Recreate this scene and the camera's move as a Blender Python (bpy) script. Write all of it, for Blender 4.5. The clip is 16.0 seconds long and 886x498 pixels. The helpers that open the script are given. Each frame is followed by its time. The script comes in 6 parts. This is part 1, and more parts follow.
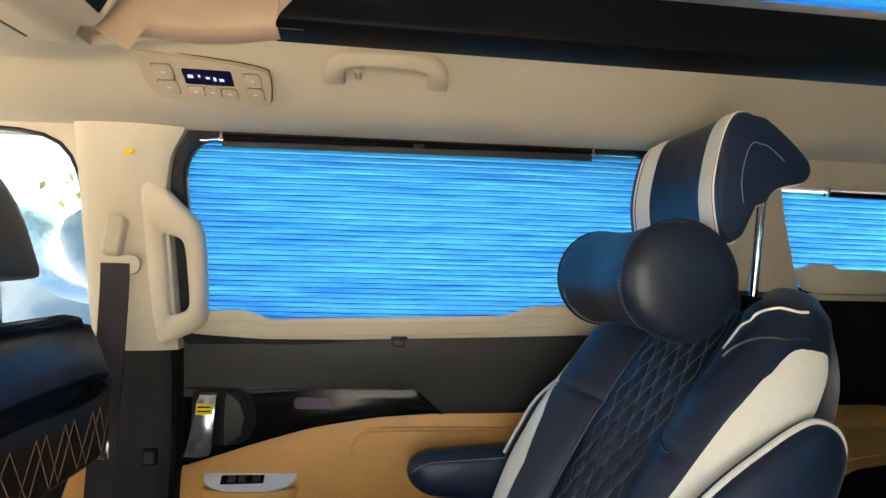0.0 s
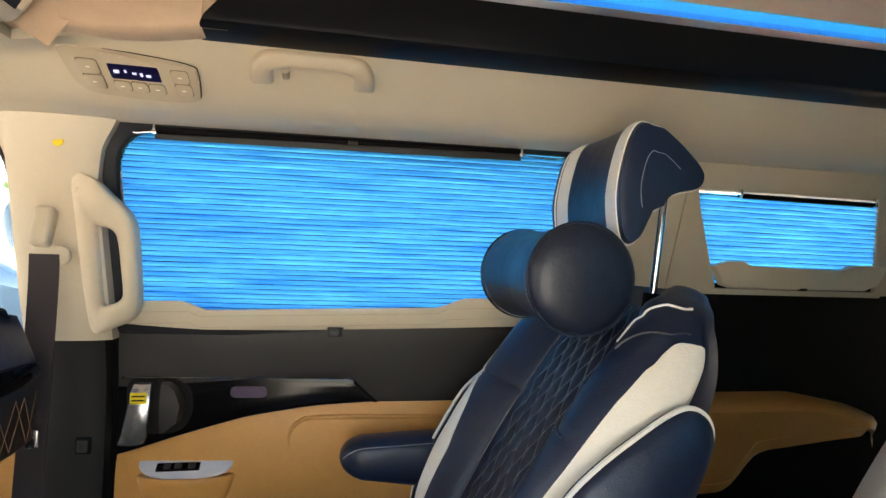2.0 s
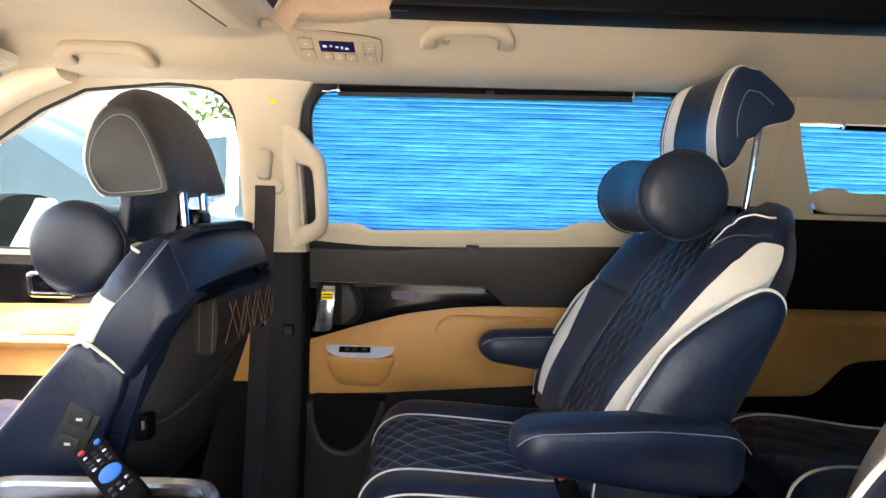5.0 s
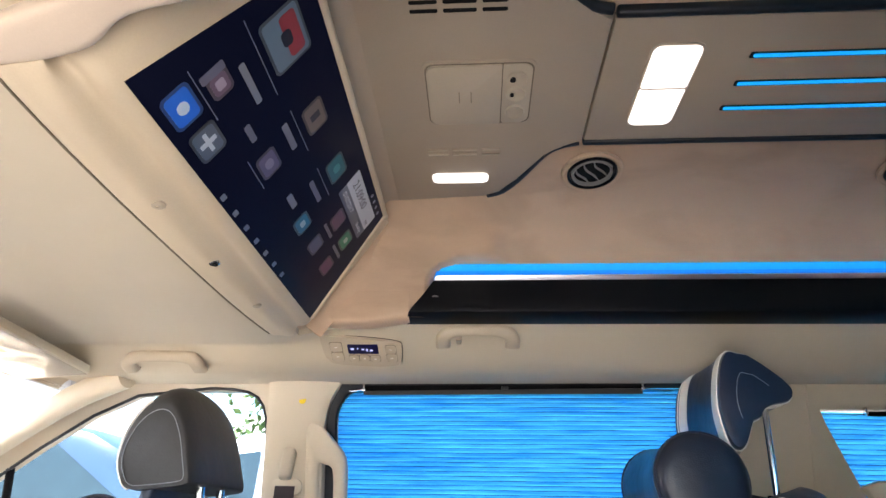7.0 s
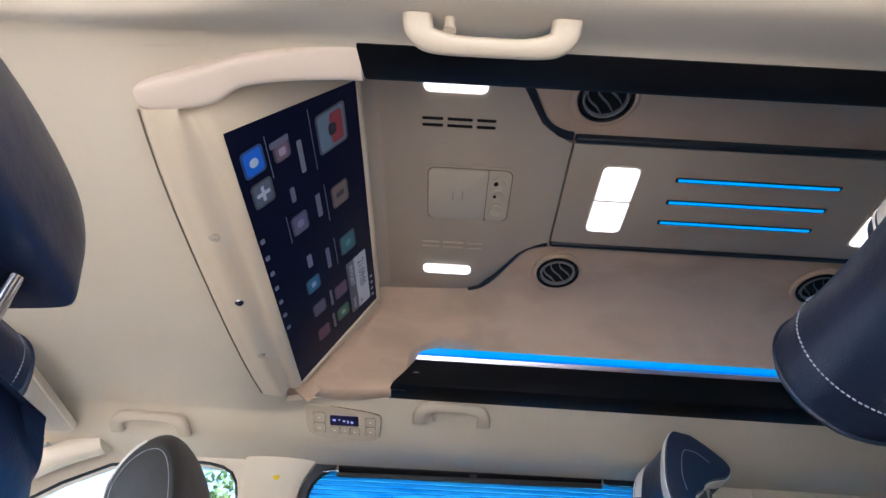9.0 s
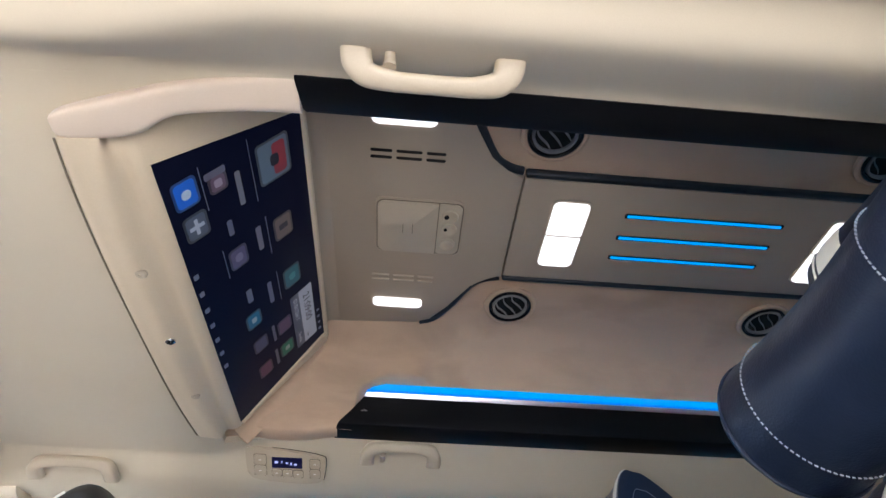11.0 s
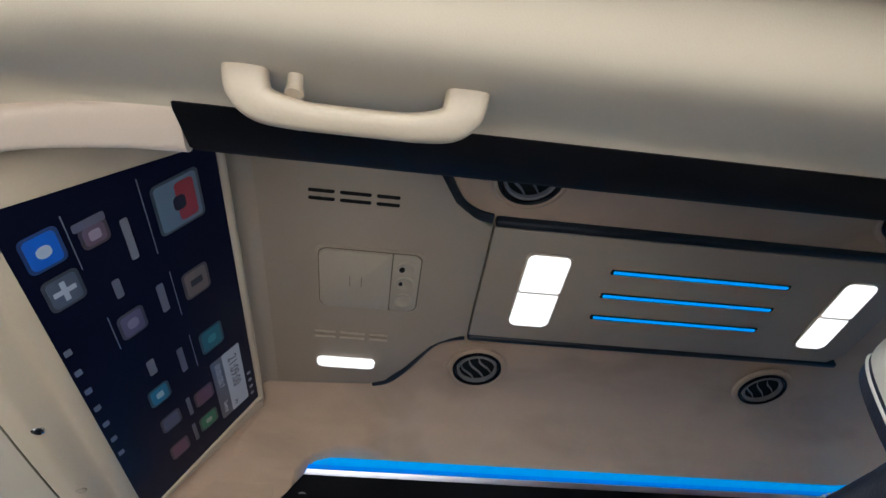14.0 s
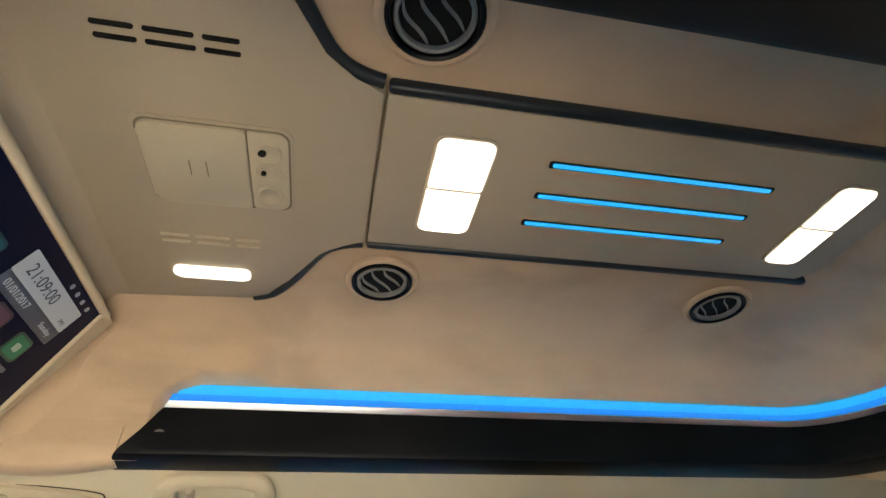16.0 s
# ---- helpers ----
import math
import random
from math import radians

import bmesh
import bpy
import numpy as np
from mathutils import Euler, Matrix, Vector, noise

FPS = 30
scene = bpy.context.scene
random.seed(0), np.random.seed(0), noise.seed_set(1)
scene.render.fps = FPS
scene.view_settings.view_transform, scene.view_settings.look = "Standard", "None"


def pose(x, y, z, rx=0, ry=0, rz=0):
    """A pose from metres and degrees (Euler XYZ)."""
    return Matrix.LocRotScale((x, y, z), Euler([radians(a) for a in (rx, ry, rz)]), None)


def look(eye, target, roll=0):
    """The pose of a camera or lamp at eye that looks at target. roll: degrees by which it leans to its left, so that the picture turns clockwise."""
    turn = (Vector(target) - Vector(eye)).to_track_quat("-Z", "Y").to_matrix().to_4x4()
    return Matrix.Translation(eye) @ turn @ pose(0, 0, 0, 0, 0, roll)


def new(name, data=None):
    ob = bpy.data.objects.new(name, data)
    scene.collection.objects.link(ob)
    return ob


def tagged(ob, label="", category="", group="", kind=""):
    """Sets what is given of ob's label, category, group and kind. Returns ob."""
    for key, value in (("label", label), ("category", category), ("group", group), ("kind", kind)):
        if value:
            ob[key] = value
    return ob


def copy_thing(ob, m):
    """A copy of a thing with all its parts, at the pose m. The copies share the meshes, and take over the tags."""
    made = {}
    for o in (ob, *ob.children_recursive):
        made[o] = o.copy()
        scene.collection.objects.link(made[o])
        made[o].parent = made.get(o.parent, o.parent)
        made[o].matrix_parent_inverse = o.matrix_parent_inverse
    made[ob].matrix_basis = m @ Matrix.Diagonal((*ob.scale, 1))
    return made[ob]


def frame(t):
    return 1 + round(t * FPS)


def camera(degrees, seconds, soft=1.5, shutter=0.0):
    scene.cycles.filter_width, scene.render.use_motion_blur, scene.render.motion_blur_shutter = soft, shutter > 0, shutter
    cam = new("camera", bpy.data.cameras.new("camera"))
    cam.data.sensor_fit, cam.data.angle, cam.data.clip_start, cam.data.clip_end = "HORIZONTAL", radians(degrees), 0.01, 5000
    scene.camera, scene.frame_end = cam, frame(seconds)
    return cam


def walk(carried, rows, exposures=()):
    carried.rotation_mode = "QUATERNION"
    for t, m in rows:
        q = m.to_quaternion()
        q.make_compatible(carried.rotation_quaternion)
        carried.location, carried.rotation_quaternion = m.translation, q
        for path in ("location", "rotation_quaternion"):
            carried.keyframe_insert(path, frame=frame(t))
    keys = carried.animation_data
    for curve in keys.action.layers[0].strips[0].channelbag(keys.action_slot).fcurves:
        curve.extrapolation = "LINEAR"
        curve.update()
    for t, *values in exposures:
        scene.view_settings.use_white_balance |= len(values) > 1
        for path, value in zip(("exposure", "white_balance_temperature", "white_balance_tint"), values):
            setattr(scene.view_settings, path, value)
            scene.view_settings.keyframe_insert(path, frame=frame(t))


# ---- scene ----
cam = camera(77.3, 16.0)
PATH = [
    (0, (0.023, -0.341, 0.971), (0.275, 1.642, 1.048), 1.4),
    (0.5, (0.052, -0.353, 0.98), (0.379, 1.619, 1.059), 1.6),
    (1, (0.085, -0.37, 0.991), (0.509, 1.583, 1.088), 1.9),
    (1.5, (0.105, -0.381, 0.995), (0.563, 1.565, 1.062), 2.1),
    (2, (0.083, -0.39, 0.986), (0.454, 1.575, 1.021), 2.0),
    (2.5, (0.027, -0.424, 0.961), (0.271, 1.559, 0.879), 1.8),
    (3, (-0.016, -0.462, 0.938), (0.172, 1.524, 0.797), 2.0),
    (3.2, (-0.03, -0.475, 0.933), (0.151, 1.511, 0.776), 2.0),
    (5.3, (-0.02, -0.667, 0.942), (-0.002, 1.326, 0.777), 1.8),
    (5.5, (-0.017, -0.685, 0.943), (-0.019, 1.31, 0.812), 1.9),
    (6, (-0.009, -0.729, 0.922), (-0.116, 1.264, 1.037), 1.8),
    (6.5, (-0.013, -0.706, 0.915), (-0.083, 1.218, 1.458), 1.8),
    (7, (0.033, -0.71, 0.88), (-0.084, 1.068, 1.789), 1.2),
    (7.5, (0.029, -0.743, 0.792), (-0.053, 0.88, 1.958), 1.7),
    (8, (0.025, -0.777, 0.718), (-0.027, 0.707, 2.058), 4.1),
    (8.5, (0.015, -0.782, 0.661), (-0.023, 0.681, 2.024), 4.9),
    (8.7, (0.012, -0.781, 0.651), (-0.032, 0.69, 2.006), 4.6),
    (10.8, (0.041, -0.777, 0.688), (0.16, 0.649, 2.086), 0.3),
    (11, (0.036, -0.774, 0.69), (0.137, 0.63, 2.111), 1.0),
    (11.5, (0.025, -0.776, 0.699), (0.077, 0.557, 2.189), 2.9),
    (12, (0.025, -0.784, 0.709), (0.092, 0.54, 2.206), 2.2),
    (12.5, (0.018, -0.788, 0.71), (0.081, 0.533, 2.21), 2.6),
    (13, (0.02, -0.787, 0.711), (0.1, 0.548, 2.198), 2.3),
    (13.5, (0.037, -0.755, 0.75), (0.158, 0.58, 2.234), 1.3),
    (14, (0.078, -0.7, 0.86), (0.256, 0.64, 2.334), -0.4),
    (14.5, (0.126, -0.646, 0.972), (0.389, 0.736, 2.393), -2.0),
    (15, (0.177, -0.595, 1.017), (0.503, 0.827, 2.386), -2.8),
    (15.5, (0.195, -0.563, 1.028), (0.536, 0.909, 2.338), -2.1),
    (16, (0.201, -0.537, 1.031), (0.56, 1.034, 2.215), -2.7),
]
walk(cam, [(t, look(eye, target, roll)) for t, eye, target, roll in PATH], exposures=[(0, 2.70, 8000, 10), (3, 2.88, 8000, 12), (5.5, 3.0, 7800, 15), (6, 2.95, 7800, 15), (6.6, 2.85, 7200, 15), (7, 2.65, 6700, 14), (8, 2.4, 5900, 15), (11, 2.4, 6000, 12), (12, 2.15, 5900, 10), (13, 2.05, 5800, 8), (13.7, 1.95, 5900, 8), (14.3, 2.05, 6100, 8), (15, 2.4, 7600, 4), (16, 2.85, 7900, 4)])

# ---- light ----
world = bpy.data.worlds.new("sky")
scene.world = world
world.use_nodes = True
_n = world.node_tree.nodes
_sky = _n.new("ShaderNodeTexSky")
_sky.sky_type, _sky.sun_disc = "NISHITA", False
_sky.sun_elevation, _sky.sun_rotation = radians(60), radians(213.7)
world.node_tree.links.new(_sky.outputs[0], _n["Background"].inputs[0])
_n["Background"].inputs[1].default_value = 0.15
sun = new("sun", bpy.data.lights.new("sun", "SUN"))
sun.data.energy, sun.data.angle, sun.data.color = 5.0, radians(0.5), (1.0, 0.95, 0.88)
sun.matrix_world = look((-1.6, -2.4, 5.0), (0, 0, 0))


# ---- materials ----
def material(name, colour, rough=0.5, metal=0.0, scale=60.0, vary=0.12, bump=0.15, spec=0.5, second=6.0, sheen=0.0, coat=0.0):
    """A surface with variation at two scales: fine grain and broad wear."""
    m = bpy.data.materials.new(name)
    m.use_nodes = True
    t = m.node_tree
    b = t.nodes["Principled BSDF"]
    co = t.nodes.new("ShaderNodeTexCoord")
    fine, wide = t.nodes.new("ShaderNodeTexNoise"), t.nodes.new("ShaderNodeTexNoise")
    for nd, s, d in ((fine, scale, 4), (wide, second, 3)):
        nd.inputs["Scale"].default_value, nd.inputs["Detail"].default_value = s, d
        t.links.new(co.outputs["Object"], nd.inputs["Vector"])
    mixer = t.nodes.new("ShaderNodeMath")
    mixer.operation = "MULTIPLY_ADD"
    mixer.inputs[1].default_value = 0.4
    t.links.new(fine.outputs[0], mixer.inputs[0])
    t.links.new(wide.outputs[0], mixer.inputs[2])
    ramp = t.nodes.new("ShaderNodeMapRange")
    ramp.inputs[1].default_value, ramp.inputs[2].default_value = 0.45, 0.95
    ramp.inputs[3].default_value, ramp.inputs[4].default_value = 1 - vary, 1 + vary
    t.links.new(mixer.outputs[0], ramp.inputs[0])
    tint = t.nodes.new("ShaderNodeVectorMath")
    tint.operation = "SCALE"
    tint.inputs[0].default_value = colour
    t.links.new(ramp.outputs[0], tint.inputs["Scale"])
    t.links.new(tint.outputs[0], b.inputs["Base Color"])
    rr = t.nodes.new("ShaderNodeMapRange")
    rr.inputs[3].default_value, rr.inputs[4].default_value = max(0.02, rough - 0.06), min(1, rough + 0.08)
    t.links.new(wide.outputs[0], rr.inputs[0])
    t.links.new(rr.outputs[0], b.inputs["Roughness"])
    b.inputs["Metallic"].default_value = metal
    b.inputs["Specular IOR Level"].default_value = spec
    if sheen:
        b.inputs["Sheen Weight"].default_value, b.inputs["Sheen Roughness"].default_value = sheen, 0.4
    if coat:
        b.inputs["Coat Weight"].default_value, b.inputs["Coat Roughness"].default_value = coat, 0.04
    if bump:
        bn = t.nodes.new("ShaderNodeBump")
        bn.inputs["Strength"].default_value, bn.inputs["Distance"].default_value = bump, 0.002
        t.links.new(fine.outputs[0], bn.inputs["Height"])
        t.links.new(bn.outputs[0], b.inputs["Normal"])
    return m


def leather(name, colour, rough=0.42, spec=0.4, vary=0.18):
    """Grained leather: small pebbles and broad creases."""
    m = material(name, colour, rough, 0, 140, vary, 0, spec, 9)
    t = m.node_tree
    b = t.nodes["Principled BSDF"]
    co = t.nodes["Texture Coordinate"]
    v, w = t.nodes.new("ShaderNodeTexVoronoi"), t.nodes.new("ShaderNodeTexNoise")
    v.inputs["Scale"].default_value, w.inputs["Scale"].default_value = 420, 22
    b1, b2 = t.nodes.new("ShaderNodeBump"), t.nodes.new("ShaderNodeBump")
    for nd, src, s, d in ((b1, v.outputs["Distance"], 0.25, 0.0008), (b2, w.outputs[0], 0.3, 0.006)):
        nd.inputs["Strength"].default_value, nd.inputs["Distance"].default_value = s, d
        t.links.new(src, nd.inputs["Height"])
    for nd in (v, w):
        t.links.new(co.outputs["Object"], nd.inputs["Vector"])
    t.links.new(b2.outputs[0], b1.inputs["Normal"])
    t.links.new(b1.outputs[0], b.inputs["Normal"])
    return m


def glow(name, colour, power):
    m = bpy.data.materials.new(name)
    m.use_nodes = True
    b = m.node_tree.nodes["Principled BSDF"]
    b.inputs["Base Color"].default_value = (*[c * 0.5 for c in colour], 1)
    b.inputs["Emission Color"].default_value, b.inputs["Emission Strength"].default_value = (*colour, 1), power / 8
    b.inputs["Roughness"].default_value = 0.3
    return m


def blind_cloth():
    """Thin blue pleated cloth that daylight shines through, streaked along the pleats."""
    m = bpy.data.materials.new("blue_blind_cloth")
    m.use_nodes = True
    t = m.node_tree
    t.nodes.remove(t.nodes["Principled BSDF"])
    co, mp = t.nodes.new("ShaderNodeTexCoord"), t.nodes.new("ShaderNodeMapping")
    mp.inputs["Scale"].default_value = (12, 12, 170)
    s1, s2 = t.nodes.new("ShaderNodeTexNoise"), t.nodes.new("ShaderNodeTexNoise")
    s1.inputs["Scale"].default_value, s1.inputs["Detail"].default_value = 1.0, 5
    s2.inputs["Scale"].default_value = 0.35
    t.links.new(co.outputs["Object"], mp.inputs["Vector"])
    t.links.new(mp.outputs[0], s1.inputs["Vector"])
    t.links.new(mp.outputs[0], s2.inputs["Vector"])
    add = t.nodes.new("ShaderNodeMath")
    add.operation = "ADD"
    t.links.new(s1.outputs[0], add.inputs[0])
    t.links.new(s2.outputs[0], add.inputs[1])
    cr = t.nodes.new("ShaderNodeValToRGB")
    cr.color_ramp.elements[0].position, cr.color_ramp.elements[0].color = 0.30, (0.0, 0.25, 0.74, 1)
    cr.color_ramp.elements[1].position, cr.color_ramp.elements[1].color = 0.70, (0.09, 0.66, 1.0, 1)
    half = t.nodes.new("ShaderNodeMath")
    half.operation = "MULTIPLY"
    half.inputs[1].default_value = 0.5
    t.links.new(add.outputs[0], half.inputs[0])
    t.links.new(half.outputs[0], cr.inputs[0])
    tr, df, mx = t.nodes.new("ShaderNodeBsdfTranslucent"), t.nodes.new("ShaderNodeBsdfDiffuse"), t.nodes.new("ShaderNodeMixShader")
    mx.inputs[0].default_value = 0.25
    for nd in (tr, df):
        t.links.new(cr.outputs[0], nd.inputs["Color"])
    t.links.new(tr.outputs[0], mx.inputs[1])
    t.links.new(df.outputs[0], mx.inputs[2])
    t.links.new(mx.outputs[0], t.nodes["Material Output"].inputs["Surface"])
    return m


def suede_cloth(name, colour):
    """Napped suede: fine fibres, and darker patches where the nap has been brushed the other way."""
    m = material(name, colour, 0.95, 0, 420, 0.07, 0.18, 0.12, 4, 0.15)
    t = m.node_tree
    b = t.nodes["Principled BSDF"]
    tint = b.inputs["Base Color"].links[0].from_socket
    co, mp, w = t.nodes["Texture Coordinate"], t.nodes.new("ShaderNodeMapping"), t.nodes.new("ShaderNodeTexNoise")
    mp.inputs["Scale"].default_value = (4.0, 7.0, 11.0)
    w.inputs["Scale"].default_value, w.inputs["Detail"].default_value, w.inputs["Distortion"].default_value = 1.0, 5, 0.35
    t.links.new(co.outputs["Object"], mp.inputs["Vector"])
    t.links.new(mp.outputs[0], w.inputs["Vector"])
    rm = t.nodes.new("ShaderNodeMapRange")
    rm.inputs[1].default_value, rm.inputs[2].default_value, rm.inputs[3].default_value, rm.inputs[4].default_value = 0.48, 0.74, 1.0, 0.78
    t.links.new(w.outputs[0], rm.inputs[0])
    sc = t.nodes.new("ShaderNodeVectorMath")
    sc.operation = "SCALE"
    t.links.new(tint, sc.inputs[0])
    t.links.new(rm.outputs[0], sc.inputs["Scale"])
    t.links.new(sc.outputs[0], b.inputs["Base Color"])
    return m


def clear_glass(name, colour=(1, 1, 1), rough=0.0):
    m = bpy.data.materials.new(name)
    m.use_nodes = True
    b = m.node_tree.nodes["Principled BSDF"]
    b.inputs["Base Color"].default_value = (*colour, 1)
    b.inputs["Transmission Weight"].default_value, b.inputs["Roughness"].default_value, b.inputs["IOR"].default_value = 1, rough, 1.2
    return m


NAVY = leather("navy_leather", (0.0075, 0.0145, 0.037), 0.37, 0.5)
PILLOW = leather("pillow_leather", (0.0085, 0.0135, 0.029), 0.40, 0.5)
NAVYDK = leather("dark_navy_leather", (0.011, 0.0160, 0.030), 0.38, 0.5)
GREYLEA = leather("charcoal_leather", (0.034, 0.033, 0.033), 0.5)
CREAM = leather("cream_leather", (0.80, 0.74, 0.64), 0.45, 0.4, 0.05)
TAN = leather("tan_leather", (0.60, 0.285, 0.080), 0.42, 0.4, 0.08)
CLOTH = material("beige_headliner_cloth", (0.53, 0.45, 0.33), 0.9, 0, 700, 0.05, 0.10, 0.2, 3, 0.15)
SUEDE = suede_cloth("pinkish_beige_suede", (0.53, 0.375, 0.255))
LIP = material("pale_suede_edging", (0.62, 0.50, 0.385), 0.9, 0, 500, 0.05, 0.06, 0.2, 5, 0.3)
PLASTIC = material("beige_plastic", (0.45, 0.37, 0.265), 0.5, 0, 350, 0.05, 0.12, 0.4, 4)
VANE = material("grey_vane_plastic", (0.20, 0.19, 0.18), 0.4, 0, 200, 0.08, 0.1, 0.4, 8)
PANEL = material("beige_ceiling_panel", (0.38, 0.30, 0.215), 0.55, 0, 350, 0.06, 0.12, 0.4, 4)
HOUSING = material("tan_beige_housing", (0.60, 0.485, 0.335), 0.55, 0, 350, 0.05, 0.12, 0.35, 4)
GAP = material("shaded_plastic_gap", (0.17, 0.135, 0.095), 0.7, 0, 200, 0.05, 0, 0.2, 4)
TRIM = material("cream_trim_plastic", (0.62, 0.53, 0.40), 0.5, 0, 350, 0.05, 0.15, 0.4, 4)
BLACK = material("black_plastic", (0.0035, 0.0035, 0.004), 0.65, 0, 300, 0.2, 0.15, 0.08, 6)
BEAM = material("satin_black_plastic", (0.0045, 0.0045, 0.0055), 0.40, 0, 300, 0.2, 0.06, 0.16, 5)
DOORBLACK = material("dark_grey_door_plastic", (0.019, 0.0185, 0.018), 0.6, 0, 320, 0.2, 0.2, 0.25, 6)
CHAR = material("charcoal_plastic", (0.026, 0.024, 0.023), 0.55, 0, 380, 0.15, 0.25, 0.4, 5)
GLOSS = material("piano_black", (0.004, 0.004, 0.005), 0.14, 0, 200, 0.2, 0, 0.25, 12)
CHROME = material("chrome", (0.75, 0.76, 0.78), 0.12, 1.0, 60, 0.05, 0, 0.5, 6)
BACKCOVER = material("dark_back_cover", (0.030, 0.027, 0.025), 0.7, 0, 300, 0.2, 0.3, 0.2, 6)
SATIN = material("satin_silver", (0.62, 0.64, 0.68), 0.25, 0.9, 120, 0.06, 0.03, 0.5, 6)
BRUSHED = material("brushed_chrome", (0.72, 0.73, 0.75), 0.34, 1.0, 60, 0.05, 0, 0.5, 6)
SILVER = material("painted_silver", (0.74, 0.75, 0.80), 0.32, 0.35, 120, 0.05, 0.03, 0.5, 6)
RUBBER = material("black_rubber", (0.014, 0.016, 0.020), 0.42, 0, 150, 0.2, 0.1, 0.4, 6)
BELT = material("grey_belt_webbing", (0.055, 0.045, 0.048), 0.8, 0, 700, 0.2, 0.5, 0.2, 10)
POUCH = leather("brown_black_pouch_leather", (0.013, 0.010, 0.009), 0.55, 0.25)
TANTHREAD = material("tan_thread", (0.16, 0.095, 0.06), 0.7, 0, 600, 0.1, 0.2, 0.2, 20)
CARPET = material("black_carpet", (0.018, 0.018, 0.018), 0.95, 0, 500, 0.4, 0.8, 0.1, 8)
WHITEPAINT = material("white_car_paint", (0.80, 0.81, 0.82), 0.2, 0, 40, 0.03, 0, 0.5, 3, 0, 0.8)
GREYPAINT = material("blue_grey_car_paint", (0.035, 0.065, 0.105), 0.2, 0.3, 40, 0.05, 0, 0.5, 3, 0, 0.8)
DARKGLASS = material("dark_car_glass", (0.016, 0.030, 0.036), 0.06, 0, 10, 0.2, 0, 0.6, 3)
ASPHALT = material("pale_concrete", (0.66, 0.635, 0.59), 0.9, 0, 30, 0.25, 0.4, 0.2, 0.6)
WALLPAINT = material("pale_wall_plaster", (0.72, 0.72, 0.70), 0.85, 0, 12, 0.06, 0.2, 0.2, 0.5)
STITCH = material("pale_thread", (0.70, 0.70, 0.68), 0.7, 0, 600, 0.1, 0.2, 0.2, 20)
PIPING = leather("cream_piping", (0.82, 0.78, 0.70), 0.4, 0.4, 0.06)
LEAF = material("tree_leaves", (0.07, 0.11, 0.03), 0.6, 0, 20, 0.4, 0, 0.3, 2)
BARK = material("tree_bark", (0.16, 0.12, 0.09), 0.9, 0, 30, 0.3, 0.5, 0.2, 4)
THREAD = material("grey_thread", (0.30, 0.31, 0.33), 0.7, 0, 600, 0.1, 0.2, 0.2, 20)
YELLOW = material("yellow_label", (0.85, 0.62, 0.02), 0.5, 0, 100, 0.05, 0, 0.4, 10)
RED = material("red_button", (0.65, 0.03, 0.02), 0.4, 0, 100, 0.05, 0, 0.4, 10)
BLUEBTN = material("blue_button", (0.02, 0.22, 0.75), 0.4, 0, 100, 0.05, 0, 0.4, 10)
SLOT = material("dark_slot", (0.01, 0.009, 0.008), 0.8, 0, 100, 0.1, 0, 0.2, 10)
BLIND = blind_cloth()
# dark blue that paints the shade in the blinds' pleats
FOLD_SHADE = material("dark_blue_fold_shade", (0.0, 0.03, 0.16), 0.8, 0, 100, 0.2, 0, 0.2, 6)
GLASS = clear_glass("window_glass")
TINTED = clear_glass("tinted_side_glass", (0.80, 0.95, 0.99))
FILM = clear_glass("clear_plastic_film", (0.95, 0.96, 0.98), 0.16)
LED_BLUE = glow("blue_led", (0.0, 0.26, 1.0), 0.95)
LED_DEEP = glow("blue_led_edge", (0.0, 0.42, 1.0), 1.1)
LED_LINE = glow("blue_led_line", (0.0, 0.36, 1.0), 1.3)
LED_WHITE = glow("white_lamp_diffuser", (1.0, 0.98, 0.95), 2.6)
SCREEN = glow("screen_dark_blue", (0.006, 0.008, 0.030), 0.35)
SCREEN.node_tree.nodes["Principled BSDF"].inputs["Base Color"].default_value = (0.002, 0.0025, 0.006, 1)
SCREEN.node_tree.nodes["Principled BSDF"].inputs["Roughness"].default_value = 0.38
SCREEN.node_tree.nodes["Principled BSDF"].inputs["Specular IOR Level"].default_value = 0.05
LCD = glow("lcd_dark_blue", (0.004, 0.004, 0.04), 0.5)


# ---- mesh helpers ----
def done(bm):
    bmesh.ops.recalc_face_normals(bm, faces=bm.faces)
    return bm


def part(name, bm, mat, parent=None, label="", sharp=38):
    me = bpy.data.meshes.new(name)
    done(bm).to_mesh(me)
    bm.free()
    me.materials.append(mat)
    for p in me.polygons:
        p.use_smooth = True
    me.set_sharp_from_angle(angle=radians(sharp))
    ob = new(name, me)
    if parent is not None:
        ob.parent = parent
    if label:
        ob["label"] = label
    return ob


def thing(name, label, category, at=(0, 0, 0), group="", kind=""):
    ob = new(name)
    ob.empty_display_size = 0.05
    ob.location = at
    return tagged(ob, label, category, group, kind)


def loft(rings, cap=True, closed=True):
    bm = bmesh.new()
    vs = [[bm.verts.new(p) for p in r] for r in rings]
    n = len(rings[0])
    for a, b in zip(vs, vs[1:]):
        for i in range(n if closed else n - 1):
            j = (i + 1) % n
            bm.faces.new((a[i], a[j], b[j], b[i]))
    if cap:
        bm.faces.new(vs[0])
        bm.faces.new(vs[-1])
    return bm


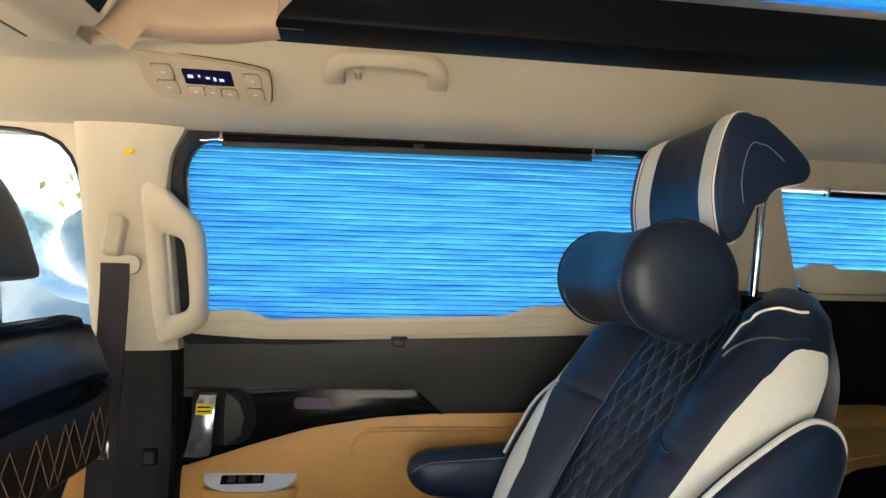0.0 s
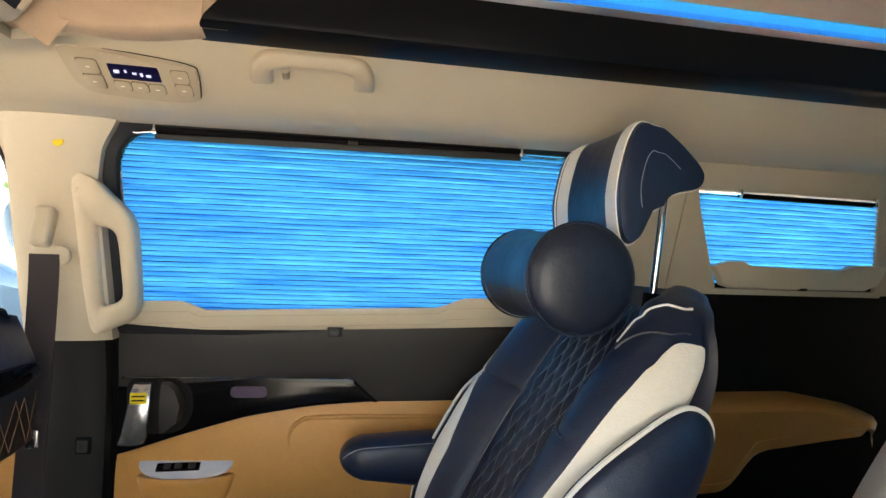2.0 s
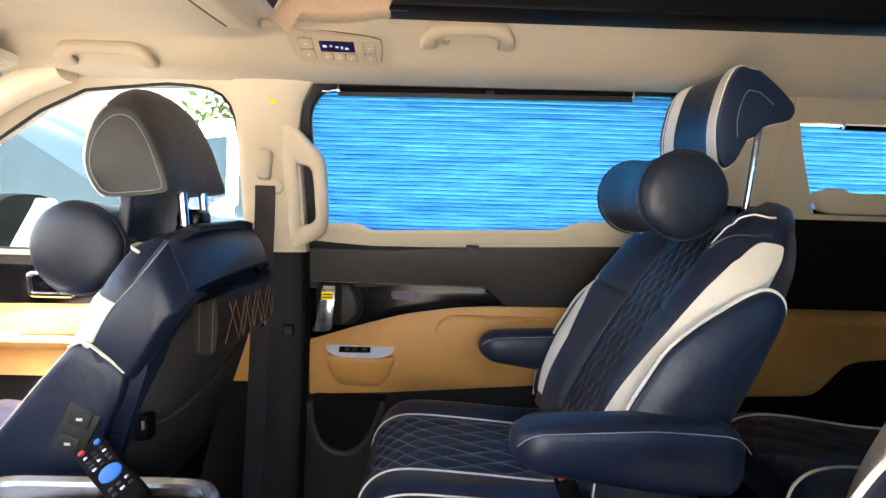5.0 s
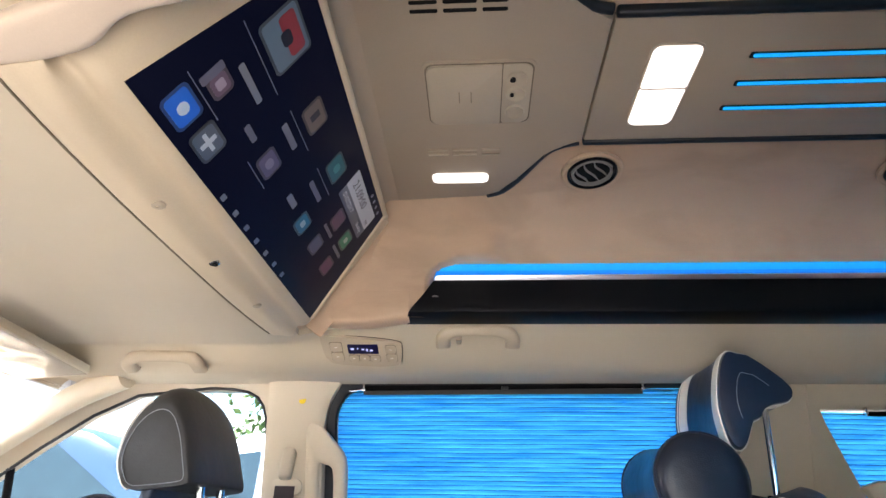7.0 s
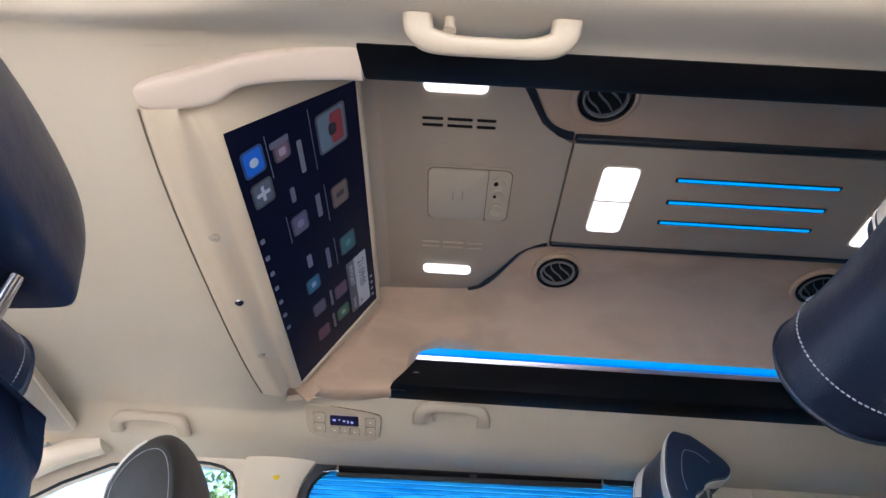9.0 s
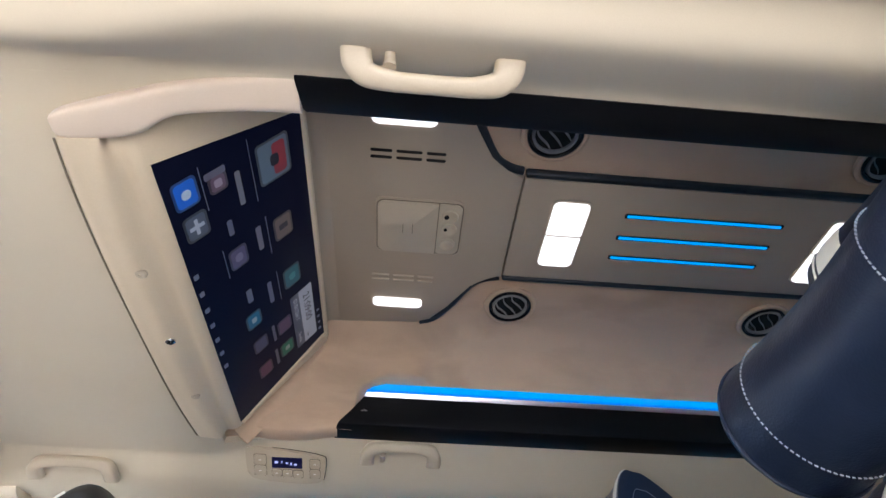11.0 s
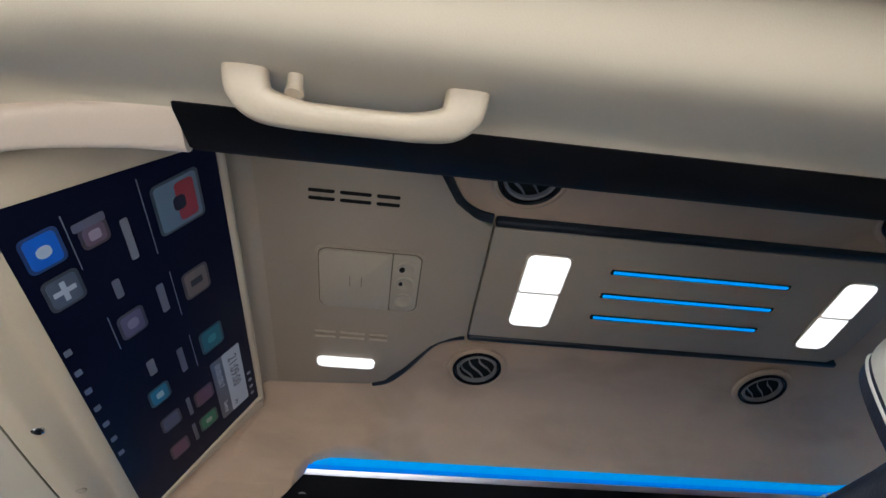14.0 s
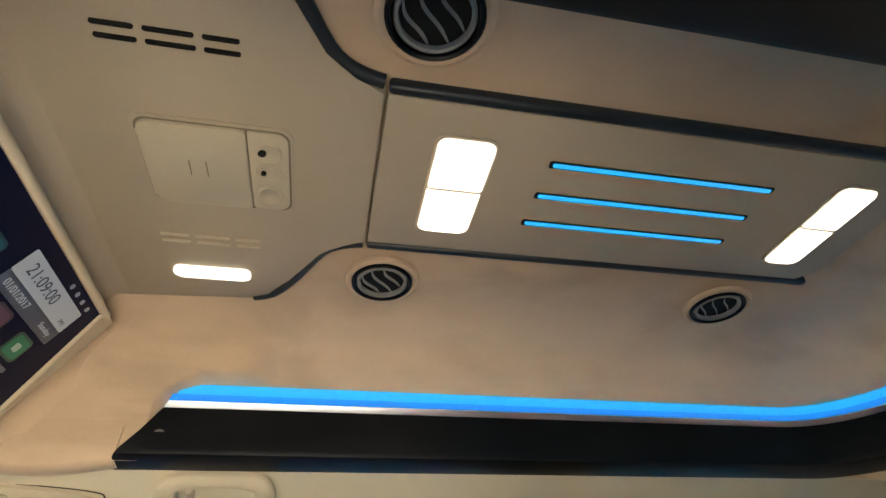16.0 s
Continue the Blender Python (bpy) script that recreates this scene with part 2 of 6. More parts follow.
def sheet(fn, nu, nv, back):
    """A curved plate: fn(u, v) is its face, back (a vector, or a function of u and v) leads to its other face."""
    bm = bmesh.new()
    off = back if callable(back) else (lambda u, v: Vector(back))
    a = [[bm.verts.new(Vector(fn(i / nu, j / nv))) for j in range(nv + 1)] for i in range(nu + 1)]
    b = [[bm.verts.new(Vector(fn(i / nu, j / nv)) + off(i / nu, j / nv)) for j in range(nv + 1)] for i in range(nu + 1)]
    for i in range(nu):
        for j in range(nv):
            bm.faces.new((a[i][j], a[i + 1][j], a[i + 1][j + 1], a[i][j + 1]))
            bm.faces.new((b[i][j], b[i][j + 1], b[i + 1][j + 1], b[i + 1][j]))
    for i in range(nu):
        bm.faces.new((a[i][0], b[i][0], b[i + 1][0], a[i + 1][0]))
        bm.faces.new((a[i][nv], a[i + 1][nv], b[i + 1][nv], b[i][nv]))
    for j in range(nv):
        bm.faces.new((a[0][j], a[0][j + 1], b[0][j + 1], b[0][j]))
        bm.faces.new((a[nu][j], b[nu][j], b[nu][j + 1], a[nu][j + 1]))
    return bm


def tube(pts, r, n=8, closed=False, flat=1.0):
    """A round rod along points. r may be a list."""
    pts = [Vector(p) for p in pts]
    m = len(pts)
    rs = r if isinstance(r, (list, tuple)) else [r] * m
    bm = bmesh.new()
    rings, side = [], None
    for i, p in enumerate(pts):
        a, b = (pts[i - 1], pts[(i + 1) % m]) if closed else (pts[max(i - 1, 0)], pts[min(i + 1, m - 1)])
        t = (b - a).normalized()
        if side is None:
            side = t.orthogonal().normalized()
        side = (side - t * side.dot(t)).normalized()
        up = t.cross(side)
        rings.append([bm.verts.new(p + (side * math.cos(k) + up * math.sin(k) * flat) * rs[i]) for k in (2 * math.pi * q / n for q in range(n))])
    for i in range(m if closed else m - 1):
        a, b = rings[i], rings[(i + 1) % m]
        for k in range(n):
            bm.faces.new((a[k], a[(k + 1) % n], b[(k + 1) % n], b[k]))
    if not closed:
        bm.faces.new(rings[0])
        bm.faces.new(rings[-1])
    return bm


def rbox(c, s, r=0.004, seg=2, m=None):
    """A box with rounded edges, centre c and size s, turned by m about its centre."""
    bm = bmesh.new()
    bmesh.ops.create_cube(bm, size=1)
    bmesh.ops.scale(bm, vec=s, verts=bm.verts)
    if r:
        bmesh.ops.bevel(bm, geom=list(bm.edges), offset=min(r, min(s) * 0.49), segments=seg, affect="EDGES", profile=0.5)
    bmesh.ops.transform(bm, matrix=Matrix.Translation(c) @ (m or Matrix()), verts=bm.verts)
    return bm


def plate(outline, put, depth, bevel=0.0, seg=2):
    """An outline of (a, b) pairs pushed out by depth; put(a, b, c) gives the place."""
    bm = bmesh.new()
    lo = [bm.verts.new((a, b, 0)) for a, b in outline]
    hi = [bm.verts.new((a, b, depth)) for a, b in outline]
    n = len(lo)
    bm.faces.new(lo[::-1])
    top = bm.faces.new(hi)
    for i in range(n):
        bm.faces.new((lo[i], lo[(i + 1) % n], hi[(i + 1) % n], hi[i]))
    if bevel:
        bmesh.ops.bevel(bm, geom=list(top.edges), offset=bevel, segments=seg, affect="EDGES", profile=0.5)
    for v in bm.verts:
        v.co = Vector(put(*v.co))
    return bm


def join(*bms):
    out = bmesh.new()
    for b in bms:
        me = bpy.data.meshes.new("t")
        b.to_mesh(me)
        b.free()
        out.from_mesh(me)
        bpy.data.meshes.remove(me)
    return out


def rounded(a0, a1, b0, b1, r, n=5):
    """The outline of a rectangle with round corners."""
    rs = r if isinstance(r, (list, tuple)) else [r] * 4
    pts = []
    for (ca, cb, start), q in zip(((a1, b1, 0), (a0, b1, 90), (a0, b0, 180), (a1, b0, 270)), rs):
        oa, ob_ = ca + (-q if ca == a1 else q), cb + (-q if cb == b1 else q)
        for k in range(n + 1):
            w = radians(start + 90 * k / n)
            pts.append((oa + q * math.cos(w), ob_ + q * math.sin(w)))
    return pts


def curve(keys, x):
    """Smooth interpolation through (x, y) keys."""
    if x <= keys[0][0]:
        return keys[0][1]
    for (a, p), (b, q) in zip(keys, keys[1:]):
        if x <= b:
            k = (x - a) / (b - a)
            return p + (q - p) * k
    return keys[-1][1]


def soft(keys, x, w=0.02):
    return (curve(keys, x - w) + curve(keys, x - w / 2) + 2 * curve(keys, x) + curve(keys, x + w / 2) + curve(keys, x + w)) / 6


def spline(pts, n=8, closed=False):
    """Catmull-Rom through points."""
    P = [Vector(p) for p in pts]
    m = len(P)
    out = []
    for i in range(m if closed else m - 1):
        a, b, c, d = (P[(i + k) % m] if closed else P[min(max(i + k, 0), m - 1)] for k in (-1, 0, 1, 2))
        for k in range(n):
            t = k / n
            out.append(0.5 * ((2 * b) + (c - a) * t + (2 * a - 5 * b + 4 * c - d) * t * t + (3 * b - a - 3 * c + d) * t ** 3))
    if not closed:
        out.append(P[-1])
    return out


# ---- the van's inner shell ----
SIDE = [(0.0, 0.80), (0.30, 0.845), (0.42, 0.865), (0.62, 0.865), (0.72, 0.86), (0.82, 0.84), (0.88, 0.815), (1.21, 0.70), (1.30, 0.66)]
ROOF = [(0.447, 1.287), (0.48, 1.268), (0.52, 1.243), (0.555, 1.223), (0.59, 1.213), (0.64, 1.2115), (0.68, 1.213), (0.715, 1.213)]


def wall_y(x, z):
    """How far from the van's middle its inner side lies."""
    return soft(SIDE, z, 0.03) - 0.05 * min(max(x, -0.7), 0.3)


ROOFNEAR = [(0.447, 1.290), (0.457, 1.288), (0.470, 1.279), (0.500, 1.251), (0.525, 1.228), (0.540, 1.2155), (0.550, 1.2095), (0.562, 1.2075), (0.580, 1.2100), (0.605, 1.2180), (0.635, 1.230), (0.660, 1.241), (0.715, 1.262)]


def roof_z(x, y):
    """The height of the low headliner beside the raised roof."""
    ahead = min(max((-0.08 - x) / 0.32, 0), 1)
    z = soft(ROOF, y, 0.012) if y > 0 else soft(ROOFNEAR, abs(y) + 0.05 * ahead * ahead * (3 - 2 * ahead) * min(1.0, (abs(y) - 0.44) / 0.07), 0.012)
    k = min(max((x + 0.42) / 0.25, 0), 1)
    return min(z, 1.256 + 0.033 * k * k * (3 - 2 * k))


def strip(x0, x1, low, high, inset=0.0, thick=0.03, nx=24, nz=6, side=1, puff=0.0):
    """A panel of a side wall between two height lines (numbers or functions of x)."""
    lo = low if callable(low) else (lambda x: low)
    hi = high if callable(high) else (lambda x: high)

    def face(u, v):
        x = x0 + (x1 - x0) * u
        z = lo(x) + (hi(x) - lo(x)) * v
        return (x, side * (wall_y(x, z) - inset - puff * math.sin(math.pi * v) ** 0.5), z)
    return sheet(face, nx, nz, (0, side * thick, 0))


def on_wall(side=1, inset=0.0):
    return lambda x, z, d: (x, side * (wall_y(x, z) - inset - d), z)


# floor
floor = part("floor", rbox((0.45, 0, -0.02), (3.5, 1.64, 0.04), 0.005), CARPET)
tagged(floor, "black carpeted van floor", "floor", kind="structure")

# low headliner on both sides and over the front
for side, tag in ((1, "far"), (-1, "near")):
    bm = sheet(lambda u, v: (-1.02 + 3.2 * u, side * (0.447 + (0.715 - 0.447) * v), roof_z(-1.02 + 3.2 * u, side * (0.447 + (0.715 - 0.447) * v))), 90, 30, (0, 0, 0.02))
    tagged(part("ceiling", bm, CLOTH), "beige cloth headliner beside the raised roof", "headliner", kind="structure")
def front_lining(u, v):
    x, k = -1.02 + 0.66 * u, min(1.0, v / 0.16)
    k = k * k * (3 - 2 * k)
    return (x, -0.447 + 0.894 * v, roof_z(x, -0.447) * (1 - k) + roof_z(x, 0.447) * k)


bm = sheet(front_lining, 30, 60, (0, 0, 0.02))
tagged(part("ceiling", bm, CLOTH), "flat beige cloth headliner over the front seats", "headliner", kind="structure")
bm = sheet(lambda u, v: (1.36 + 0.82 * u, -0.447 + 0.894 * v, 1.287), 6, 12, (0, 0, 0.02))
tagged(part("ceiling", bm, CLOTH), "beige cloth headliner over the rear seats", "headliner", kind="structure")

# raised roof lined with suede
ALC = [(0.0, 0.447, 1.287), (0.12, 0.450, 1.33), (0.26, 0.447, 1.40), (0.40, 0.432, 1.455), (0.55, 0.398, 1.508), (0.70, 0.335, 1.545), (0.80, 0.27, 1.554), (1.0, 0.0, 1.558)]


def ease(k):
    k = min(max(k, 0.0), 1.0)
    return k * k * (3 - 2 * k)


def proud(x, z):
    """How far the front part of the lining stands in front of the rest, with a recess left for the light strip."""
    start = -0.080 + 0.056 * min(max((z - 1.386) / 0.040, 0.0), 1.0) ** 2
    low, high = 1 - ease((x - start) / 0.024), 1 - ease((x - 0.055) / 0.06)
    k = ease((z - 1.423) / 0.014)
    return 0.033 * (low * (1 - k) + high * k * (1 - ease((z - 1.44) / 0.09)))


def lined(u, v):
    x = -0.385 + 1.70 * u
    w = 1 - abs(2 * v - 1)
    y = soft([(k, a) for k, a, b in ALC], w, 0.04)
    z = soft([(k, b) for k, a, b in ALC], w, 0.04)
    if v < 0.5:
        z = max(z, 1.305)
    y = (y - proud(x, z)) * (1 if v > 0.5 else -1)
    if abs(v - 0.5) < 1e-6:
        y = 0
    end = max(0.0, (x - 1.12) / 0.195)
    pinch = 1 - 0.30 * end ** 2.5
    return (x, y * pinch, z - 0.06 * end ** 3)


suede = part("ceiling", sheet(lined, 240, 150, lambda u, v: Vector((0, 0.004 * (1 if v > 0.5 else -1), 0.015))), SUEDE)
tagged(suede, "raised roof lined with pinkish beige suede", "ceiling", kind="structure")
bm = sheet(lambda u, v: (1.315 + 0.02 * (1 - v), -0.46 + 0.92 * u, 1.27 + 0.30 * v), 10, 10, (0.02, 0, 0))
tagged(part("ceiling", bm, SUEDE), "suede end wall of the raised roof", "ceiling", kind="structure")
# suede edge under the lining beside the screen: a soft roll on the far side
def low_edge(x):
    return curve([(-0.41, 1.262), (-0.37, 1.274), (-0.328, 1.281), (-0.28, 1.277), (-0.23, 1.2745), (-0.18, 1.278), (-0.13, 1.286), (-0.10, 1.288)], x)


def far_roll(u, v):
    x = -0.392 + 0.280 * u
    zb = soft([(k / 100, low_edge(k / 100)) for k in range(-44, -8)], x, 0.015)
    sec = [(0.418, 1.365), (0.413, 1.335), (0.409, 1.312), (0.409, zb + 0.011), (0.414, zb + 0.003), (0.428, zb - 0.001), (0.452, zb + 0.001), (0.461, zb + 0.012)]
    line = spline([(a, b, 0) for a, b in sec], 5)
    p = line[round(v * (len(line) - 1))]
    return (x, p.x, p.y)


tagged(part("trim", sheet(far_roll, 30, 35, (0, 0.004, 0.003)), SUEDE), "soft suede roll beside the screen", "trim", kind="structure")
# flared suede flap on the near side
rows = [(-0.396, 0.385, 0.004, 1.244, 0.003), (-0.393, 0.386, 0.013, 1.240, 0.007), (-0.375, 0.389, 0.0195, 1.238, 0.011), (-0.335, 0.394, 0.0245, 1.244, 0.013), (-0.300, 0.400, 0.0255, 1.252, 0.015), (-0.262, 0.413, 0.0205, 1.266, 0.017), (-0.18, 0.4185, 0.0235, 1.283, 0.021), (-0.1155, 0.4215, 0.0285, 1.289, 0.026)]
mid = spline([r[0:3] for r in rows], 4)
top = spline([(r[3], r[4], 0) for r in rows], 4)
rows = [(a.x, a.y, a.z, b.x, b.y) for a, b in zip(mid, top)]
lip = loft([[(x, -(y + w * abs(math.cos(a)) ** 0.45 * (1 if math.cos(a) > 0 else -1)), z + h * (0.9 + abs(math.sin(a)) ** 0.5 * (1 if math.sin(a) > 0 else -0.9))) for a in (2 * math.pi * k / 28 for k in range(28))] for x, y, w, z, h in rows])
tagged(part("trim", lip, LIP), "rounded suede flap beside the screen", "trim", kind="structure")

bm = sheet(lambda u, v: (-0.366 + 0.249 * u, -0.4475 + v * (0.447 - curve([(0, 0.390), (0.3, 0.402), (0.5, 0.412), (1.0, 0.43)], u)), roof_z(-0.366 + 0.249 * u, -0.4475) - 0.0006 + (0.002 + 0.002 * v) * u), 14, 6, (0, 0, 0.01))
tagged(part("ceiling", bm, CLOTH), "beige headliner strip beside the screen", "headliner", kind="structure")

# outer roof skin
SKIN = [(0.76, 1.20), (0.735, 1.30), (0.66, 1.40), (0.56, 1.52), (0.45, 1.60), (0.25, 1.635), (0.0, 1.64)]
full = [(-a, b) for a, b in SKIN] + [(a, b) for a, b in SKIN[-2::-1]]
bm = sheet(lambda u, v: (-1.10 + 3.32 * u, full[round(v * 12)][0], full[round(v * 12)][1]), 10, 12, (0, 0, 0.02))
tagged(part("roof", bm, WHITEPAINT), "white outer roof skin of the van", "roof", kind="structure")
for x, t in ((-1.10, 0.02), (2.20, 0.02)):
    bm = plate([(a, b) for a, b in full], lambda a, b, c: (x + c, a, b), t)
    tagged(part("roof", bm, WHITEPAINT), "white end of the raised roof", "roof", kind="structure")


def cove(inset, n=10):
    """The line round the raised roof at a distance in from its lip."""
    y0, xr, r = 0.447 - inset, 1.285 - inset, 0.16
    pts = []
    for k in range(n + 1):
        w = math.pi / 2 * k / n
        pts.append((xr - r + r * math.sin(w), y0 - r + r * math.cos(w)))
    return pts


def along(inset, x0):
    """From the far front end round the back to the near front end."""
    far = cove(inset)
    line = [(x0 + (far[0][0] - x0) * k / 30, far[0][1]) for k in range(30)] + far
    return line + [(a, -b) for a, b in line[::-1]]


# black beam with a chrome line and the blue light strip above it
def swept(section, x0s):
    """Sweeps a section of (inset, z) pairs round the raised roof; x0s are where each pair starts at the front."""
    lines = [along(i, x0) for (i, z), x0 in zip(section, x0s)]
    return loft([[(lines[k][q][0], lines[k][q][1], section[k][1]) for k in range(len(section))] for q in range(len(lines[0]))])


beam = thing("roof_beam", "satin black beam round the raised roof", "trim", kind="structure")
sec = [(-0.004, 1.286), (0.002, 1.2855), (0.044, 1.293), (0.050, 1.297), (0.0515, 1.304), (0.045, 1.335), (0.038, 1.374), (-0.006, 1.376)]
part("beam", swept(sec, [-0.118, -0.118, -0.113, -0.110, -0.106, -0.084, -0.060, -0.060]), BEAM, beam)
sec = [(0.026, 1.3745), (0.0365, 1.3735), (0.0375, 1.3745), (0.0425, 1.3835), (0.0415, 1.3850), (0.026, 1.3850)]
part("chrome_strip", swept(sec, [-0.060, -0.060, -0.060, -0.054, -0.053, -0.053]), BRUSHED, beam, "thin chrome strip")
sec = [(0.009, 1.403), (0.0212, 1.403), (0.016, 1.4235), (0.006, 1.425)]
part("light_edge", swept(sec, [-0.050, -0.050, -0.040, -0.040]), LED_DEEP, beam, "paler blue upper edge of the light strip")
sec = [(0.012, 1.3845), (0.027, 1.3845), (0.0215, 1.404), (0.009, 1.404)]
part("light_strip", swept(sec, [-0.060, -0.060, -0.055, -0.055]), LED_BLUE, beam, "glowing blue light strip")
for side in (1, -1):
    part("screw_cap", tube([(-0.055, side * 0.412, 1.325), (-0.055, side * 0.4005, 1.327)], 0.0095, 16), VANE, beam)

# ---- raised ceiling console ----
console = thing("ceiling_console", "beige ceiling console with lamps and blue light lines", "ceiling console", kind="structure")
CZ = 1.540


def down(x, y, d):
    return (x, y, CZ + 0.016 - d)


front_outline = [(-0.175, -0.345), (0.05, -0.328), (0.085, -0.312), (0.12, -0.262), (0.165, -0.178), (0.20, -0.150), (0.2345, -0.142),
                 (0.2345, 0.142), (0.20, 0.150), (0.165, 0.178), (0.12, 0.262), (0.085, 0.312), (0.05, 0.328), (-0.175, 0.345)]
part("front_panel", plate(front_outline, down, 0.016, 0.004), PANEL, console)
part("front_fillet", sheet(lambda u, v: (-0.176 + 0.046 * (1 - math.cos(v * math.pi / 2)), -0.335 + 0.665 * u, 1.503 + 0.0375 * math.sin(v * math.pi / 2)), 16, 10, (-0.002, 0, 0.006)), PANEL, console)
part("rear_panel", plate([(0.2375, -0.138), (0.985, -0.138), (1.01, -0.11), (1.01, 0.11), (0.985, 0.138), (0.2375, 0.138)], down, 0.016, 0.003), PANEL, console)
for side in (1, -1):
    diag = [(0.060, side * 0.331), (0.093, side * 0.315), (0.128, side * 0.264), (0.170, side * 0.184), (0.202, side * 0.158), (0.232, side * 0.150)]
    path = spline([(a, b, CZ + 0.008) for a, b in diag], 4)
    part("edge_trim", tube(path, 0.0085, 10), RUBBER, console, "dark edge trim")
    part("edge_trim", rbox((0.625, side * 0.1465, CZ + 0.007), (0.775, 0.014, 0.018), 0.005, 3), RUBBER, console, "dark edge trim")

for x0, x1 in ((0.306, 0.380), (0.884, 0.944)):
    lamp = thing("reading_lamp", "bright white rectangular ceiling lamp", "ceiling lamp", (x0, 0, CZ), "ceiling lamps")
    w = x1 - x0
    part("bezel", plate(rounded(-0.004, w + 0.004, -0.093, 0.095, 0.014), lambda a, b, c: (a, b, -c), 0.0025, 0.001), PANEL, lamp)
    for b0, b1 in ((-0.089, -0.0015), (0.0025, 0.091)):
        part("diffuser", plate(rounded(0, w, b0, b1, [0.012 if b1 > 0.05 else 0.003] * 2 + [0.012 if b0 < 0 else 0.003] * 2), lambda a, b, c: (a, b, -c), 0.005, 0.002), LED_WHITE, lamp)
    part("divider", rbox((w / 2, 0.0005, -0.0052), (w - 0.004, 0.0022, 0.0012), 0.0004), PANEL, lamp, "thin line between the two diffusers")
for side in (1, -1):
    lamp = thing("courtesy_lamp", "small white slim ceiling lamp", "ceiling lamp", (0.003, side * 0.252, CZ), "small ceiling lamps")
    part("diffuser", plate(rounded(-0.058, 0.058, -0.0145, 0.0145, 0.011), lambda a, b, c: (a, b, -c), 0.005, 0.002), LED_WHITE, lamp)
for y in (-0.064, -0.004, 0.055):
    ln = thing("light_line", "thin glowing blue light line in the ceiling", "light strip", (0.622, y, CZ), "blue light lines")
    part("groove", plate(rounded(-0.166, 0.166, -0.006, 0.006, 0.003), lambda a, b, c: (a, b, -c), 0.0012), SLOT, ln)
    part("strip", plate(rounded(-0.161, 0.161, -0.0032, 0.0032, 0.002), lambda a, b, c: (a, b, -c), 0.0030, 0.0008), LED_LINE, ln)

# glasses box with switches
box = thing("overhead_box", "closed beige overhead compartment with three switch dimples", "compartment", (0.042, 0.006, CZ))
part("surround", plate(rounded(-0.093, 0.091, -0.076, 0.076, 0.016), lambda a, b, c: (a, b, -c), 0.003, 0.0015), PANEL, box)
part("gap", plate(rounded(-0.0885, 0.0875, -0.0715, 0.0715, 0.015), lambda a, b, c: (a, b, -c), 0.0034), GAP, box)
part("lid", plate(rounded(-0.086, 0.036, -0.069, 0.069, [0.003, 0.014, 0.014, 0.003]), lambda a, b, c: (a, b, -c), 0.0075, 0.003), PLASTIC, box)
part("switch_plate", plate(rounded(0.0380, 0.085, -0.069, 0.069, [0.014, 0.003, 0.003, 0.014]), lambda a, b, c: (a, b, -c), 0.0055, 0.002), PLASTIC, box)
for a in (-0.034, -0.014):
    part("latch_line", rbox((a, 0.0, -0.0077), (0.0012, 0.026, 0.001), 0), GAP, box)
for b, r in ((-0.038, 0.005), (-0.003, 0.0035), (0.040, 0.0)):
    part("dimple", loft([[(0.061 + q * math.cos(w), b + 1.05 * q * math.sin(w), -h) for w in (2 * math.pi * k / 18 for k in range(18))] for q, h in ((0.017, 0.0055), (0.0155, 0.0085), (0.012, 0.0085), (0.009, 0.0062), (0.001, 0.0058))]), PLASTIC, box)
    if r:
        part("hole", loft([[(0.054 + r * q * math.cos(w), b + r * q * math.sin(w), -h) for w in (2 * math.pi * k / 12 for k in range(12))] for q, h in ((1, 0.006), (1, 0.0092), (0.4, 0.0094))]), SLOT, box)


def grille(y0, mat, label):
    g = thing("vent_grille", label, "vent", (0.012, y0, CZ), "slotted ceiling vents")
    for a0, a1 in ((-0.070, -0.030), (-0.022, 0.026), (0.034, 0.070)):
        for b in (-0.0075, 0.0075):
            part("slat", plate(rounded(a0, a1, b - 0.0026, b + 0.0026, 0.002), lambda a, c, d: (a, c, -d), 0.0022, 0.0008), mat, g)
            part("slot", plate(rounded(a0 + 0.001, a1 - 0.001, b - 0.0016, b + 0.0010, 0.0008), lambda a, c, d: (a, c, -d), 0.0032), SLOT if mat is SLOT else PLASTIC, g)


grille(-0.172, SLOT, "dark slotted ceiling vent openings")
grille(0.166, PANEL, "beige slotted ceiling vent")


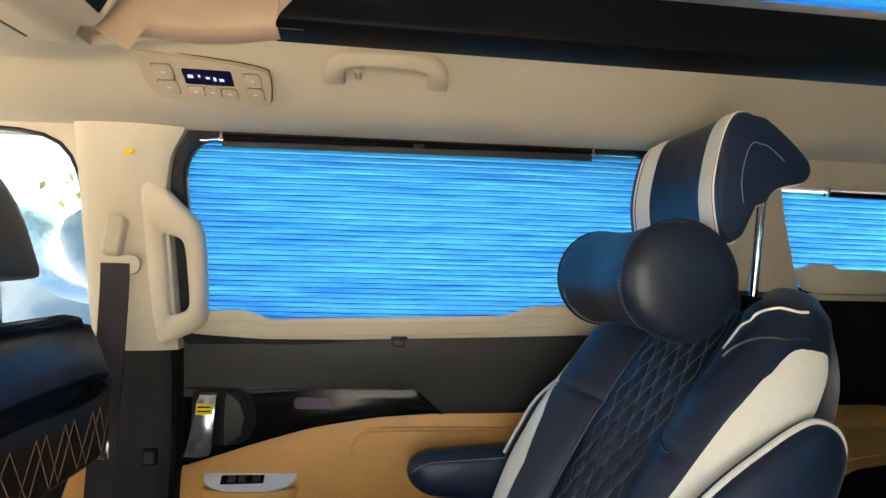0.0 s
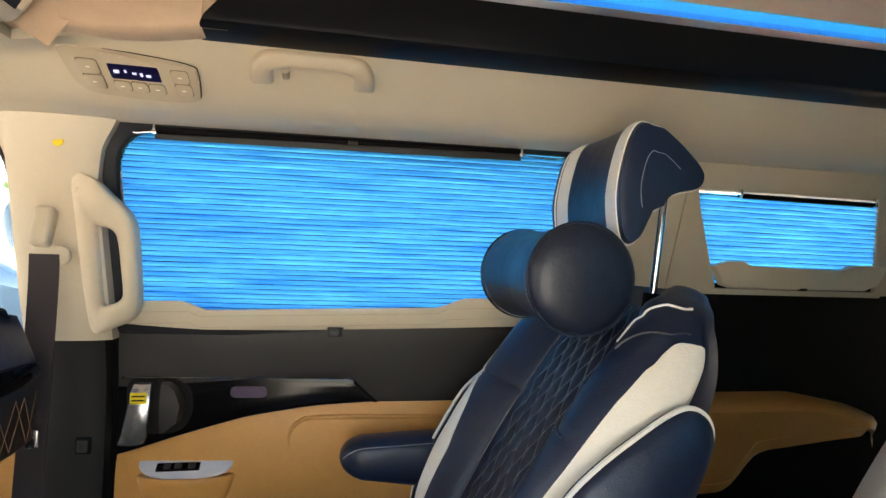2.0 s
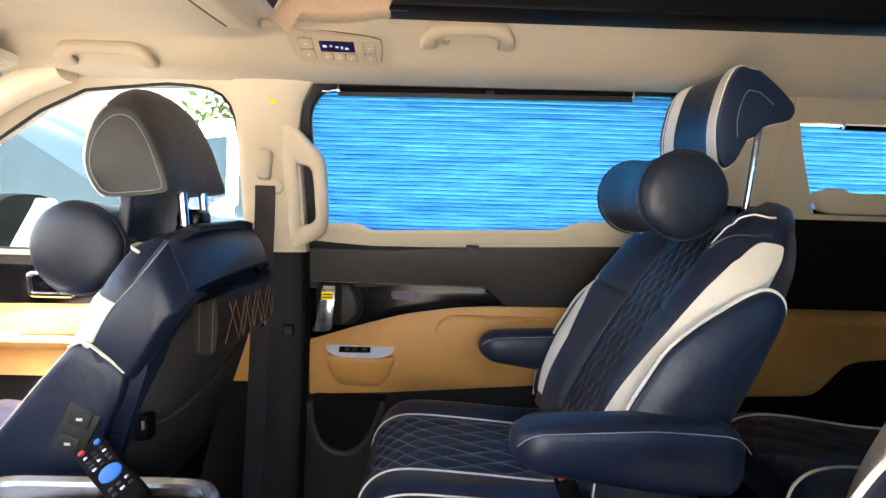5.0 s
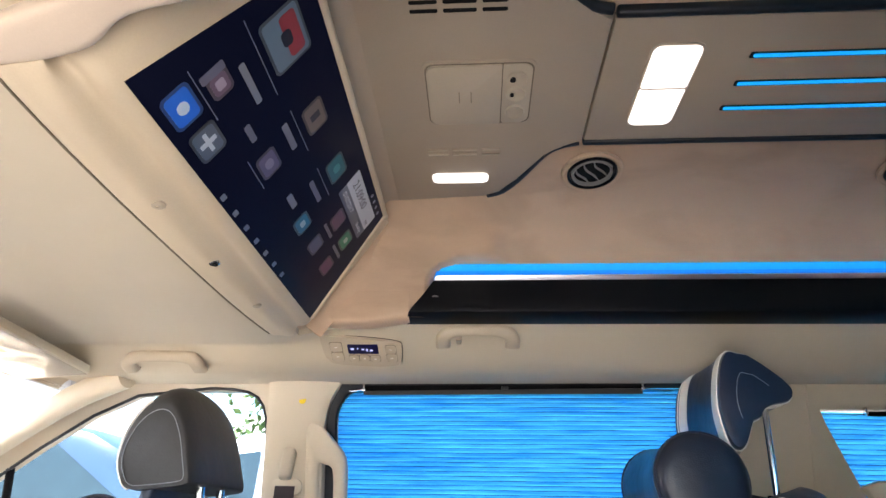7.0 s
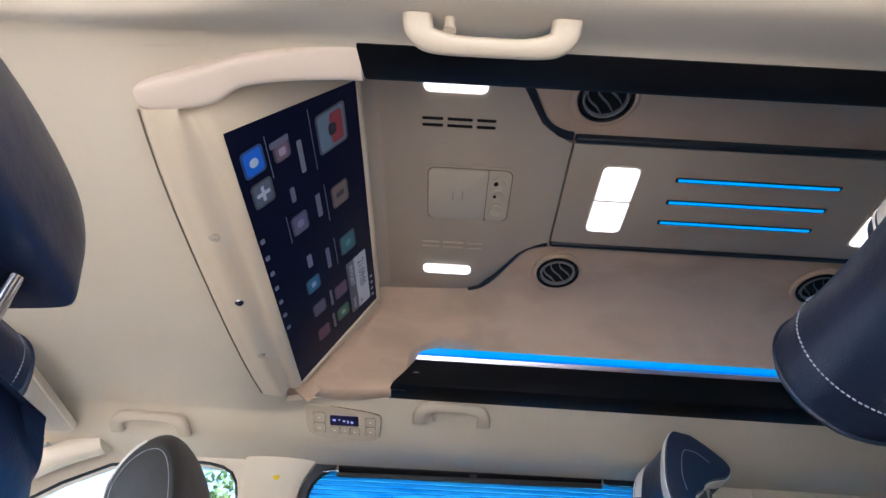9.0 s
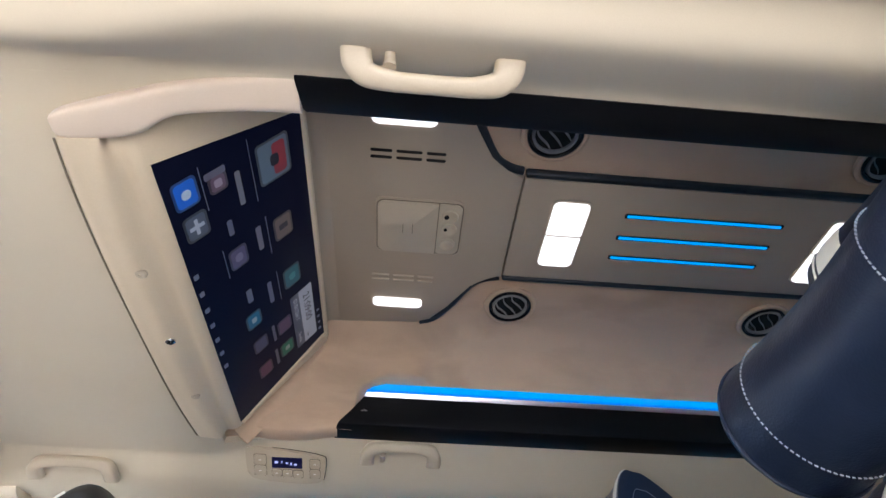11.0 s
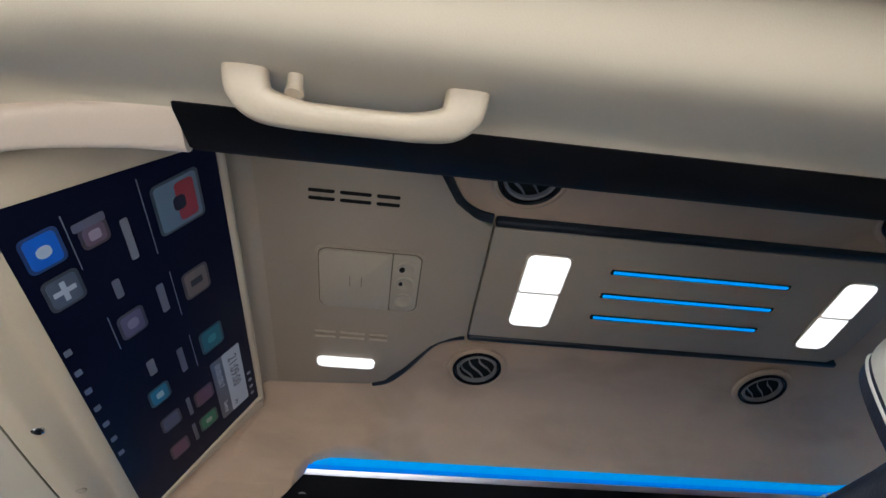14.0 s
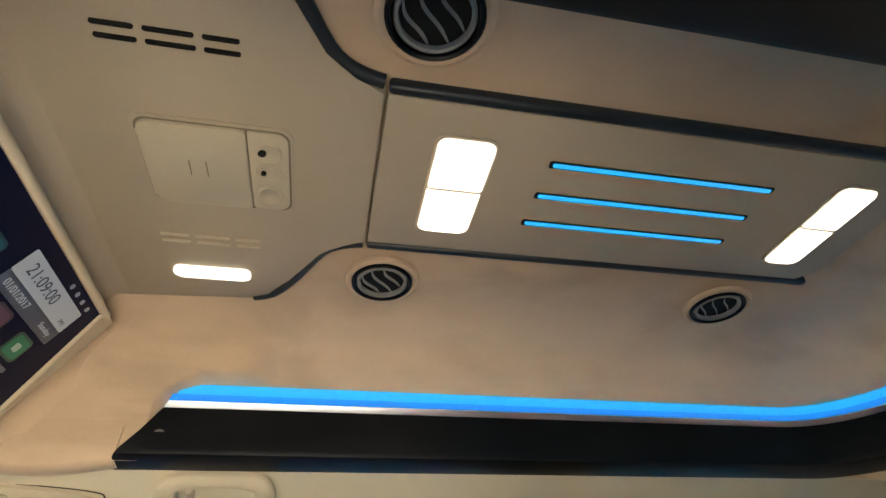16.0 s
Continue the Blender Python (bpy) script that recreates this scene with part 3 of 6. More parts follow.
# round air outlets in the suede
def air_outlet(x, y, side):
    o = thing("air_outlet", "round dark ceiling air outlet with slanted vanes", "air outlet", (x, y, 1.541), "round air outlets")
    o.rotation_euler = (radians(-3 * side), 0, 0)

    def ring(r0, r1, h0, h1, n=36):
        return loft([[(r * math.cos(w), r * math.sin(w), -h) for w in (2 * math.pi * k / n for k in range(n))] for r, h in ((r1, h0), (r1 * 0.985, h1), ((r0 + r1) / 2, h1 + 0.002), (r0 * 1.02, h1), (r0, h0), (r1, h0))], cap=False)
    part("collar", ring(0.050, 0.062, -0.002, 0.004), SUEDE, o)
    part("outer_ring", ring(0.044, 0.051, -0.004, 0.007), BEAM, o, "glossy black ring")
    part("middle_ring", ring(0.036, 0.042, -0.006, 0.006), VANE, o, "grey ring")
    part("well", loft([[(r * math.cos(w), r * math.sin(w), h) for w in (2 * math.pi * k / 28 for k in range(28))] for r, h in ((0.045, 0.001), (0.044, 0.012), (0.002, 0.014))]), SLOT, o)
    for k in (-0.020, 0.0, 0.020):
        reach = math.sqrt(0.036 ** 2 - k ** 2) - 0.001

        def blade(i, j, k=k, reach=reach):
            t = 2 * i - 1
            wide = 0.0085 * (1 - 0.75 * abs(t) ** 2.5)
            across = (2 * j - 1) * wide
            return Matrix.Rotation(radians(-34), 4, "Z") @ Vector((k + 0.0028 * math.sin(math.pi * t) + 0.75 * across, t * reach, 0.001 + 0.75 * across + 0.003 * (1 - t * t)))
        part("vane", sheet(blade, 14, 4, Vector((0.0018, 0, 0.0022))), VANE, o)


for x in (0.272, 0.900):
    for side in (1, -1):
        air_outlet(x, side * 0.242, side)

# ---- screen and its housing ----
screen = thing("roof_screen", "large wide ceiling screen showing app tiles, in a beige housing", "screen")
SB, ST = Vector((-0.318, 0, 1.273)), Vector((-0.176, 0, 1.496))
SUP = (ST - SB).normalized()
SOUT = Vector((SUP.z, 0, -SUP.x))
SLEN = (ST - SB).length


def scr(y, s, d=0.0):
    """A place on the screen: across, up from its lower edge, and out of it."""
    p = SB + SUP * s + SOUT * d
    return (p.x, y, p.z)


def edge_y(s, side):
    return (0.358 - 0.034 * s / SLEN) if side > 0 else -(0.318 - 0.040 * s / SLEN)


N = 48
rings = []
for k in range(N + 1):
    y = -0.372 + 0.746 * k / N
    f = abs((y - 0.0) / 0.374)
    fx = -0.4075 + 0.015 * f ** 3
    bot = 1.2365 + 0.001 * f
    turn = min(1.0, max(0.0, (-0.326 - y) / 0.046))
    away = 0.045 * (1 - math.sqrt(1 - turn * turn * 0.96))
    hang = lambda s_, d, q=1.0: Vector(scr(y, s_, d - away * q))
    pts = [hang(SLEN + 0.016, -0.004), hang(SLEN + 0.012, 0.006), hang(SLEN + 0.003, 0.007), hang(0.0, 0.0072), hang(-0.008, 0.0062), hang(-0.017, 0.0015), hang(-0.026, -0.009, 0.95)]
    pts += [Vector((fx + 0.046, y, bot - 0.001 + 0.25 * away)), Vector((fx + 0.02, y, bot - 0.001 + 0.08 * away)), Vector((fx + 0.004, y, bot)), Vector((fx - 0.003, y, bot + 0.004)), (fx - 0.003, y, 1.30), (-0.27, y, 1.50), (-0.22, y, 1.545)]
    face = spline(pts[3:11], 5)
    rings.append(pts[:3] + face + pts[11:])
part("housing", loft(rings), HOUSING, screen, "beige moulded housing")
part("seam", tube([(-0.4112 + 0.015 * abs(q / 0.374) ** 3, q, 1.2395) for q in [-0.370 + 0.742 * k / 30 for k in range(31)]], 0.0014, 6), GAP, screen, "dark joint at the headliner")
glass_out = [(edge_y(0, -1), 0.0), (edge_y(0, 1), 0.0), (edge_y(SLEN, 1), SLEN), (edge_y(SLEN, -1), SLEN)]
part("gutter", sheet(lambda u, v: Vector(scr(edge_y(SLEN * u, 1) + 0.012 + (0.400 - edge_y(SLEN * u, 1)) * math.sin(v * math.pi / 2), -0.012 + (SLEN + 0.012) * u, -0.012 + 0.044 * (1 - math.cos(v * math.pi / 2)))), 12, 8, (-0.004, 0.002, 0)), SUEDE, screen, "suede fillet beside the screen")
bead = [scr(edge_y(0, 1) + 0.0075, 0.004, 0.0045), scr(edge_y(SLEN * 0.5, 1) + 0.0085, SLEN * 0.5, 0.0045), scr(edge_y(SLEN, 1) + 0.0075, SLEN - 0.006, 0.0045), scr(edge_y(SLEN, 1) - 0.004, SLEN + 0.007, 0.0045), scr(0.0, SLEN + 0.0085, 0.0045), scr(edge_y(SLEN, -1) + 0.004, SLEN + 0.007, 0.0045)]
part("bezel", tube(spline(bead, 8), 0.0085, 10), HOUSING, screen, "rounded beige bezel")
part("display", plate(glass_out, lambda a, b, c: scr(a, b, 0.0085 + c), 0.0015, 0.0006), SCREEN, screen, "dark blue lit display")
for y, mat, r in ((-0.14, PLASTIC, 0.0095), (0.028, CHROME, 0.009), (0.205, PLASTIC, 0.0085)):
    fx = -0.364 + 0.01 * abs(y)
    part("bolt_cap", loft([[(fx + q * math.cos(w), y + q * math.sin(w), 1.2395 - h) for w in (2 * math.pi * k / 16 for k in range(16))] for q, h in ((r, 0), (r, 0.003), (r * 0.75, 0.0055), (r * 0.3, 0.0055), (r * 0.25, 0.004))]), mat, screen)
    if mat is CHROME:
        part("key_slot", rbox((fx, y, 1.2338), (0.003, 0.009, 0.002), 0.0005), SLOT, screen)


def tile(y0, y1, s0, s1, colour, power=1.0, d=0.0103, r=0.006):
    if r == 0.006 and d == 0.0103:
        rim = glow("screen_tile_rim", [0.25 * q + 0.03 for q in colour], power * 0.06)
        part("icon_rim", plate(rounded(y0 - 0.004, y1 + 0.004, s0 - 0.004, s1 + 0.004, 0.008), lambda a, b, c: scr(a, b, 0.0100 + c), 0.0002), rim, screen)
    m = glow("screen_tile", colour, power * (0.045 if r <= 0.003 and max(colour) < 0.4 else 0.10))
    return part("icon", plate(rounded(y0, y1, s0, s1, r), lambda a, b, c: scr(a, b, d + c), 0.0004), m, screen)


def words(body, y, s, size, colour, power=1.0, d=0.0112):
    cu = bpy.data.curves.new("writing", "FONT")
    cu.body, cu.size, cu.align_x, cu.align_y, cu.extrude = body, size, "CENTER", "CENTER", 0.0001
    tmp = bpy.data.objects.new("t", cu)
    scene.collection.objects.link(tmp)
    me = bpy.data.meshes.new_from_object(tmp.evaluated_get(bpy.context.evaluated_depsgraph_get()))
    bpy.data.objects.remove(tmp)
    bm = bmesh.new()
    bm.from_mesh(me)
    for v in bm.verts:
        v.co = Vector(scr(y + v.co.x, s + v.co.y, d + v.co.z))
    return part("writing", bm, glow("screen_writing", colour, power * 0.6), screen)


W = (0.75, 0.8, 0.9)
tile(-0.255, -0.183, 0.166, 0.228, (0.22, 0.32, 0.42), 0.45)
tile(-0.249, -0.189, 0.194, 0.222, (0.50, 0.06, 0.08), 0.55, 0.0108)
tile(-0.230, -0.208, 0.188, 0.206, (0.02, 0.02, 0.04), 0.4, 0.0113)
tile(-0.238, -0.172, 0.117, 0.127, (0.30, 0.31, 0.36), 0.5, r=0.003)
tile(-0.250, -0.224, 0.074, 0.100, (0.22, 0.14, 0.20), 0.6)
tile(-0.244, -0.230, 0.080, 0.094, (0.55, 0.45, 0.55), 0.5, 0.0108, 0.003)
tile(-0.262, -0.250, 0.066, 0.104, (0.20, 0.2, 0.28), 0.4, r=0.003)
tile(-0.270, -0.228, 0.016, 0.050, (0.02, 0.16, 0.75), 1.9)
tile(-0.256, -0.240, 0.025, 0.041, (0.65, 0.75, 0.9), 0.8, 0.0108, 0.007)
tile(-0.206, -0.165, 0.018, 0.052, (0.13, 0.16, 0.22), 0.7)
tile(-0.2, -0.171, 0.032, 0.038, W, 0.5, 0.0108, 0.001)
tile(-0.189, -0.182, 0.022, 0.048, W, 0.5, 0.0108, 0.001)
for y0, y1, s0 in ((-0.28, -0.16, 0.150), (-0.12, -0.03, 0.158), (0.02, 0.10, 0.160), (-0.28, -0.20, 0.060), (-0.11, -0.045, 0.064)):
    tile(y0, y1, s0, s0 + 0.0012, (0.25, 0.27, 0.34), 0.7, r=0.0005)
tile(-0.096, -0.050, 0.176, 0.212, (0.26, 0.20, 0.17), 0.6)
tile(-0.080, -0.068, 0.184, 0.204, (0.03, 0.03, 0.04), 0.4, 0.0108, 0.001)
tile(-0.110, -0.056, 0.134, 0.145, (0.24, 0.25, 0.32), 0.5, r=0.003)
tile(-0.094, -0.056, 0.076, 0.106, (0.16, 0.14, 0.26), 0.7)
tile(-0.084, -0.066, 0.083, 0.099, (0.35, 0.32, 0.45), 0.5, 0.0108, 0.007)
tile(-0.160, -0.128, 0.084, 0.094, (0.2, 0.21, 0.28), 0.5, r=0.003)
tile(0.040, 0.086, 0.178, 0.214, (0.03, 0.20, 0.24), 0.7)
tile(0.054, 0.072, 0.188, 0.204, (0.10, 0.42, 0.42), 0.5, 0.0108, 0.006)
tile(0.032, 0.090, 0.134, 0.144, (0.2, 0.21, 0.28), 0.5, r=0.003)
tile(0.012, 0.046, 0.087, 0.099, (0.28, 0.30, 0.38), 0.5, r=0.003)
tile(0.080, 0.114, 0.076, 0.104, (0.02, 0.22, 0.38), 0.8)
tile(0.090, 0.104, 0.084, 0.096, (0.6, 0.7, 0.8), 0.5, 0.0108, 0.003)
tile(0.165, 0.200, 0.142, 0.172, (0.20, 0.09, 0.14), 0.6)
tile(0.240, 0.275, 0.138, 0.168, (0.02, 0.30, 0.16), 0.6)
tile(0.251, 0.264, 0.147, 0.159, (0.6, 0.75, 0.65), 0.5, 0.0108, 0.003)
tile(0.162, 0.194, 0.078, 0.106, (0.14, 0.15, 0.25), 0.6)
tile(0.248, 0.282, 0.076, 0.104, (0.22, 0.08, 0.16), 0.6)
tile(0.155, 0.205, 0.124, 0.131, (0.2, 0.21, 0.26), 0.4, r=0.002)
tile(0.232, 0.284, 0.120, 0.127, (0.2, 0.21, 0.26), 0.4, r=0.002)
tile(0.122, 0.294, 0.180, 0.204, (0.14, 0.15, 0.20), 0.7, r=0.003)
tile(0.122, 0.294, 0.204, 0.242, (0.52, 0.55, 0.62), 2.2, r=0.003)
words("21:09:00", 0.185, 0.223, 0.026, (0.02, 0.02, 0.03), 0.2)
words("PM", 0.276, 0.213, 0.011, (0.05, 0.05, 0.07), 0.2)
words("01/01/2017", 0.168, 0.192, 0.015, (0.6, 0.63, 0.7), 0.6)
words("Sunday", 0.264, 0.192, 0.012, (0.6, 0.63, 0.7), 0.6)
for k in range(4):
    tile(0.222 + 0.022 * k, 0.230 + 0.022 * k, 0.248, 0.256, (0.45, 0.48, 0.55), 0.6, r=0.003)
for k in range(7):
    tile(-0.101 + 0.0415 * k, -0.090 + 0.0415 * k, 0.004, 0.013, (0.28, 0.30, 0.36), 0.6, r=0.002)


# ---- side walls ----
def sill(x):
    return 0.823 + 0.033 * x


def belt_top(x):
    """The upper edge of the cream sill trim, with a dip in its middle."""
    dip = 0.020 * max(0.0, min(1.0, (x + 0.225) / 0.045)) * max(0.0, min(1.0, (0.355 - x) / 0.05))
    return sill(x) + 0.066 - dip


TANTOP = [(-0.36, 0.551), (-0.22, 0.597), (-0.094, 0.634), (0.039, 0.656), (0.15, 0.664), (0.272, 0.666), (0.64, 0.668)]


def tan_top(x):
    return soft(TANTOP, x, 0.03)


def blind(x0, x1, low, high, side, pleats, name_label, slope=0.0, lean=0.0, inset=0.012):
    """A pleated blue window blind hanging from a rail."""
    b = thing("window_blind", name_label, "window blind", group="blue window blinds")
    bm = bmesh.new()
    nx, nz = 26, pleats * 2
    g = []
    for j in range(nz + 1):
        v = j / nz
        row = []
        for i in range(nx + 1):
            u = i / nx
            a = x0 + lean * (1 - v) + (x1 - x0 - 0.36 * lean * (1 - v)) * u
            z = low(a) + (high - slope * (a - x0) - low(a)) * v
            y = wall_y(a, z) - inset - (0.0034 if j % 2 else -0.0034) + 0.0012 * noise.noise((a * 9, z * 14, 1))
            row.append(bm.verts.new((a, side * y, z + 0.0012 * noise.noise((a * 6, z * 30, 3)))))
        g.append(row)
    for j in range(nz):
        for i in range(nx):
            bm.faces.new((g[j][i], g[j][i + 1], g[j + 1][i + 1], g[j + 1][i]))
    me_ob = part("pleated_cloth", bm, BLIND, b, "pleated blue cloth", 10)
    for p in me_ob.data.polygons:
        p.use_smooth = False
    # thin dark strips along each pleat, standing in for crease shade
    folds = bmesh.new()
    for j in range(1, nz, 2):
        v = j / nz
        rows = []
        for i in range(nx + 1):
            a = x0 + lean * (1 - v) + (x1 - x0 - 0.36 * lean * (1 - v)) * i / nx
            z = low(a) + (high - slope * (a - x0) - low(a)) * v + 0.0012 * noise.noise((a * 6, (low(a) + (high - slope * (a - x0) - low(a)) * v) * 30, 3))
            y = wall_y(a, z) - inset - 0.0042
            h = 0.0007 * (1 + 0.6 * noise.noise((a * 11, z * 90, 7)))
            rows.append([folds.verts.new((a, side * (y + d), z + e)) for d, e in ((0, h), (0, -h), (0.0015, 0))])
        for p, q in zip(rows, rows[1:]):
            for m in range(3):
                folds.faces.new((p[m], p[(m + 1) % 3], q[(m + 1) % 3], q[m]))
    part("folds", folds, FOLD_SHADE, b, "thin dark strips painting shade along the pleats")
    return b


def window_ring(inner, outer, side, inset, thick, mat, name, label):
    """A frame between an inner and an outer outline on the side wall."""
    put = on_wall(side, inset)
    rings = []
    for (a, b), (c, d) in zip(inner, outer):
        m = (a * 0.85 + c * 0.15, b * 0.85 + d * 0.15)
        rings.append([Vector(put(a, b, -thick)), Vector(put(a, b, -0.002)), Vector(put(*m, 0.003)), Vector(put(c, d, 0.003)), Vector(put(c, d, -thick))])
    rings.append(rings[0])
    return tagged(part(name, loft(rings, cap=False), mat), label, "window frame", kind="structure")


door = thing("door_1", "closed sliding door with tan leather, black and cream trim", "van door", kind="structure")
part("lower_panel", strip(-0.36, 0.64, 0.02, 0.47, -0.004, 0.03), DOORBLACK, door, "black plastic lower panel")
part("tan_panel", strip(-0.352, 0.64, lambda x: 0.402 + 0.055 * (x + 0.348) + 0.03 * max(0.0, x + 0.126), tan_top, 0.010, 0.035, 36, 10, 1, 0.010), TAN, door, "tan leather panel")
part("upper_panel", strip(-0.352, 0.64, lambda x: min(0.722, tan_top(x) + 0.05) if x < 0.12 else tan_top(x), sill, 0.006, 0.03, 40, 8, 1, 0.010), CHAR, door, "charcoal upper panel")


def gloss_top(x):
    return 0.7165 if x < 0.125 else 0.7165 - (x - 0.125) * 0.92


part("gloss_panel", strip(-0.352, 0.180, lambda x: min(tan_top(x) + 0.002, gloss_top(x) - 0.001), gloss_top, 0.014, 0.02, 40, 6, 1, 0.004), GLOSS, door, "piano black trim")
path = [(x, wall_y(x, 0.7235) - 0.019, gloss_top(x) + 0.0015) for x in [-0.345 + 0.465 * k / 24 for k in range(25)]]
part("chrome_line", tube(path, 0.0016, 6), CHROME, door, "thin chrome line")
part("sill_trim", strip(-0.345, 0.64, sill, belt_top, 0.008, 0.03, 60, 8, 1, 0.006), TRIM, door, "cream window sill trim")
for dz in (0.020, 0.044):
    path = [(x, wall_y(x, sill(x) + dz) - 0.0145, sill(x) + dz - (0.010 if -0.2 < x < 0.32 else 0.0)) for x in [-0.33 + 0.93 * k / 40 for k in range(41)]]
    part("seam", tube(path, 0.0007, 4), PLASTIC, door)
# blind hook under the sill
part("blind_hook", join(rbox((0.083, wall_y(0.08, 0.82) - 0.022, sill(0.083) - 0.006), (0.026, 0.016, 0.016), 0.003), rbox((0.083, wall_y(0.08, 0.82) - 0.026, sill(0.083) + 0.004), (0.034, 0.02, 0.005), 0.002)), RUBBER, door, "dark hook")
# door pocket
rim = spline([Vector((a, 0.80, b)) for a, b in [(-0.335, 0.405), (-0.328, 0.34), (-0.300, 0.285), (-0.245, 0.262), (-0.195, 0.285), (-0.160, 0.345), (-0.140, 0.405)]], 6)
part("pocket_rim", tube(rim, 0.010, 10), CHAR, door)
part("pocket", plate([(p.x, p.z) for p in rim], lambda a, b, c: (a, wall_y(a, b) - 0.002 - c, b), 0.045, 0.006), BLACK, door)
# inner handle
HB = on_wall(1, 0.014)
part("handle_recess", plate(rounded(-0.335, -0.205, 0.600, 0.718, [0.05, 0.02, 0.01, 0.05]), HB, 0.004, 0.002), SLOT, door)
part("pull_handle", loft([[(x0, 0.842 - d, z), (x1, 0.838 - d, z), (x1, 0.818 - d, z), ((x0 + x1) / 2, 0.812 - d, z), (x0, 0.818 - d, z)] for x0, x1, z, d in ((-0.335, -0.290, 0.592, 0.0), (-0.325, -0.280, 0.612, 0.012), (-0.315, -0.276, 0.66, 0.018), (-0.309, -0.274, 0.703, 0.014), (-0.307, -0.276, 0.714, 0.004))]), SATIN, door, "silver pull handle")
part("handle_grip", loft([[(x0, 0.842, z), (x1, 0.842, z), (x1 - 0.004, 0.82 - d, z), (x0 + 0.004, 0.82 - d, z)] for x0, x1, z, d in ((-0.262, -0.252, 0.612, 0), (-0.262, -0.222, 0.635, 0.008), (-0.262, -0.216, 0.67, 0.01), (-0.262, -0.228, 0.70, 0.008), (-0.262, -0.246, 0.713, 0))]), CHAR, door)
tag = thing("warning_tag", "small yellow warning label on the silver door handle", "label")
part("label", rbox((-0.2915, 0.7925, 0.691), (0.031, 0.002, 0.022), 0.001), YELLOW, tag)
for k in (0, 1):
    part("printed_bar", rbox((-0.2915, 0.7912, 0.695 - 0.008 * k), (0.024, 0.0008, 0.003), 0), SLOT, tag)
part("panel_crease", tube([(p.x, wall_y(p.x, p.z) - 0.0165, p.z) for p in spline([(0.60, 0, 0.634), (0.30, 0, 0.634), (0.06, 0, 0.633), (0.015, 0, 0.624), (-0.004, 0, 0.602), (-0.004, 0, 0.570), (0.012, 0, 0.545)], 6)], [0.0055 * (1 - 0.8 * (k / 36) ** 3) for k in range(37)], 8), TAN, door, "raised crease in the tan leather")
# window switch on a small leather ledge
sw_rings = []
for k in range(13):
    w = math.pi * k / 12
    sw_rings.append((-0.212 - 0.098 * math.cos(w), 0.045 * math.sin(w) ** 0.7))
bm = loft([[(-0.212 + (x + 0.212) * q, wall_y(x, 0.5) - 0.012 - d * q2, z) for x, d in sw_rings] + [(-0.212 + (x + 0.212) * q, wall_y(x, 0.5) + 0.004, z) for x, d in sw_rings[::-1]] for z, q, q2 in ((0.430, 0.42, 0.05), (0.434, 0.56, 0.25), (0.444, 0.70, 0.48), (0.462, 0.83, 0.70), (0.485, 0.93, 0.87), (0.505, 0.99, 0.97), (0.514, 1.0, 1.0), (0.518, 0.97, 0.97))])
part("switch_ledge", bm, TAN, door, "tan leather ledge")
sp = thing("window_switch", "silver window switch plate on the door ledge", "switch")
part("plate", plate([(-0.212 - 0.094 * math.cos(w), 0.006 + 0.040 * math.sin(w) ** 0.75) for w in [math.pi * k / 14 for k in range(15)]], lambda a, b, c: (a, wall_y(a, 0.53) - 0.010 - 0.85 * b - 0.6 * c, 0.546 + 0.8 * c - 0.70 * b), 0.004, 0.0015), SILVER, sp, "silver plate")
part("switch_well", rbox((-0.226, wall_y(-0.2, 0.53) - 0.0295, 0.5355), (0.085, 0.019, 0.003), 0.001, 2, Matrix.Rotation(radians(39), 4, "X")), GLOSS, sp)
for a in (-0.247, -0.226, -0.199):
    part("rocker", rbox((a, wall_y(-0.2, 0.53) - 0.0310, 0.5375), (0.014, 0.012, 0.005), 0.0015, 2, Matrix.Rotation(radians(39), 4, "X")), CHAR, sp)
# speaker patch in the gloss trim
part("badge", plate(rounded(-0.13, -0.055, 0.676, 0.700, 0.01), on_wall(1, 0.0182), 0.0006), material("dull_violet_sheen", (0.05, 0.03, 0.07), 0.3, 0.2, 90, 0.3, 0.1), door)

# sliding door window
INN = rounded(-0.325, 0.575, 0.84, 1.205, [0.045, 0.075, 0.02, 0.02], 6)
OUT = rounded(-0.352, 0.640, 0.81, 1.238, [0.05, 0.085, 0.01, 0.01], 6)
window_ring(INN, OUT, 1, 0.010, 0.035, RUBBER, "window_frame", "black window frame of the sliding door")
w1 = thing("window_1", "sliding door window behind a blue blind", "window", kind="structure")
pane = part("pane", plate(rounded(-0.335, 0.585, 0.80, 1.222, 0.04), on_wall(1, -0.026), 0.004), GLASS, w1)
pane.visible_shadow = False
b1 = blind(-0.324, 0.574, lambda x: 0.842, 1.206, 1, 35, "closed blue pleated blind with a black rail", inset=-0.003)
part("rail", tube([(-0.255, wall_y(-0.25, 1.205) - 0.010, 1.204), (0.437, wall_y(0.44, 1.205) - 0.010, 1.204)], 0.0075, 10), BLACK, b1, "black rail")
part("rail", rbox((0.09, wall_y(0.09, 1.19) - 0.014, 1.1935), (0.692, 0.006, 0.013), 0.002, 2, Matrix.Rotation(math.atan(-0.05), 4, "Z")), CHAR, b1)
for x in (-0.254, 0.436):
    part("bracket", join(rbox((x, wall_y(x, 1.205) - 0.016, 1.207), (0.005, 0.012, 0.024), 0.0015), rbox((x, wall_y(x, 1.205) - 0.02, 1.198), (0.009, 0.006, 0.007), 0.001)), CHROME, b1, "small metal bracket")
part("clip", rbox((0.103, wall_y(0.1, 1.2) - 0.02, 1.2005), (0.018, 0.01, 0.006), 0.001), CHAR, b1)
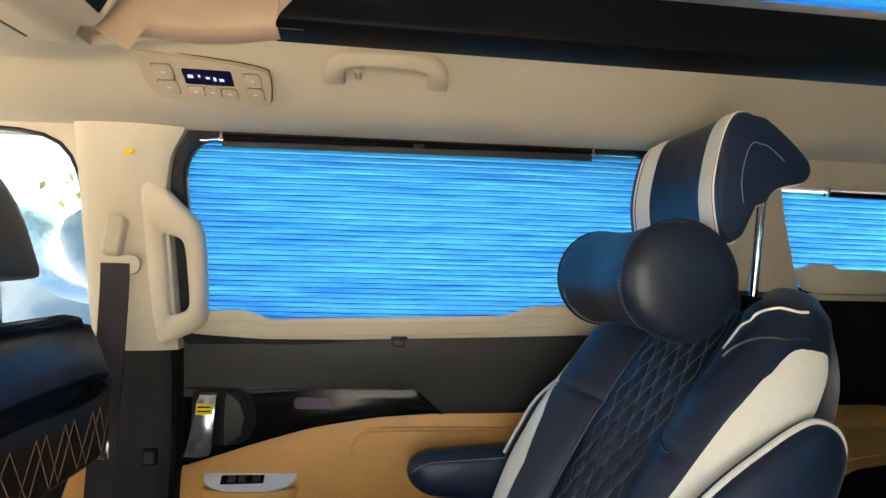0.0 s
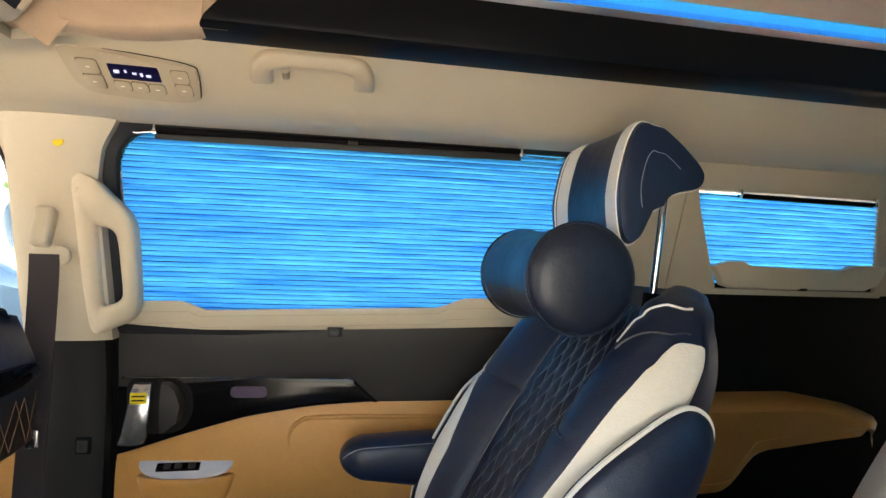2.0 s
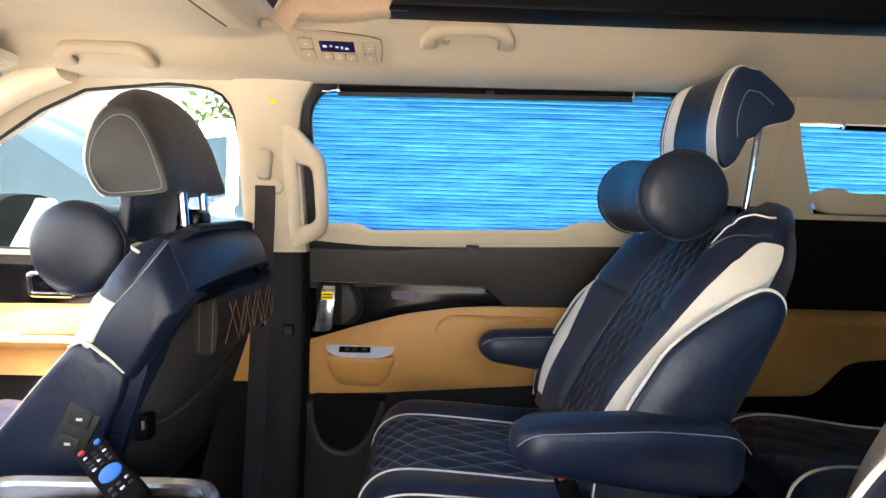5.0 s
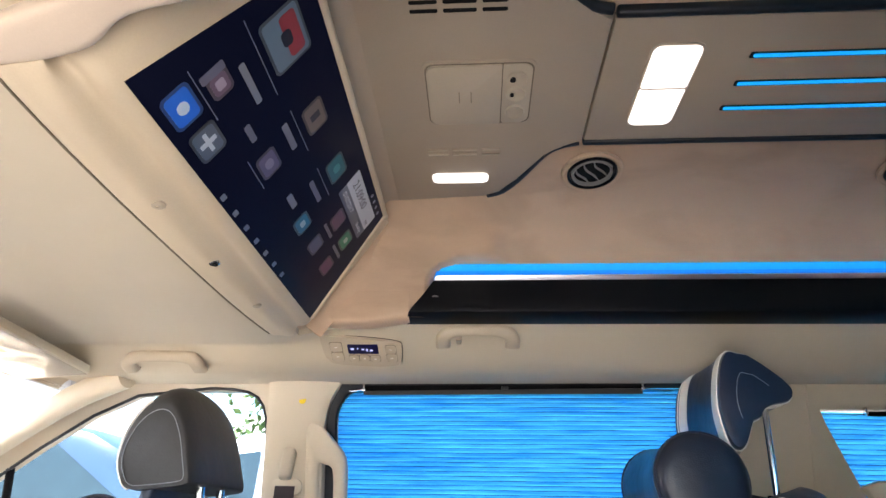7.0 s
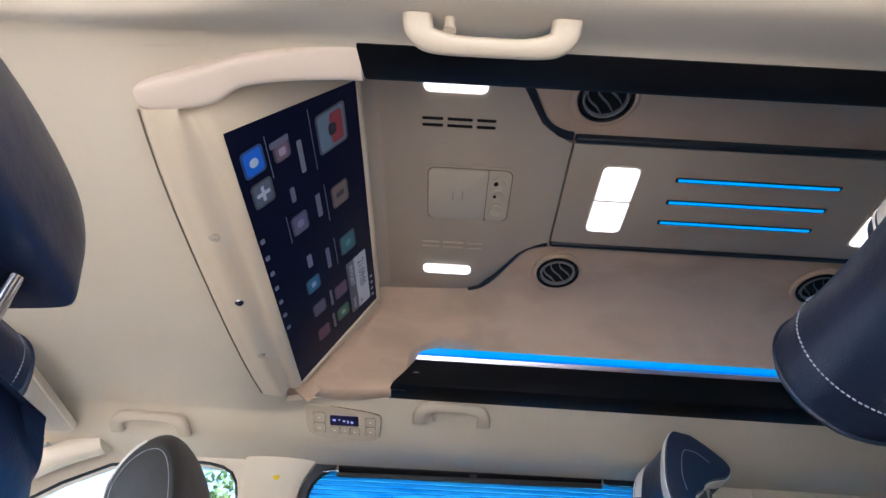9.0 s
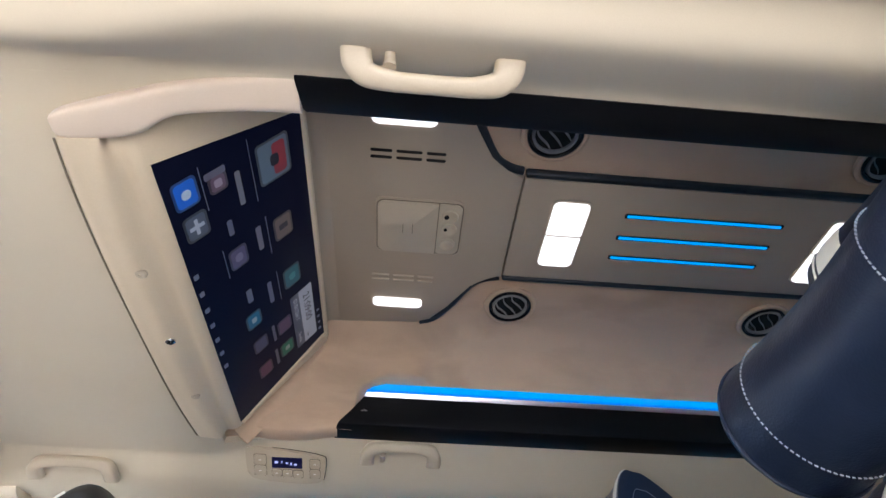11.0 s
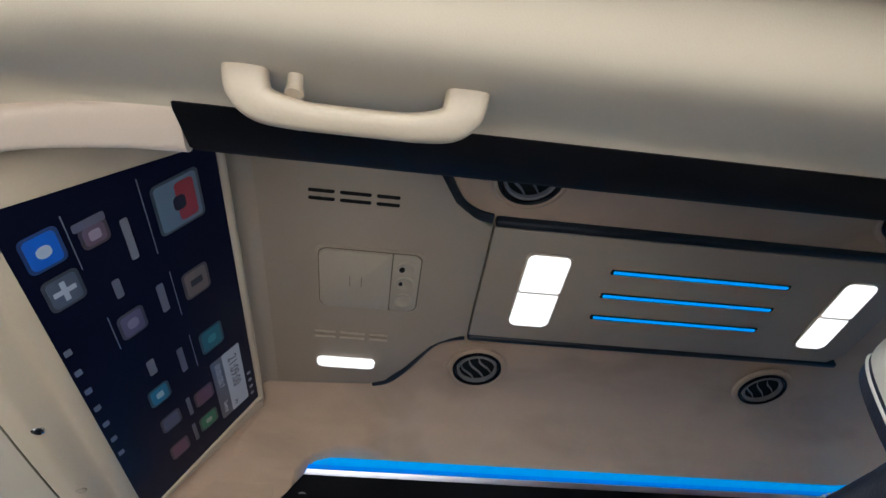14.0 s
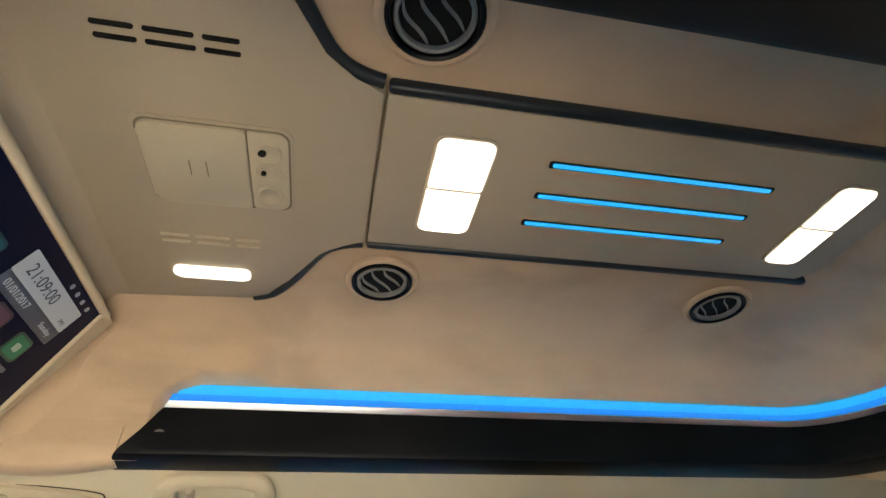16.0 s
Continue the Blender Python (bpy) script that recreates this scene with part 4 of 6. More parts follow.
for xa, xb in ((-0.254, -0.318), (0.436, 0.556)):
    part("cord", tube([(xa, wall_y(xa, 1.2) - 0.016, 1.200), ((xa + xb) / 2, wall_y(xa, 1.2) - 0.012, 1.196), (xb, wall_y(xb, 1.2) - 0.004, 1.203)], 0.0012, 5), SATIN, b1)

# centre pillar on both sides
for side in (1, -1):
    bp = thing("pillar", "cream upper pillar trim over a black lower pillar", "pillar", kind="structure")
    if side == 1:
        part("upper_trim", sheet(lambda u, v: ((-0.515 + 0.018 * v) * (1 - u) + soft([(0.80, -0.356), (1.09, -0.356), (1.12, -0.352), (1.165, -0.343), (1.19, -0.328), (1.218, -0.308)], 0.80 + 0.418 * v, 0.015) * u, wall_y(-0.43, 0.80 + 0.418 * v) - 0.035 - 0.018 * math.sin(math.pi * u) ** 0.6, 0.80 + 0.418 * v), 16, 24, (0, 0.05, 0)), TRIM, bp)
    else:
        part("upper_trim", sheet(lambda u, v: (-0.515 + 0.10 * u, side * (wall_y(-0.43, 0.80 + 0.418 * v) - 0.035 - 0.018 * math.sin(math.pi * u) ** 0.6), 0.80 + 0.418 * v), 14, 14, (0, side * 0.05, 0)), TRIM, bp)
    part("lower_trim", sheet(lambda u, v: (-0.50 + 0.128 * u, side * (wall_y(-0.43, 0.80 * v) - 0.03 - 0.02 * math.sin(math.pi * u) ** 0.6), 0.80 * v), 10, 14, (0, side * 0.05, 0)), DOORBLACK, bp, "black lower pillar")
    part("door_seal", sheet(lambda u, v: (-0.372 + 0.024 * u, side * (wall_y(-0.43, 0.02 + 0.80 * v) + 0.005), 0.02 + 0.80 * v), 3, 14, (0, side * 0.04, 0)), BLACK, bp, "black door seal")
    if side == -1:
        continue
    # big cream grab handle grown out of the door pillar, with a finger slot
    rim_out = [(-0.392, 1.116), (-0.352, 1.106), (-0.322, 1.077), (-0.298, 1.050), (-0.2895, 1.020), (-0.289, 0.96), (-0.2915, 0.90), (-0.298, 0.862), (-0.316, 0.842), (-0.346, 0.827), (-0.388, 0.816), (-0.395, 0.89), (-0.396, 0.96), (-0.396, 1.05)]
    rim_in = [(-0.359, 1.025), (-0.346, 1.0235), (-0.332, 1.020), (-0.3225, 1.010), (-0.3195, 0.988), (-0.319, 0.95), (-0.319, 0.908), (-0.3215, 0.890), (-0.332, 0.8795), (-0.346, 0.875), (-0.360, 0.873), (-0.3615, 0.90), (-0.3605, 0.95), (-0.360, 0.995)]
    ro, ri = spline([(a, b, 0) for a, b in rim_out], 5, True), spline([(a, b, 0) for a, b in rim_in], 5, True)

    def grip_at(p, c):
        return Vector((p.x, wall_y(-0.40, p.y) - 0.050 - 0.016 * ease((p.x + 0.392) / 0.06) - c, p.y))
    rings = []
    for a, b in zip(ro, ri):
        rings.append([grip_at(b, -0.030), grip_at(b, -0.006), grip_at(b.lerp(a, 0.12), 0.0), grip_at(b.lerp(a, 0.35), 0.0045), grip_at(b.lerp(a, 0.65), 0.0045), grip_at(b.lerp(a, 0.88), 0.0), grip_at(a, -0.007), grip_at(a, -0.032)])
    rings.append(rings[0])
    grip = thing("grab_handle", "large cream grab handle with a finger slot on the door pillar", "grab handle")
    part("grip", loft(rings, cap=False), TRIM, grip, "", 60)
    for a, b in ((-0.378, 1.085), (-0.380, 0.842)):
        part("screw_cover", plate(rounded(a - 0.007, a + 0.007, b - 0.007, b + 0.007, 0.004), lambda p, q, c: (p, wall_y(-0.40, q) - 0.0525 - c, q), 0.003, 0.001), TRIM, grip)
    # belt
    bl = thing("seat_belt", "grey seat belt with a cream shoulder guide on the pillar", "seat belt")
    part("guide_cover", rbox((-0.423, 0.688, 1.018), (0.030, 0.030, 0.072), 0.008, 3, Matrix.Rotation(radians(-18), 4, "X")), TRIM, bl)
    part("guide", plate(rounded(-0.460, -0.386, 0.950, 0.985, [0.012, 0.012, 0.017, 0.017]), lambda a, b, c: (a, 0.715 - c - (b - 0.95) * 0.25, b), 0.009, 0.003), TRIM, bl)
    bm = sheet(lambda u, v: (-0.505 + 0.048 * u + 0.055 * v ** 0.9, 0.700 + 0.055 * (1 - v) ** 0.7 + 0.0 * u, 0.10 + 0.870 * v), 4, 20, (0, 0.003, 0))
    part("webbing", bm, BELT, bl)
    part("stop_button", rbox((-0.436, 0.712, 0.642), (0.020, 0.010, 0.034), 0.003), SATIN, bl)
    psw = thing("pillar_switch", "small black button on the pillar", "switch")
    part("bezel", rbox((-0.402, wall_y(-0.4, 0.585) - 0.052, 0.588), (0.030, 0.008, 0.034), 0.004), BLACK, psw)
    part("button", rbox((-0.402, wall_y(-0.4, 0.585) - 0.057, 0.588), (0.020, 0.006, 0.024), 0.003), CHAR, psw)
    st = thing("round_sticker", "small yellow round sticker on the cream pillar", "sticker")
    part("dot", loft([[(-0.405 + 0.009 * q * math.cos(w), wall_y(-0.43, 1.165) - 0.053 - h, 1.168 + 0.009 * q * math.sin(w)) for w in (2 * math.pi * k / 14 for k in range(14))] for q, h in ((1, 0), (1, 0.0015), (0.2, 0.0015))]), YELLOW, st)

# rear quarter on both sides
for side in (1, -1):
    rq = thing("rear_quarter", "rear side panel in black, tan leather and cream", "side panel", kind="structure")
    part("pillar_trim", strip(0.632, 0.838, 0.93, 1.235, 0.008, 0.03, 10, 8, side), CLOTH, rq, "beige rear pillar trim")
    part("pillar_trim", strip(1.40, 2.19, 0.93, 1.235, 0.008, 0.03, 10, 8, side), CLOTH, rq)
    part("upper_panel", strip(0.632, 2.19, 0.69, 0.952, 0.004, 0.03, 20, 6, side), BLACK, rq, "black upper panel")
    shelf = []
    for k in range(42):
        x = 0.642 + 0.83 * k / 41
        dip = soft([(1.22, 0.0), (1.41, 0.036), (1.455, 0.075), (1.475, 0.12)], x, 0.02)
        low = soft([(0.64, 0.44), (1.00, 0.452), (1.03, 0.47), (1.085, 0.535), (1.12, 0.548), (1.36, 0.572), (1.48, 0.576)], x, 0.012)
        deep = 1 - 0.85 * ease((x - 1.38) / 0.10)
        sec = [(0.0, 0.678 - dip), (0.05, 0.675 - dip), (0.088, 0.668 - dip), (0.100, 0.655 - dip), (0.094, 0.636 - dip), (0.074, max(low + 0.03, 0.614 - dip)), (0.064, max(low + 0.022, 0.585 - dip)), (0.060, low + 0.014), (0.052, low), (0.0, low)]
        shelf.append([Vector((x, side * (wall_y(x, 0.65) - 0.004 - d * deep), z)) for d, z in sec])
    part("tan_panel", loft(shelf), TAN, rq, "tan leather arm shelf", 60)
    part("panel_groove", tube([(p.x, side * (wall_y(p.x, 0.65) - 0.0655), p.z) for p in spline([(0.90, 0, 0.472), (1.005, 0, 0.478), (1.035, 0, 0.500), (1.075, 0, 0.556), (1.11, 0, 0.574), (1.30, 0, 0.592)], 6)], 0.003, 6), TAN, rq)
    part("lower_panel", strip(0.632, 2.19, 0.0, 0.70, 0.0, 0.03, 20, 8, side), BLACK, rq, "black lower panel")
    rin, rout = [], []
    for (a, b), (c, d) in (((0.957, 0.94), (0.825, 0.925)), ((1.15, 0.94), (1.15, 0.925)), ((1.395, 0.94), (1.42, 0.925)), ((1.364, 1.05), (1.42, 1.05)), ((1.328, 1.156), (1.42, 1.235)), ((1.10, 1.158), (1.10, 1.235)), ((0.850, 1.158), (0.825, 1.235)), ((0.902, 1.05), (0.825, 1.05))):
        rin.append((a, b)); rout.append((c, d))
    window_ring(rin, rout, side, 0.008, 0.03, CLOTH, "window_frame", "beige surround of the rear quarter window")
    part("pane", plate([(0.90, 0.93), (1.41, 0.93), (1.41, 1.18), (0.83, 1.18)], on_wall(side, -0.026), 0.004), GLASS, rq).visible_shadow = False
    part("sill_trim", plate([(0.925, 0.990), (0.96, 1.004), (1.005, 1.004), (1.030, 0.987), (1.270, 0.985), (1.294, 1.003), (1.35, 1.004), (1.392, 1.004), (1.397, 0.985), (1.386, 0.955), (1.355, 0.942), (0.99, 0.940), (0.96, 0.948)], on_wall(side, 0.009), 0.018, 0.006), TRIM, rq, "cream blind sill")
    b2 = blind(0.848, 1.330, lambda x: 0.945, 1.154, side, 19, "blue pleated blind drawn over the rear quarter window", 0.012, 0.108, inset=0.002)
    part("rail", tube([(0.955, side * (wall_y(1.0, 1.15) - 0.008), 1.149), (1.31, side * (wall_y(1.3, 1.15) - 0.008), 1.146)], 0.006, 8), BLACK, b2)
    for x in (0.955, 1.31):
        part("bracket", rbox((x, side * (wall_y(x, 1.15) - 0.014), 1.152), (0.006, 0.01, 0.022), 0.0015), CHROME, b2)
    part("blind_hook", rbox((1.18, side * (wall_y(1.18, 0.945) - 0.02), 0.943), (0.02, 0.012, 0.010), 0.002), RUBBER, b2)
back = part("wall_back", rbox((2.20, 0, 0.62), (0.03, 1.56, 1.26), 0.004), BLACK)
tagged(back, "dark closed tailgate lining", "wall", kind="structure")

# near door opening: header, seals and step
hd = thing("door_frame", "open sliding door frame with black rubber seals", "door frame", kind="structure")
part("seal", tube([(-0.36 + 1.0 * k / 20, -0.651, 1.206 + 0.003 * math.sin(math.pi * k / 20)) for k in range(21)], 0.027, 14), RUBBER, hd, "black rubber seal")
part("seal", tube([(-0.36 + 1.0 * k / 20, -0.703, 1.184) for k in range(21)], 0.022, 12), RUBBER, hd)
part("header", rbox((0.14, -0.752, 1.19), (1.02, 0.045, 0.05), 0.012, 3), WHITEPAINT, hd, "white painted door header")
part("step", rbox((0.14, -0.80, -0.03), (1.0, 0.10, 0.05), 0.008), BLACK, hd)

# open door, out of view; set forward to cut daylight reaching the rear
sdo = thing("sliding_door", "white sliding door pushed open along the van's side", "van door", (1.04, -0.905, 0))
part("panel", rbox((0, 0, 0.42), (1.00, 0.06, 1.42), 0.02, 3), WHITEPAINT, sdo)
part("window_glass", rbox((0, 0, 1.06), (0.86, 0.064, 0.30), 0.02, 3), DARKGLASS, sdo)

# ---- fittings on the headliner ----
def roof_handle(x, side, y=0.528, z=1.229, L=0.182, tilt=116, hook=True, lift=0.0, deep=1.0):
    h_ = thing("roof_grab_handle", "beige folding roof grab handle with a coat hook" if hook else "beige folding roof grab handle", "grab handle", (x, side * y, z), "roof grab handles")
    h_.rotation_euler = (radians(-tilt * side), 0, 0)
    s = side
    e = L / 2
    mid = [(e - 0.016, -0.002, 0.0165), (e - 0.016, 0.012, 0.0165), (e - 0.0185, 0.024 * deep, 0.0160), (e - 0.028, 0.034 * deep, 0.0140), (e - 0.050, 0.0385 * deep, 0.0118), (e * 0.25, 0.0395 * deep, 0.0110)]
    mid = mid + [(-a, b, w) for a, b, w in mid[::-1]]
    line = spline(mid, 5)
    rings = []
    for i, p in enumerate(line):
        t = (line[min(i + 1, len(line) - 1)] - line[max(i - 1, 0)])
        t = Vector((t.x, t.y, 0)).normalized()
        ring = []
        for k in range(16):
            w = 2 * math.pi * k / 16
            c, q = math.cos(w), math.sin(w)
            o = p.z * abs(c) ** 0.65 * (1 if c > 0 else -1)
            h = 0.0105 * abs(q) ** 0.65 * (1 if q > 0 else -1)
            a, b = p.x - t.y * o, p.y + t.x * o
            ring.append((a, s * (h + lift + 0.006 * math.sin(math.pi * min(max(b, 0) / 0.05, 1))), 0.012 - b))
        rings.append(ring)
    part("grip", loft(rings), PLASTIC, h_)
    for k in (-1, 1):
        part("hinge", rbox((k * (e - 0.018), (lift - 0.006) * s, 0.0128), (0.026, 0.006, 0.002), 0.0008, 2), SLOT, h_)
    if hook:
        part("coat_hook", tube([(-L / 2 + 0.051, 0, 0.010), (-L / 2 + 0.051, 0.003 * s, -0.006), (-L / 2 + 0.051, 0.008 * s, -0.012)], [0.006, 0.006, 0.0075], 10), PLASTIC, h_)
    return h_


roof_handle(0.036, 1, 0.486, 1.264, 0.186, 124, True, 0.006, 1.12)
roof_handle(0.042, -1, 0.507, 1.2445, 0.193, 68)
roof_handle(-0.705, 1, 0.552, 1.224, 0.20, 122, False, 0.006, 1.12)

# rear air conditioning panel
ac = thing("climate_panel", "beige climate control panel with a lit dark blue display", "control panel", (-0.226, 0.514, 1.2475))
ac.rotation_euler = (radians(-31), radians(1), radians(-3))
ac.scale = (0.92, 0.92, 1)
AP = lambda a, b, c: (1.16 * a, 1.5 * b, -c)
oval = [(-0.086, -0.030), (-0.080, -0.036), (-0.040, -0.033), (0.040, -0.026), (0.078, -0.020), (0.086, -0.012), (0.082, 0.018), (0.074, 0.027), (0.030, 0.031), (-0.050, 0.027), (-0.076, 0.020), (-0.084, 0.006)]
oval = [(p.x, p.y) for p in spline([(a, b, 0) for a, b in oval], 4, True)]
part("gap", plate([(a * 1.012, b * 1.022) for a, b in oval], AP, 0.0015), SLOT, ac)
part("body", plate(oval, AP, 0.009, 0.003), PLASTIC, ac)
part("display", plate(rounded(-0.030, 0.036, -0.018, 0.002, 0.002), AP, 0.0096), LCD, ac, "dark blue display")
SEG = glow("lcd_segments", (0.55, 0.6, 1.0), 1.6)
for a, b, w, hh in ((-0.020, -0.009, 0.008, 0.006), (-0.008, -0.010, 0.003, 0.005), (0.003, -0.008, 0.006, 0.004), (0.012, -0.007, 0.004, 0.007), (0.021, -0.006, 0.007, 0.005)):
    part("segment", rbox((1.16 * a, 1.5 * b, -0.0108), (w, hh, 0.0006), 0), SEG, ac)
for a0, a1, b0, b1 in ((-0.068, -0.042, -0.022, -0.003), (-0.068, -0.042, -0.001, 0.017), (-0.030, -0.009, 0.005, 0.018), (-0.007, 0.014, 0.005, 0.018), (0.016, 0.037, 0.006, 0.019), (0.052, 0.074, -0.016, 0.001), (0.052, 0.074, 0.003, 0.019)):
    part("button_gap", plate(rounded(a0 - 0.0009, a1 + 0.0009, b0 - 0.0009, b1 + 0.0009, 0.004), AP, 0.0093), GAP, ac)
    part("button", plate(rounded(a0, a1, b0, b1, 0.004), AP, 0.0112, 0.001), PLASTIC, ac)
    part("printed_mark", rbox((1.16 * (a0 + a1) / 2, 1.5 * (b0 + b1) / 2, -0.0113), (0.006, 0.0022, 0.0004), 0), CREAM, ac)


# ---- seats ----
def normal_of(P, s, v):
    e = 0.004
    a = Vector(P(min(s + e, 1.2), v)) - Vector(P(s - e, v))
    b = Vector(P(s, v + e)) - Vector(P(s, v - e))
    n = a.cross(b)
    return n.normalized() if n.length else Vector((0, 0, 1))


def patch(P, s0, s1, va, vb, lift, ns=30, nv=8, sign=1):
    """A skin laid over part of a soft surface."""
    fa = va if callable(va) else (lambda s: va)
    fb = vb if callable(vb) else (lambda s: vb)

    def face(i, j):
        s = s0 + (s1 - s0) * i
        v = fa(s) + (fb(s) - fa(s)) * j
        q = min(i, 1 - i, j, 1 - j)
        return Vector(P(s, v)) + normal_of(P, s, v) * sign * (lift * min(1.0, 0.35 + q * 6))
    return sheet(face, ns, nv, lambda i, j: normal_of(P, s0 + (s1 - s0) * i, fa(s0 + (s1 - s0) * i) * (1 - j) + fb(s0 + (s1 - s0) * i) * j) * (-0.006 * sign))


def on_line(P, pts, lift=0.002, sign=1):
    return [Vector(P(s, v)) + normal_of(P, s, v) * sign * lift for s, v in pts]


def quilt(P, s0, s1, v0, v1, cs, cv, lift, sign=1, ns=72, nv=40):
    """A diamond-quilted skin: puffed between crossing wavy seams."""
    def puff(s, v):
        a = (s - s0) / cs
        b = (v - v0) / cv
        return (abs(math.sin(math.pi * (a + b) / 2)) * abs(math.sin(math.pi * (a - b) / 2))) ** 0.45

    def face(i, j):
        s, v = s0 + (s1 - s0) * i, v0 + (v1 - v0) * j
        edge = min(1.0, min(i, 1 - i) * 14, min(j, 1 - j) * 10)
        return Vector(P(s, v)) + normal_of(P, s, v) * sign * (0.001 + lift * puff(s, v) * edge)
    return sheet(face, ns, nv, lambda i, j: normal_of(P, s0 + (s1 - s0) * i, v0 + (v1 - v0) * j) * (-0.006 * sign))


def stitches(P, lines, step=0.0065, r=0.0009, lift=0.0036, sign=1):
    """Short thread stitches along lines of (s, v) pairs, all in one mesh."""
    bm = bmesh.new()
    for pts in lines:
        L = on_line(P, pts, lift, sign)
        for a, b in zip(L, L[1:]):
            n = max(1, int((b - a).length / step))
            for k in range(n):
                p, q = a.lerp(b, (k + 0.15) / n), a.lerp(b, (k + 0.75) / n)
                t = (q - p).normalized()
                side = t.orthogonal().normalized() * r
                up = t.cross(side)
                ring = [[bm.verts.new(c + w) for w in (side, up, -side, -up)] for c in (p, q)]
                for m in range(4):
                    bm.faces.new((ring[0][m], ring[0][(m + 1) % 4], ring[1][(m + 1) % 4], ring[1][m]))
    return bm


def backrest(parent, B, T, width, thick, main, bol=0.055, hug=1.0):
    """A seat back between its lower and upper middle points (x, z); returns its front surface."""
    B, T = Vector((B[0], 0, B[1])), Vector((T[0], 0, T[1]))
    U = (T - B).normalized()
    F = Vector((-U.z, 0, U.x))
    WK = [(-0.1, 0.86), (0.0, 0.90), (0.2, 0.96), (0.5, 1.0), (0.76, 1.0), (0.84, 0.97), (0.91, 0.90), (0.96, 0.81), (1.0, 0.68), (1.03, 0.52), (1.2, 0.4)]
    BK = [(0.0, 0.55), (0.12, 0.80 * hug), (0.28, 0.92 * hug), (0.42, 0.97 * (1 + hug) / 2), (0.58, 1.0), (0.75, 0.95), (0.9, 0.75), (1.0, 0.45), (1.03, 0.2), (1.2, 0.05)]
    TK = [(0.0, 0.85), (0.3, 1.0), (0.6, 0.95), (0.85, 0.68), (0.97, 0.46), (1.03, 0.24), (1.2, 0.1)]

    def half(s):
        return width / 2 * soft(WK, s, 0.03)

    BUMP = [(0.0, 0.0), (0.34, 0.0), (0.48, 0.22), (0.66, 0.80), (0.80, 1.0), (0.92, 0.86), (1.0, 0.50), (1.06, 0.0)]

    def P(s, v):
        a = abs(v)
        sg = 1 if v >= 0 else -1
        curl = 0.018 * math.sin(math.pi * min(max(s, 0), 1)) - 0.05 * max(0.0, s - 0.93) * 6
        k = soft(BK, s, 0.05)
        if a <= 1:
            d, y = bol * soft(BUMP, a, 0.05) * k, a * half(s)
            d -= 0.007 * math.exp(-((a - 0.44) / 0.03) ** 2) * (1 if 0.05 < s < 0.93 else 0)
            if 0.44 < a < 0.92:
                d -= 0.004 * math.exp(-((s - 0.58 + 0.06 * (a - 0.44)) / 0.012) ** 2) + 0.004 * math.exp(-((s - 0.885) / 0.012) ** 2)
        else:
            d0 = bol * soft(BUMP, 1.0, 0.05) * k
            d, y = d0 - (a - 1) * thick * soft(TK, s, 0.03) * 0.9, half(s) * (1 + 0.05 * math.sin(math.pi * min(a - 1, 1)))
        return B + (T - B) * s + F * (d + curl) + Vector((0, sg * y, 0))
    rings = []
    for k in range(91):
        s = 1.03 * k / 90
        front = [P(s, -1.8 + 3.6 * j / 120) for j in range(121)]
        t = thick * soft(TK, s, 0.03)
        base = B + (T - B) * s
        backs = []
        for j in range(13):
            v = 0.94 - 1.88 * j / 12
            backs.append(base - F * t * (1.04 - 0.30 * abs(v) ** 4) + Vector((0, v * half(s), 0)))
        rings.append(front + backs)
    part("backrest", loft(rings), main, parent, "navy leather backrest")
    return P, B, T, U, F, half


def pillow(parent, c, length, r, ends=0.13):
    pk = [(0.0, 0.05), (0.006, 0.42), (0.020, 0.74), (0.045, 0.92), (0.085, 1.0), (0.2, 0.975), (0.5, 0.90), (0.8, 0.975), (0.915, 1.0), (0.955, 0.92), (0.98, 0.74), (0.994, 0.42), (1.0, 0.05)]
    rings = []
    for u, q in pk:
        ring = []
        for k in range(72):
            w = 2 * math.pi * k / 72
            g = 1 + 0.034 * math.exp(-((min(u, 1 - u) - 0.13) / 0.05) ** 2) * noise.noise((9 * math.cos(w), 9 * math.sin(w), 5 * u + r * 70)) + 0.026 * noise.noise((3.1 * math.cos(w) * q, 7 * u, 3.1 * math.sin(w) * q + r * 90)) - 0.02 * max(0.0, -math.sin(w))
            ring.append((c[0] + r * q * math.cos(w) * g, c[1] + (u - 0.5) * length, c[2] + r * q * math.sin(w) * g))
        rings.append(ring)
    fine = []
    for k in range(len(rings[0])):
        fine.append(spline([Vector(g[k]) for g in rings], 3))
    body = [[fine[k][i] for k in range(len(fine))] for i in range(len(fine[0]))]
    ob = part("cushion", loft(body), PILLOW, parent, "dark navy leather bolster")
    for u in (0.085, 0.915):
        q = 1.005
        ring = [(c[0] + r * q * math.cos(w), c[1] + (u - 0.5) * length, c[2] + r * q * math.sin(w)) for w in (2 * math.pi * k / 48 for k in range(48))]
        part("welt", tube(ring, 0.0022, 6, True), PILLOW, ob)
    for u in (ends, 1 - ends):
        bm = bmesh.new()
        for k in range(90):
            w = 2 * math.pi * k / 90
            w2 = w + 2 * math.pi / 90 * 0.6
            q = r * 1.0015 * (0.985 + 0.0)
            vs = [bm.verts.new((c[0] + (q + d) * math.cos(x), c[1] + (u - 0.5) * length + e, c[2] + (q + d) * math.sin(x))) for x in (w, w2) for d, e in ((0.0008, -0.00045), (0.0008, 0.00045), (-0.001, 0.0))]
            for a, b in ((0, 1), (1, 2), (2, 0)):
                bm.faces.new((vs[a], vs[b], vs[b + 3], vs[a + 3]))
        part("stitching", bm, THREAD, ob)
    return ob


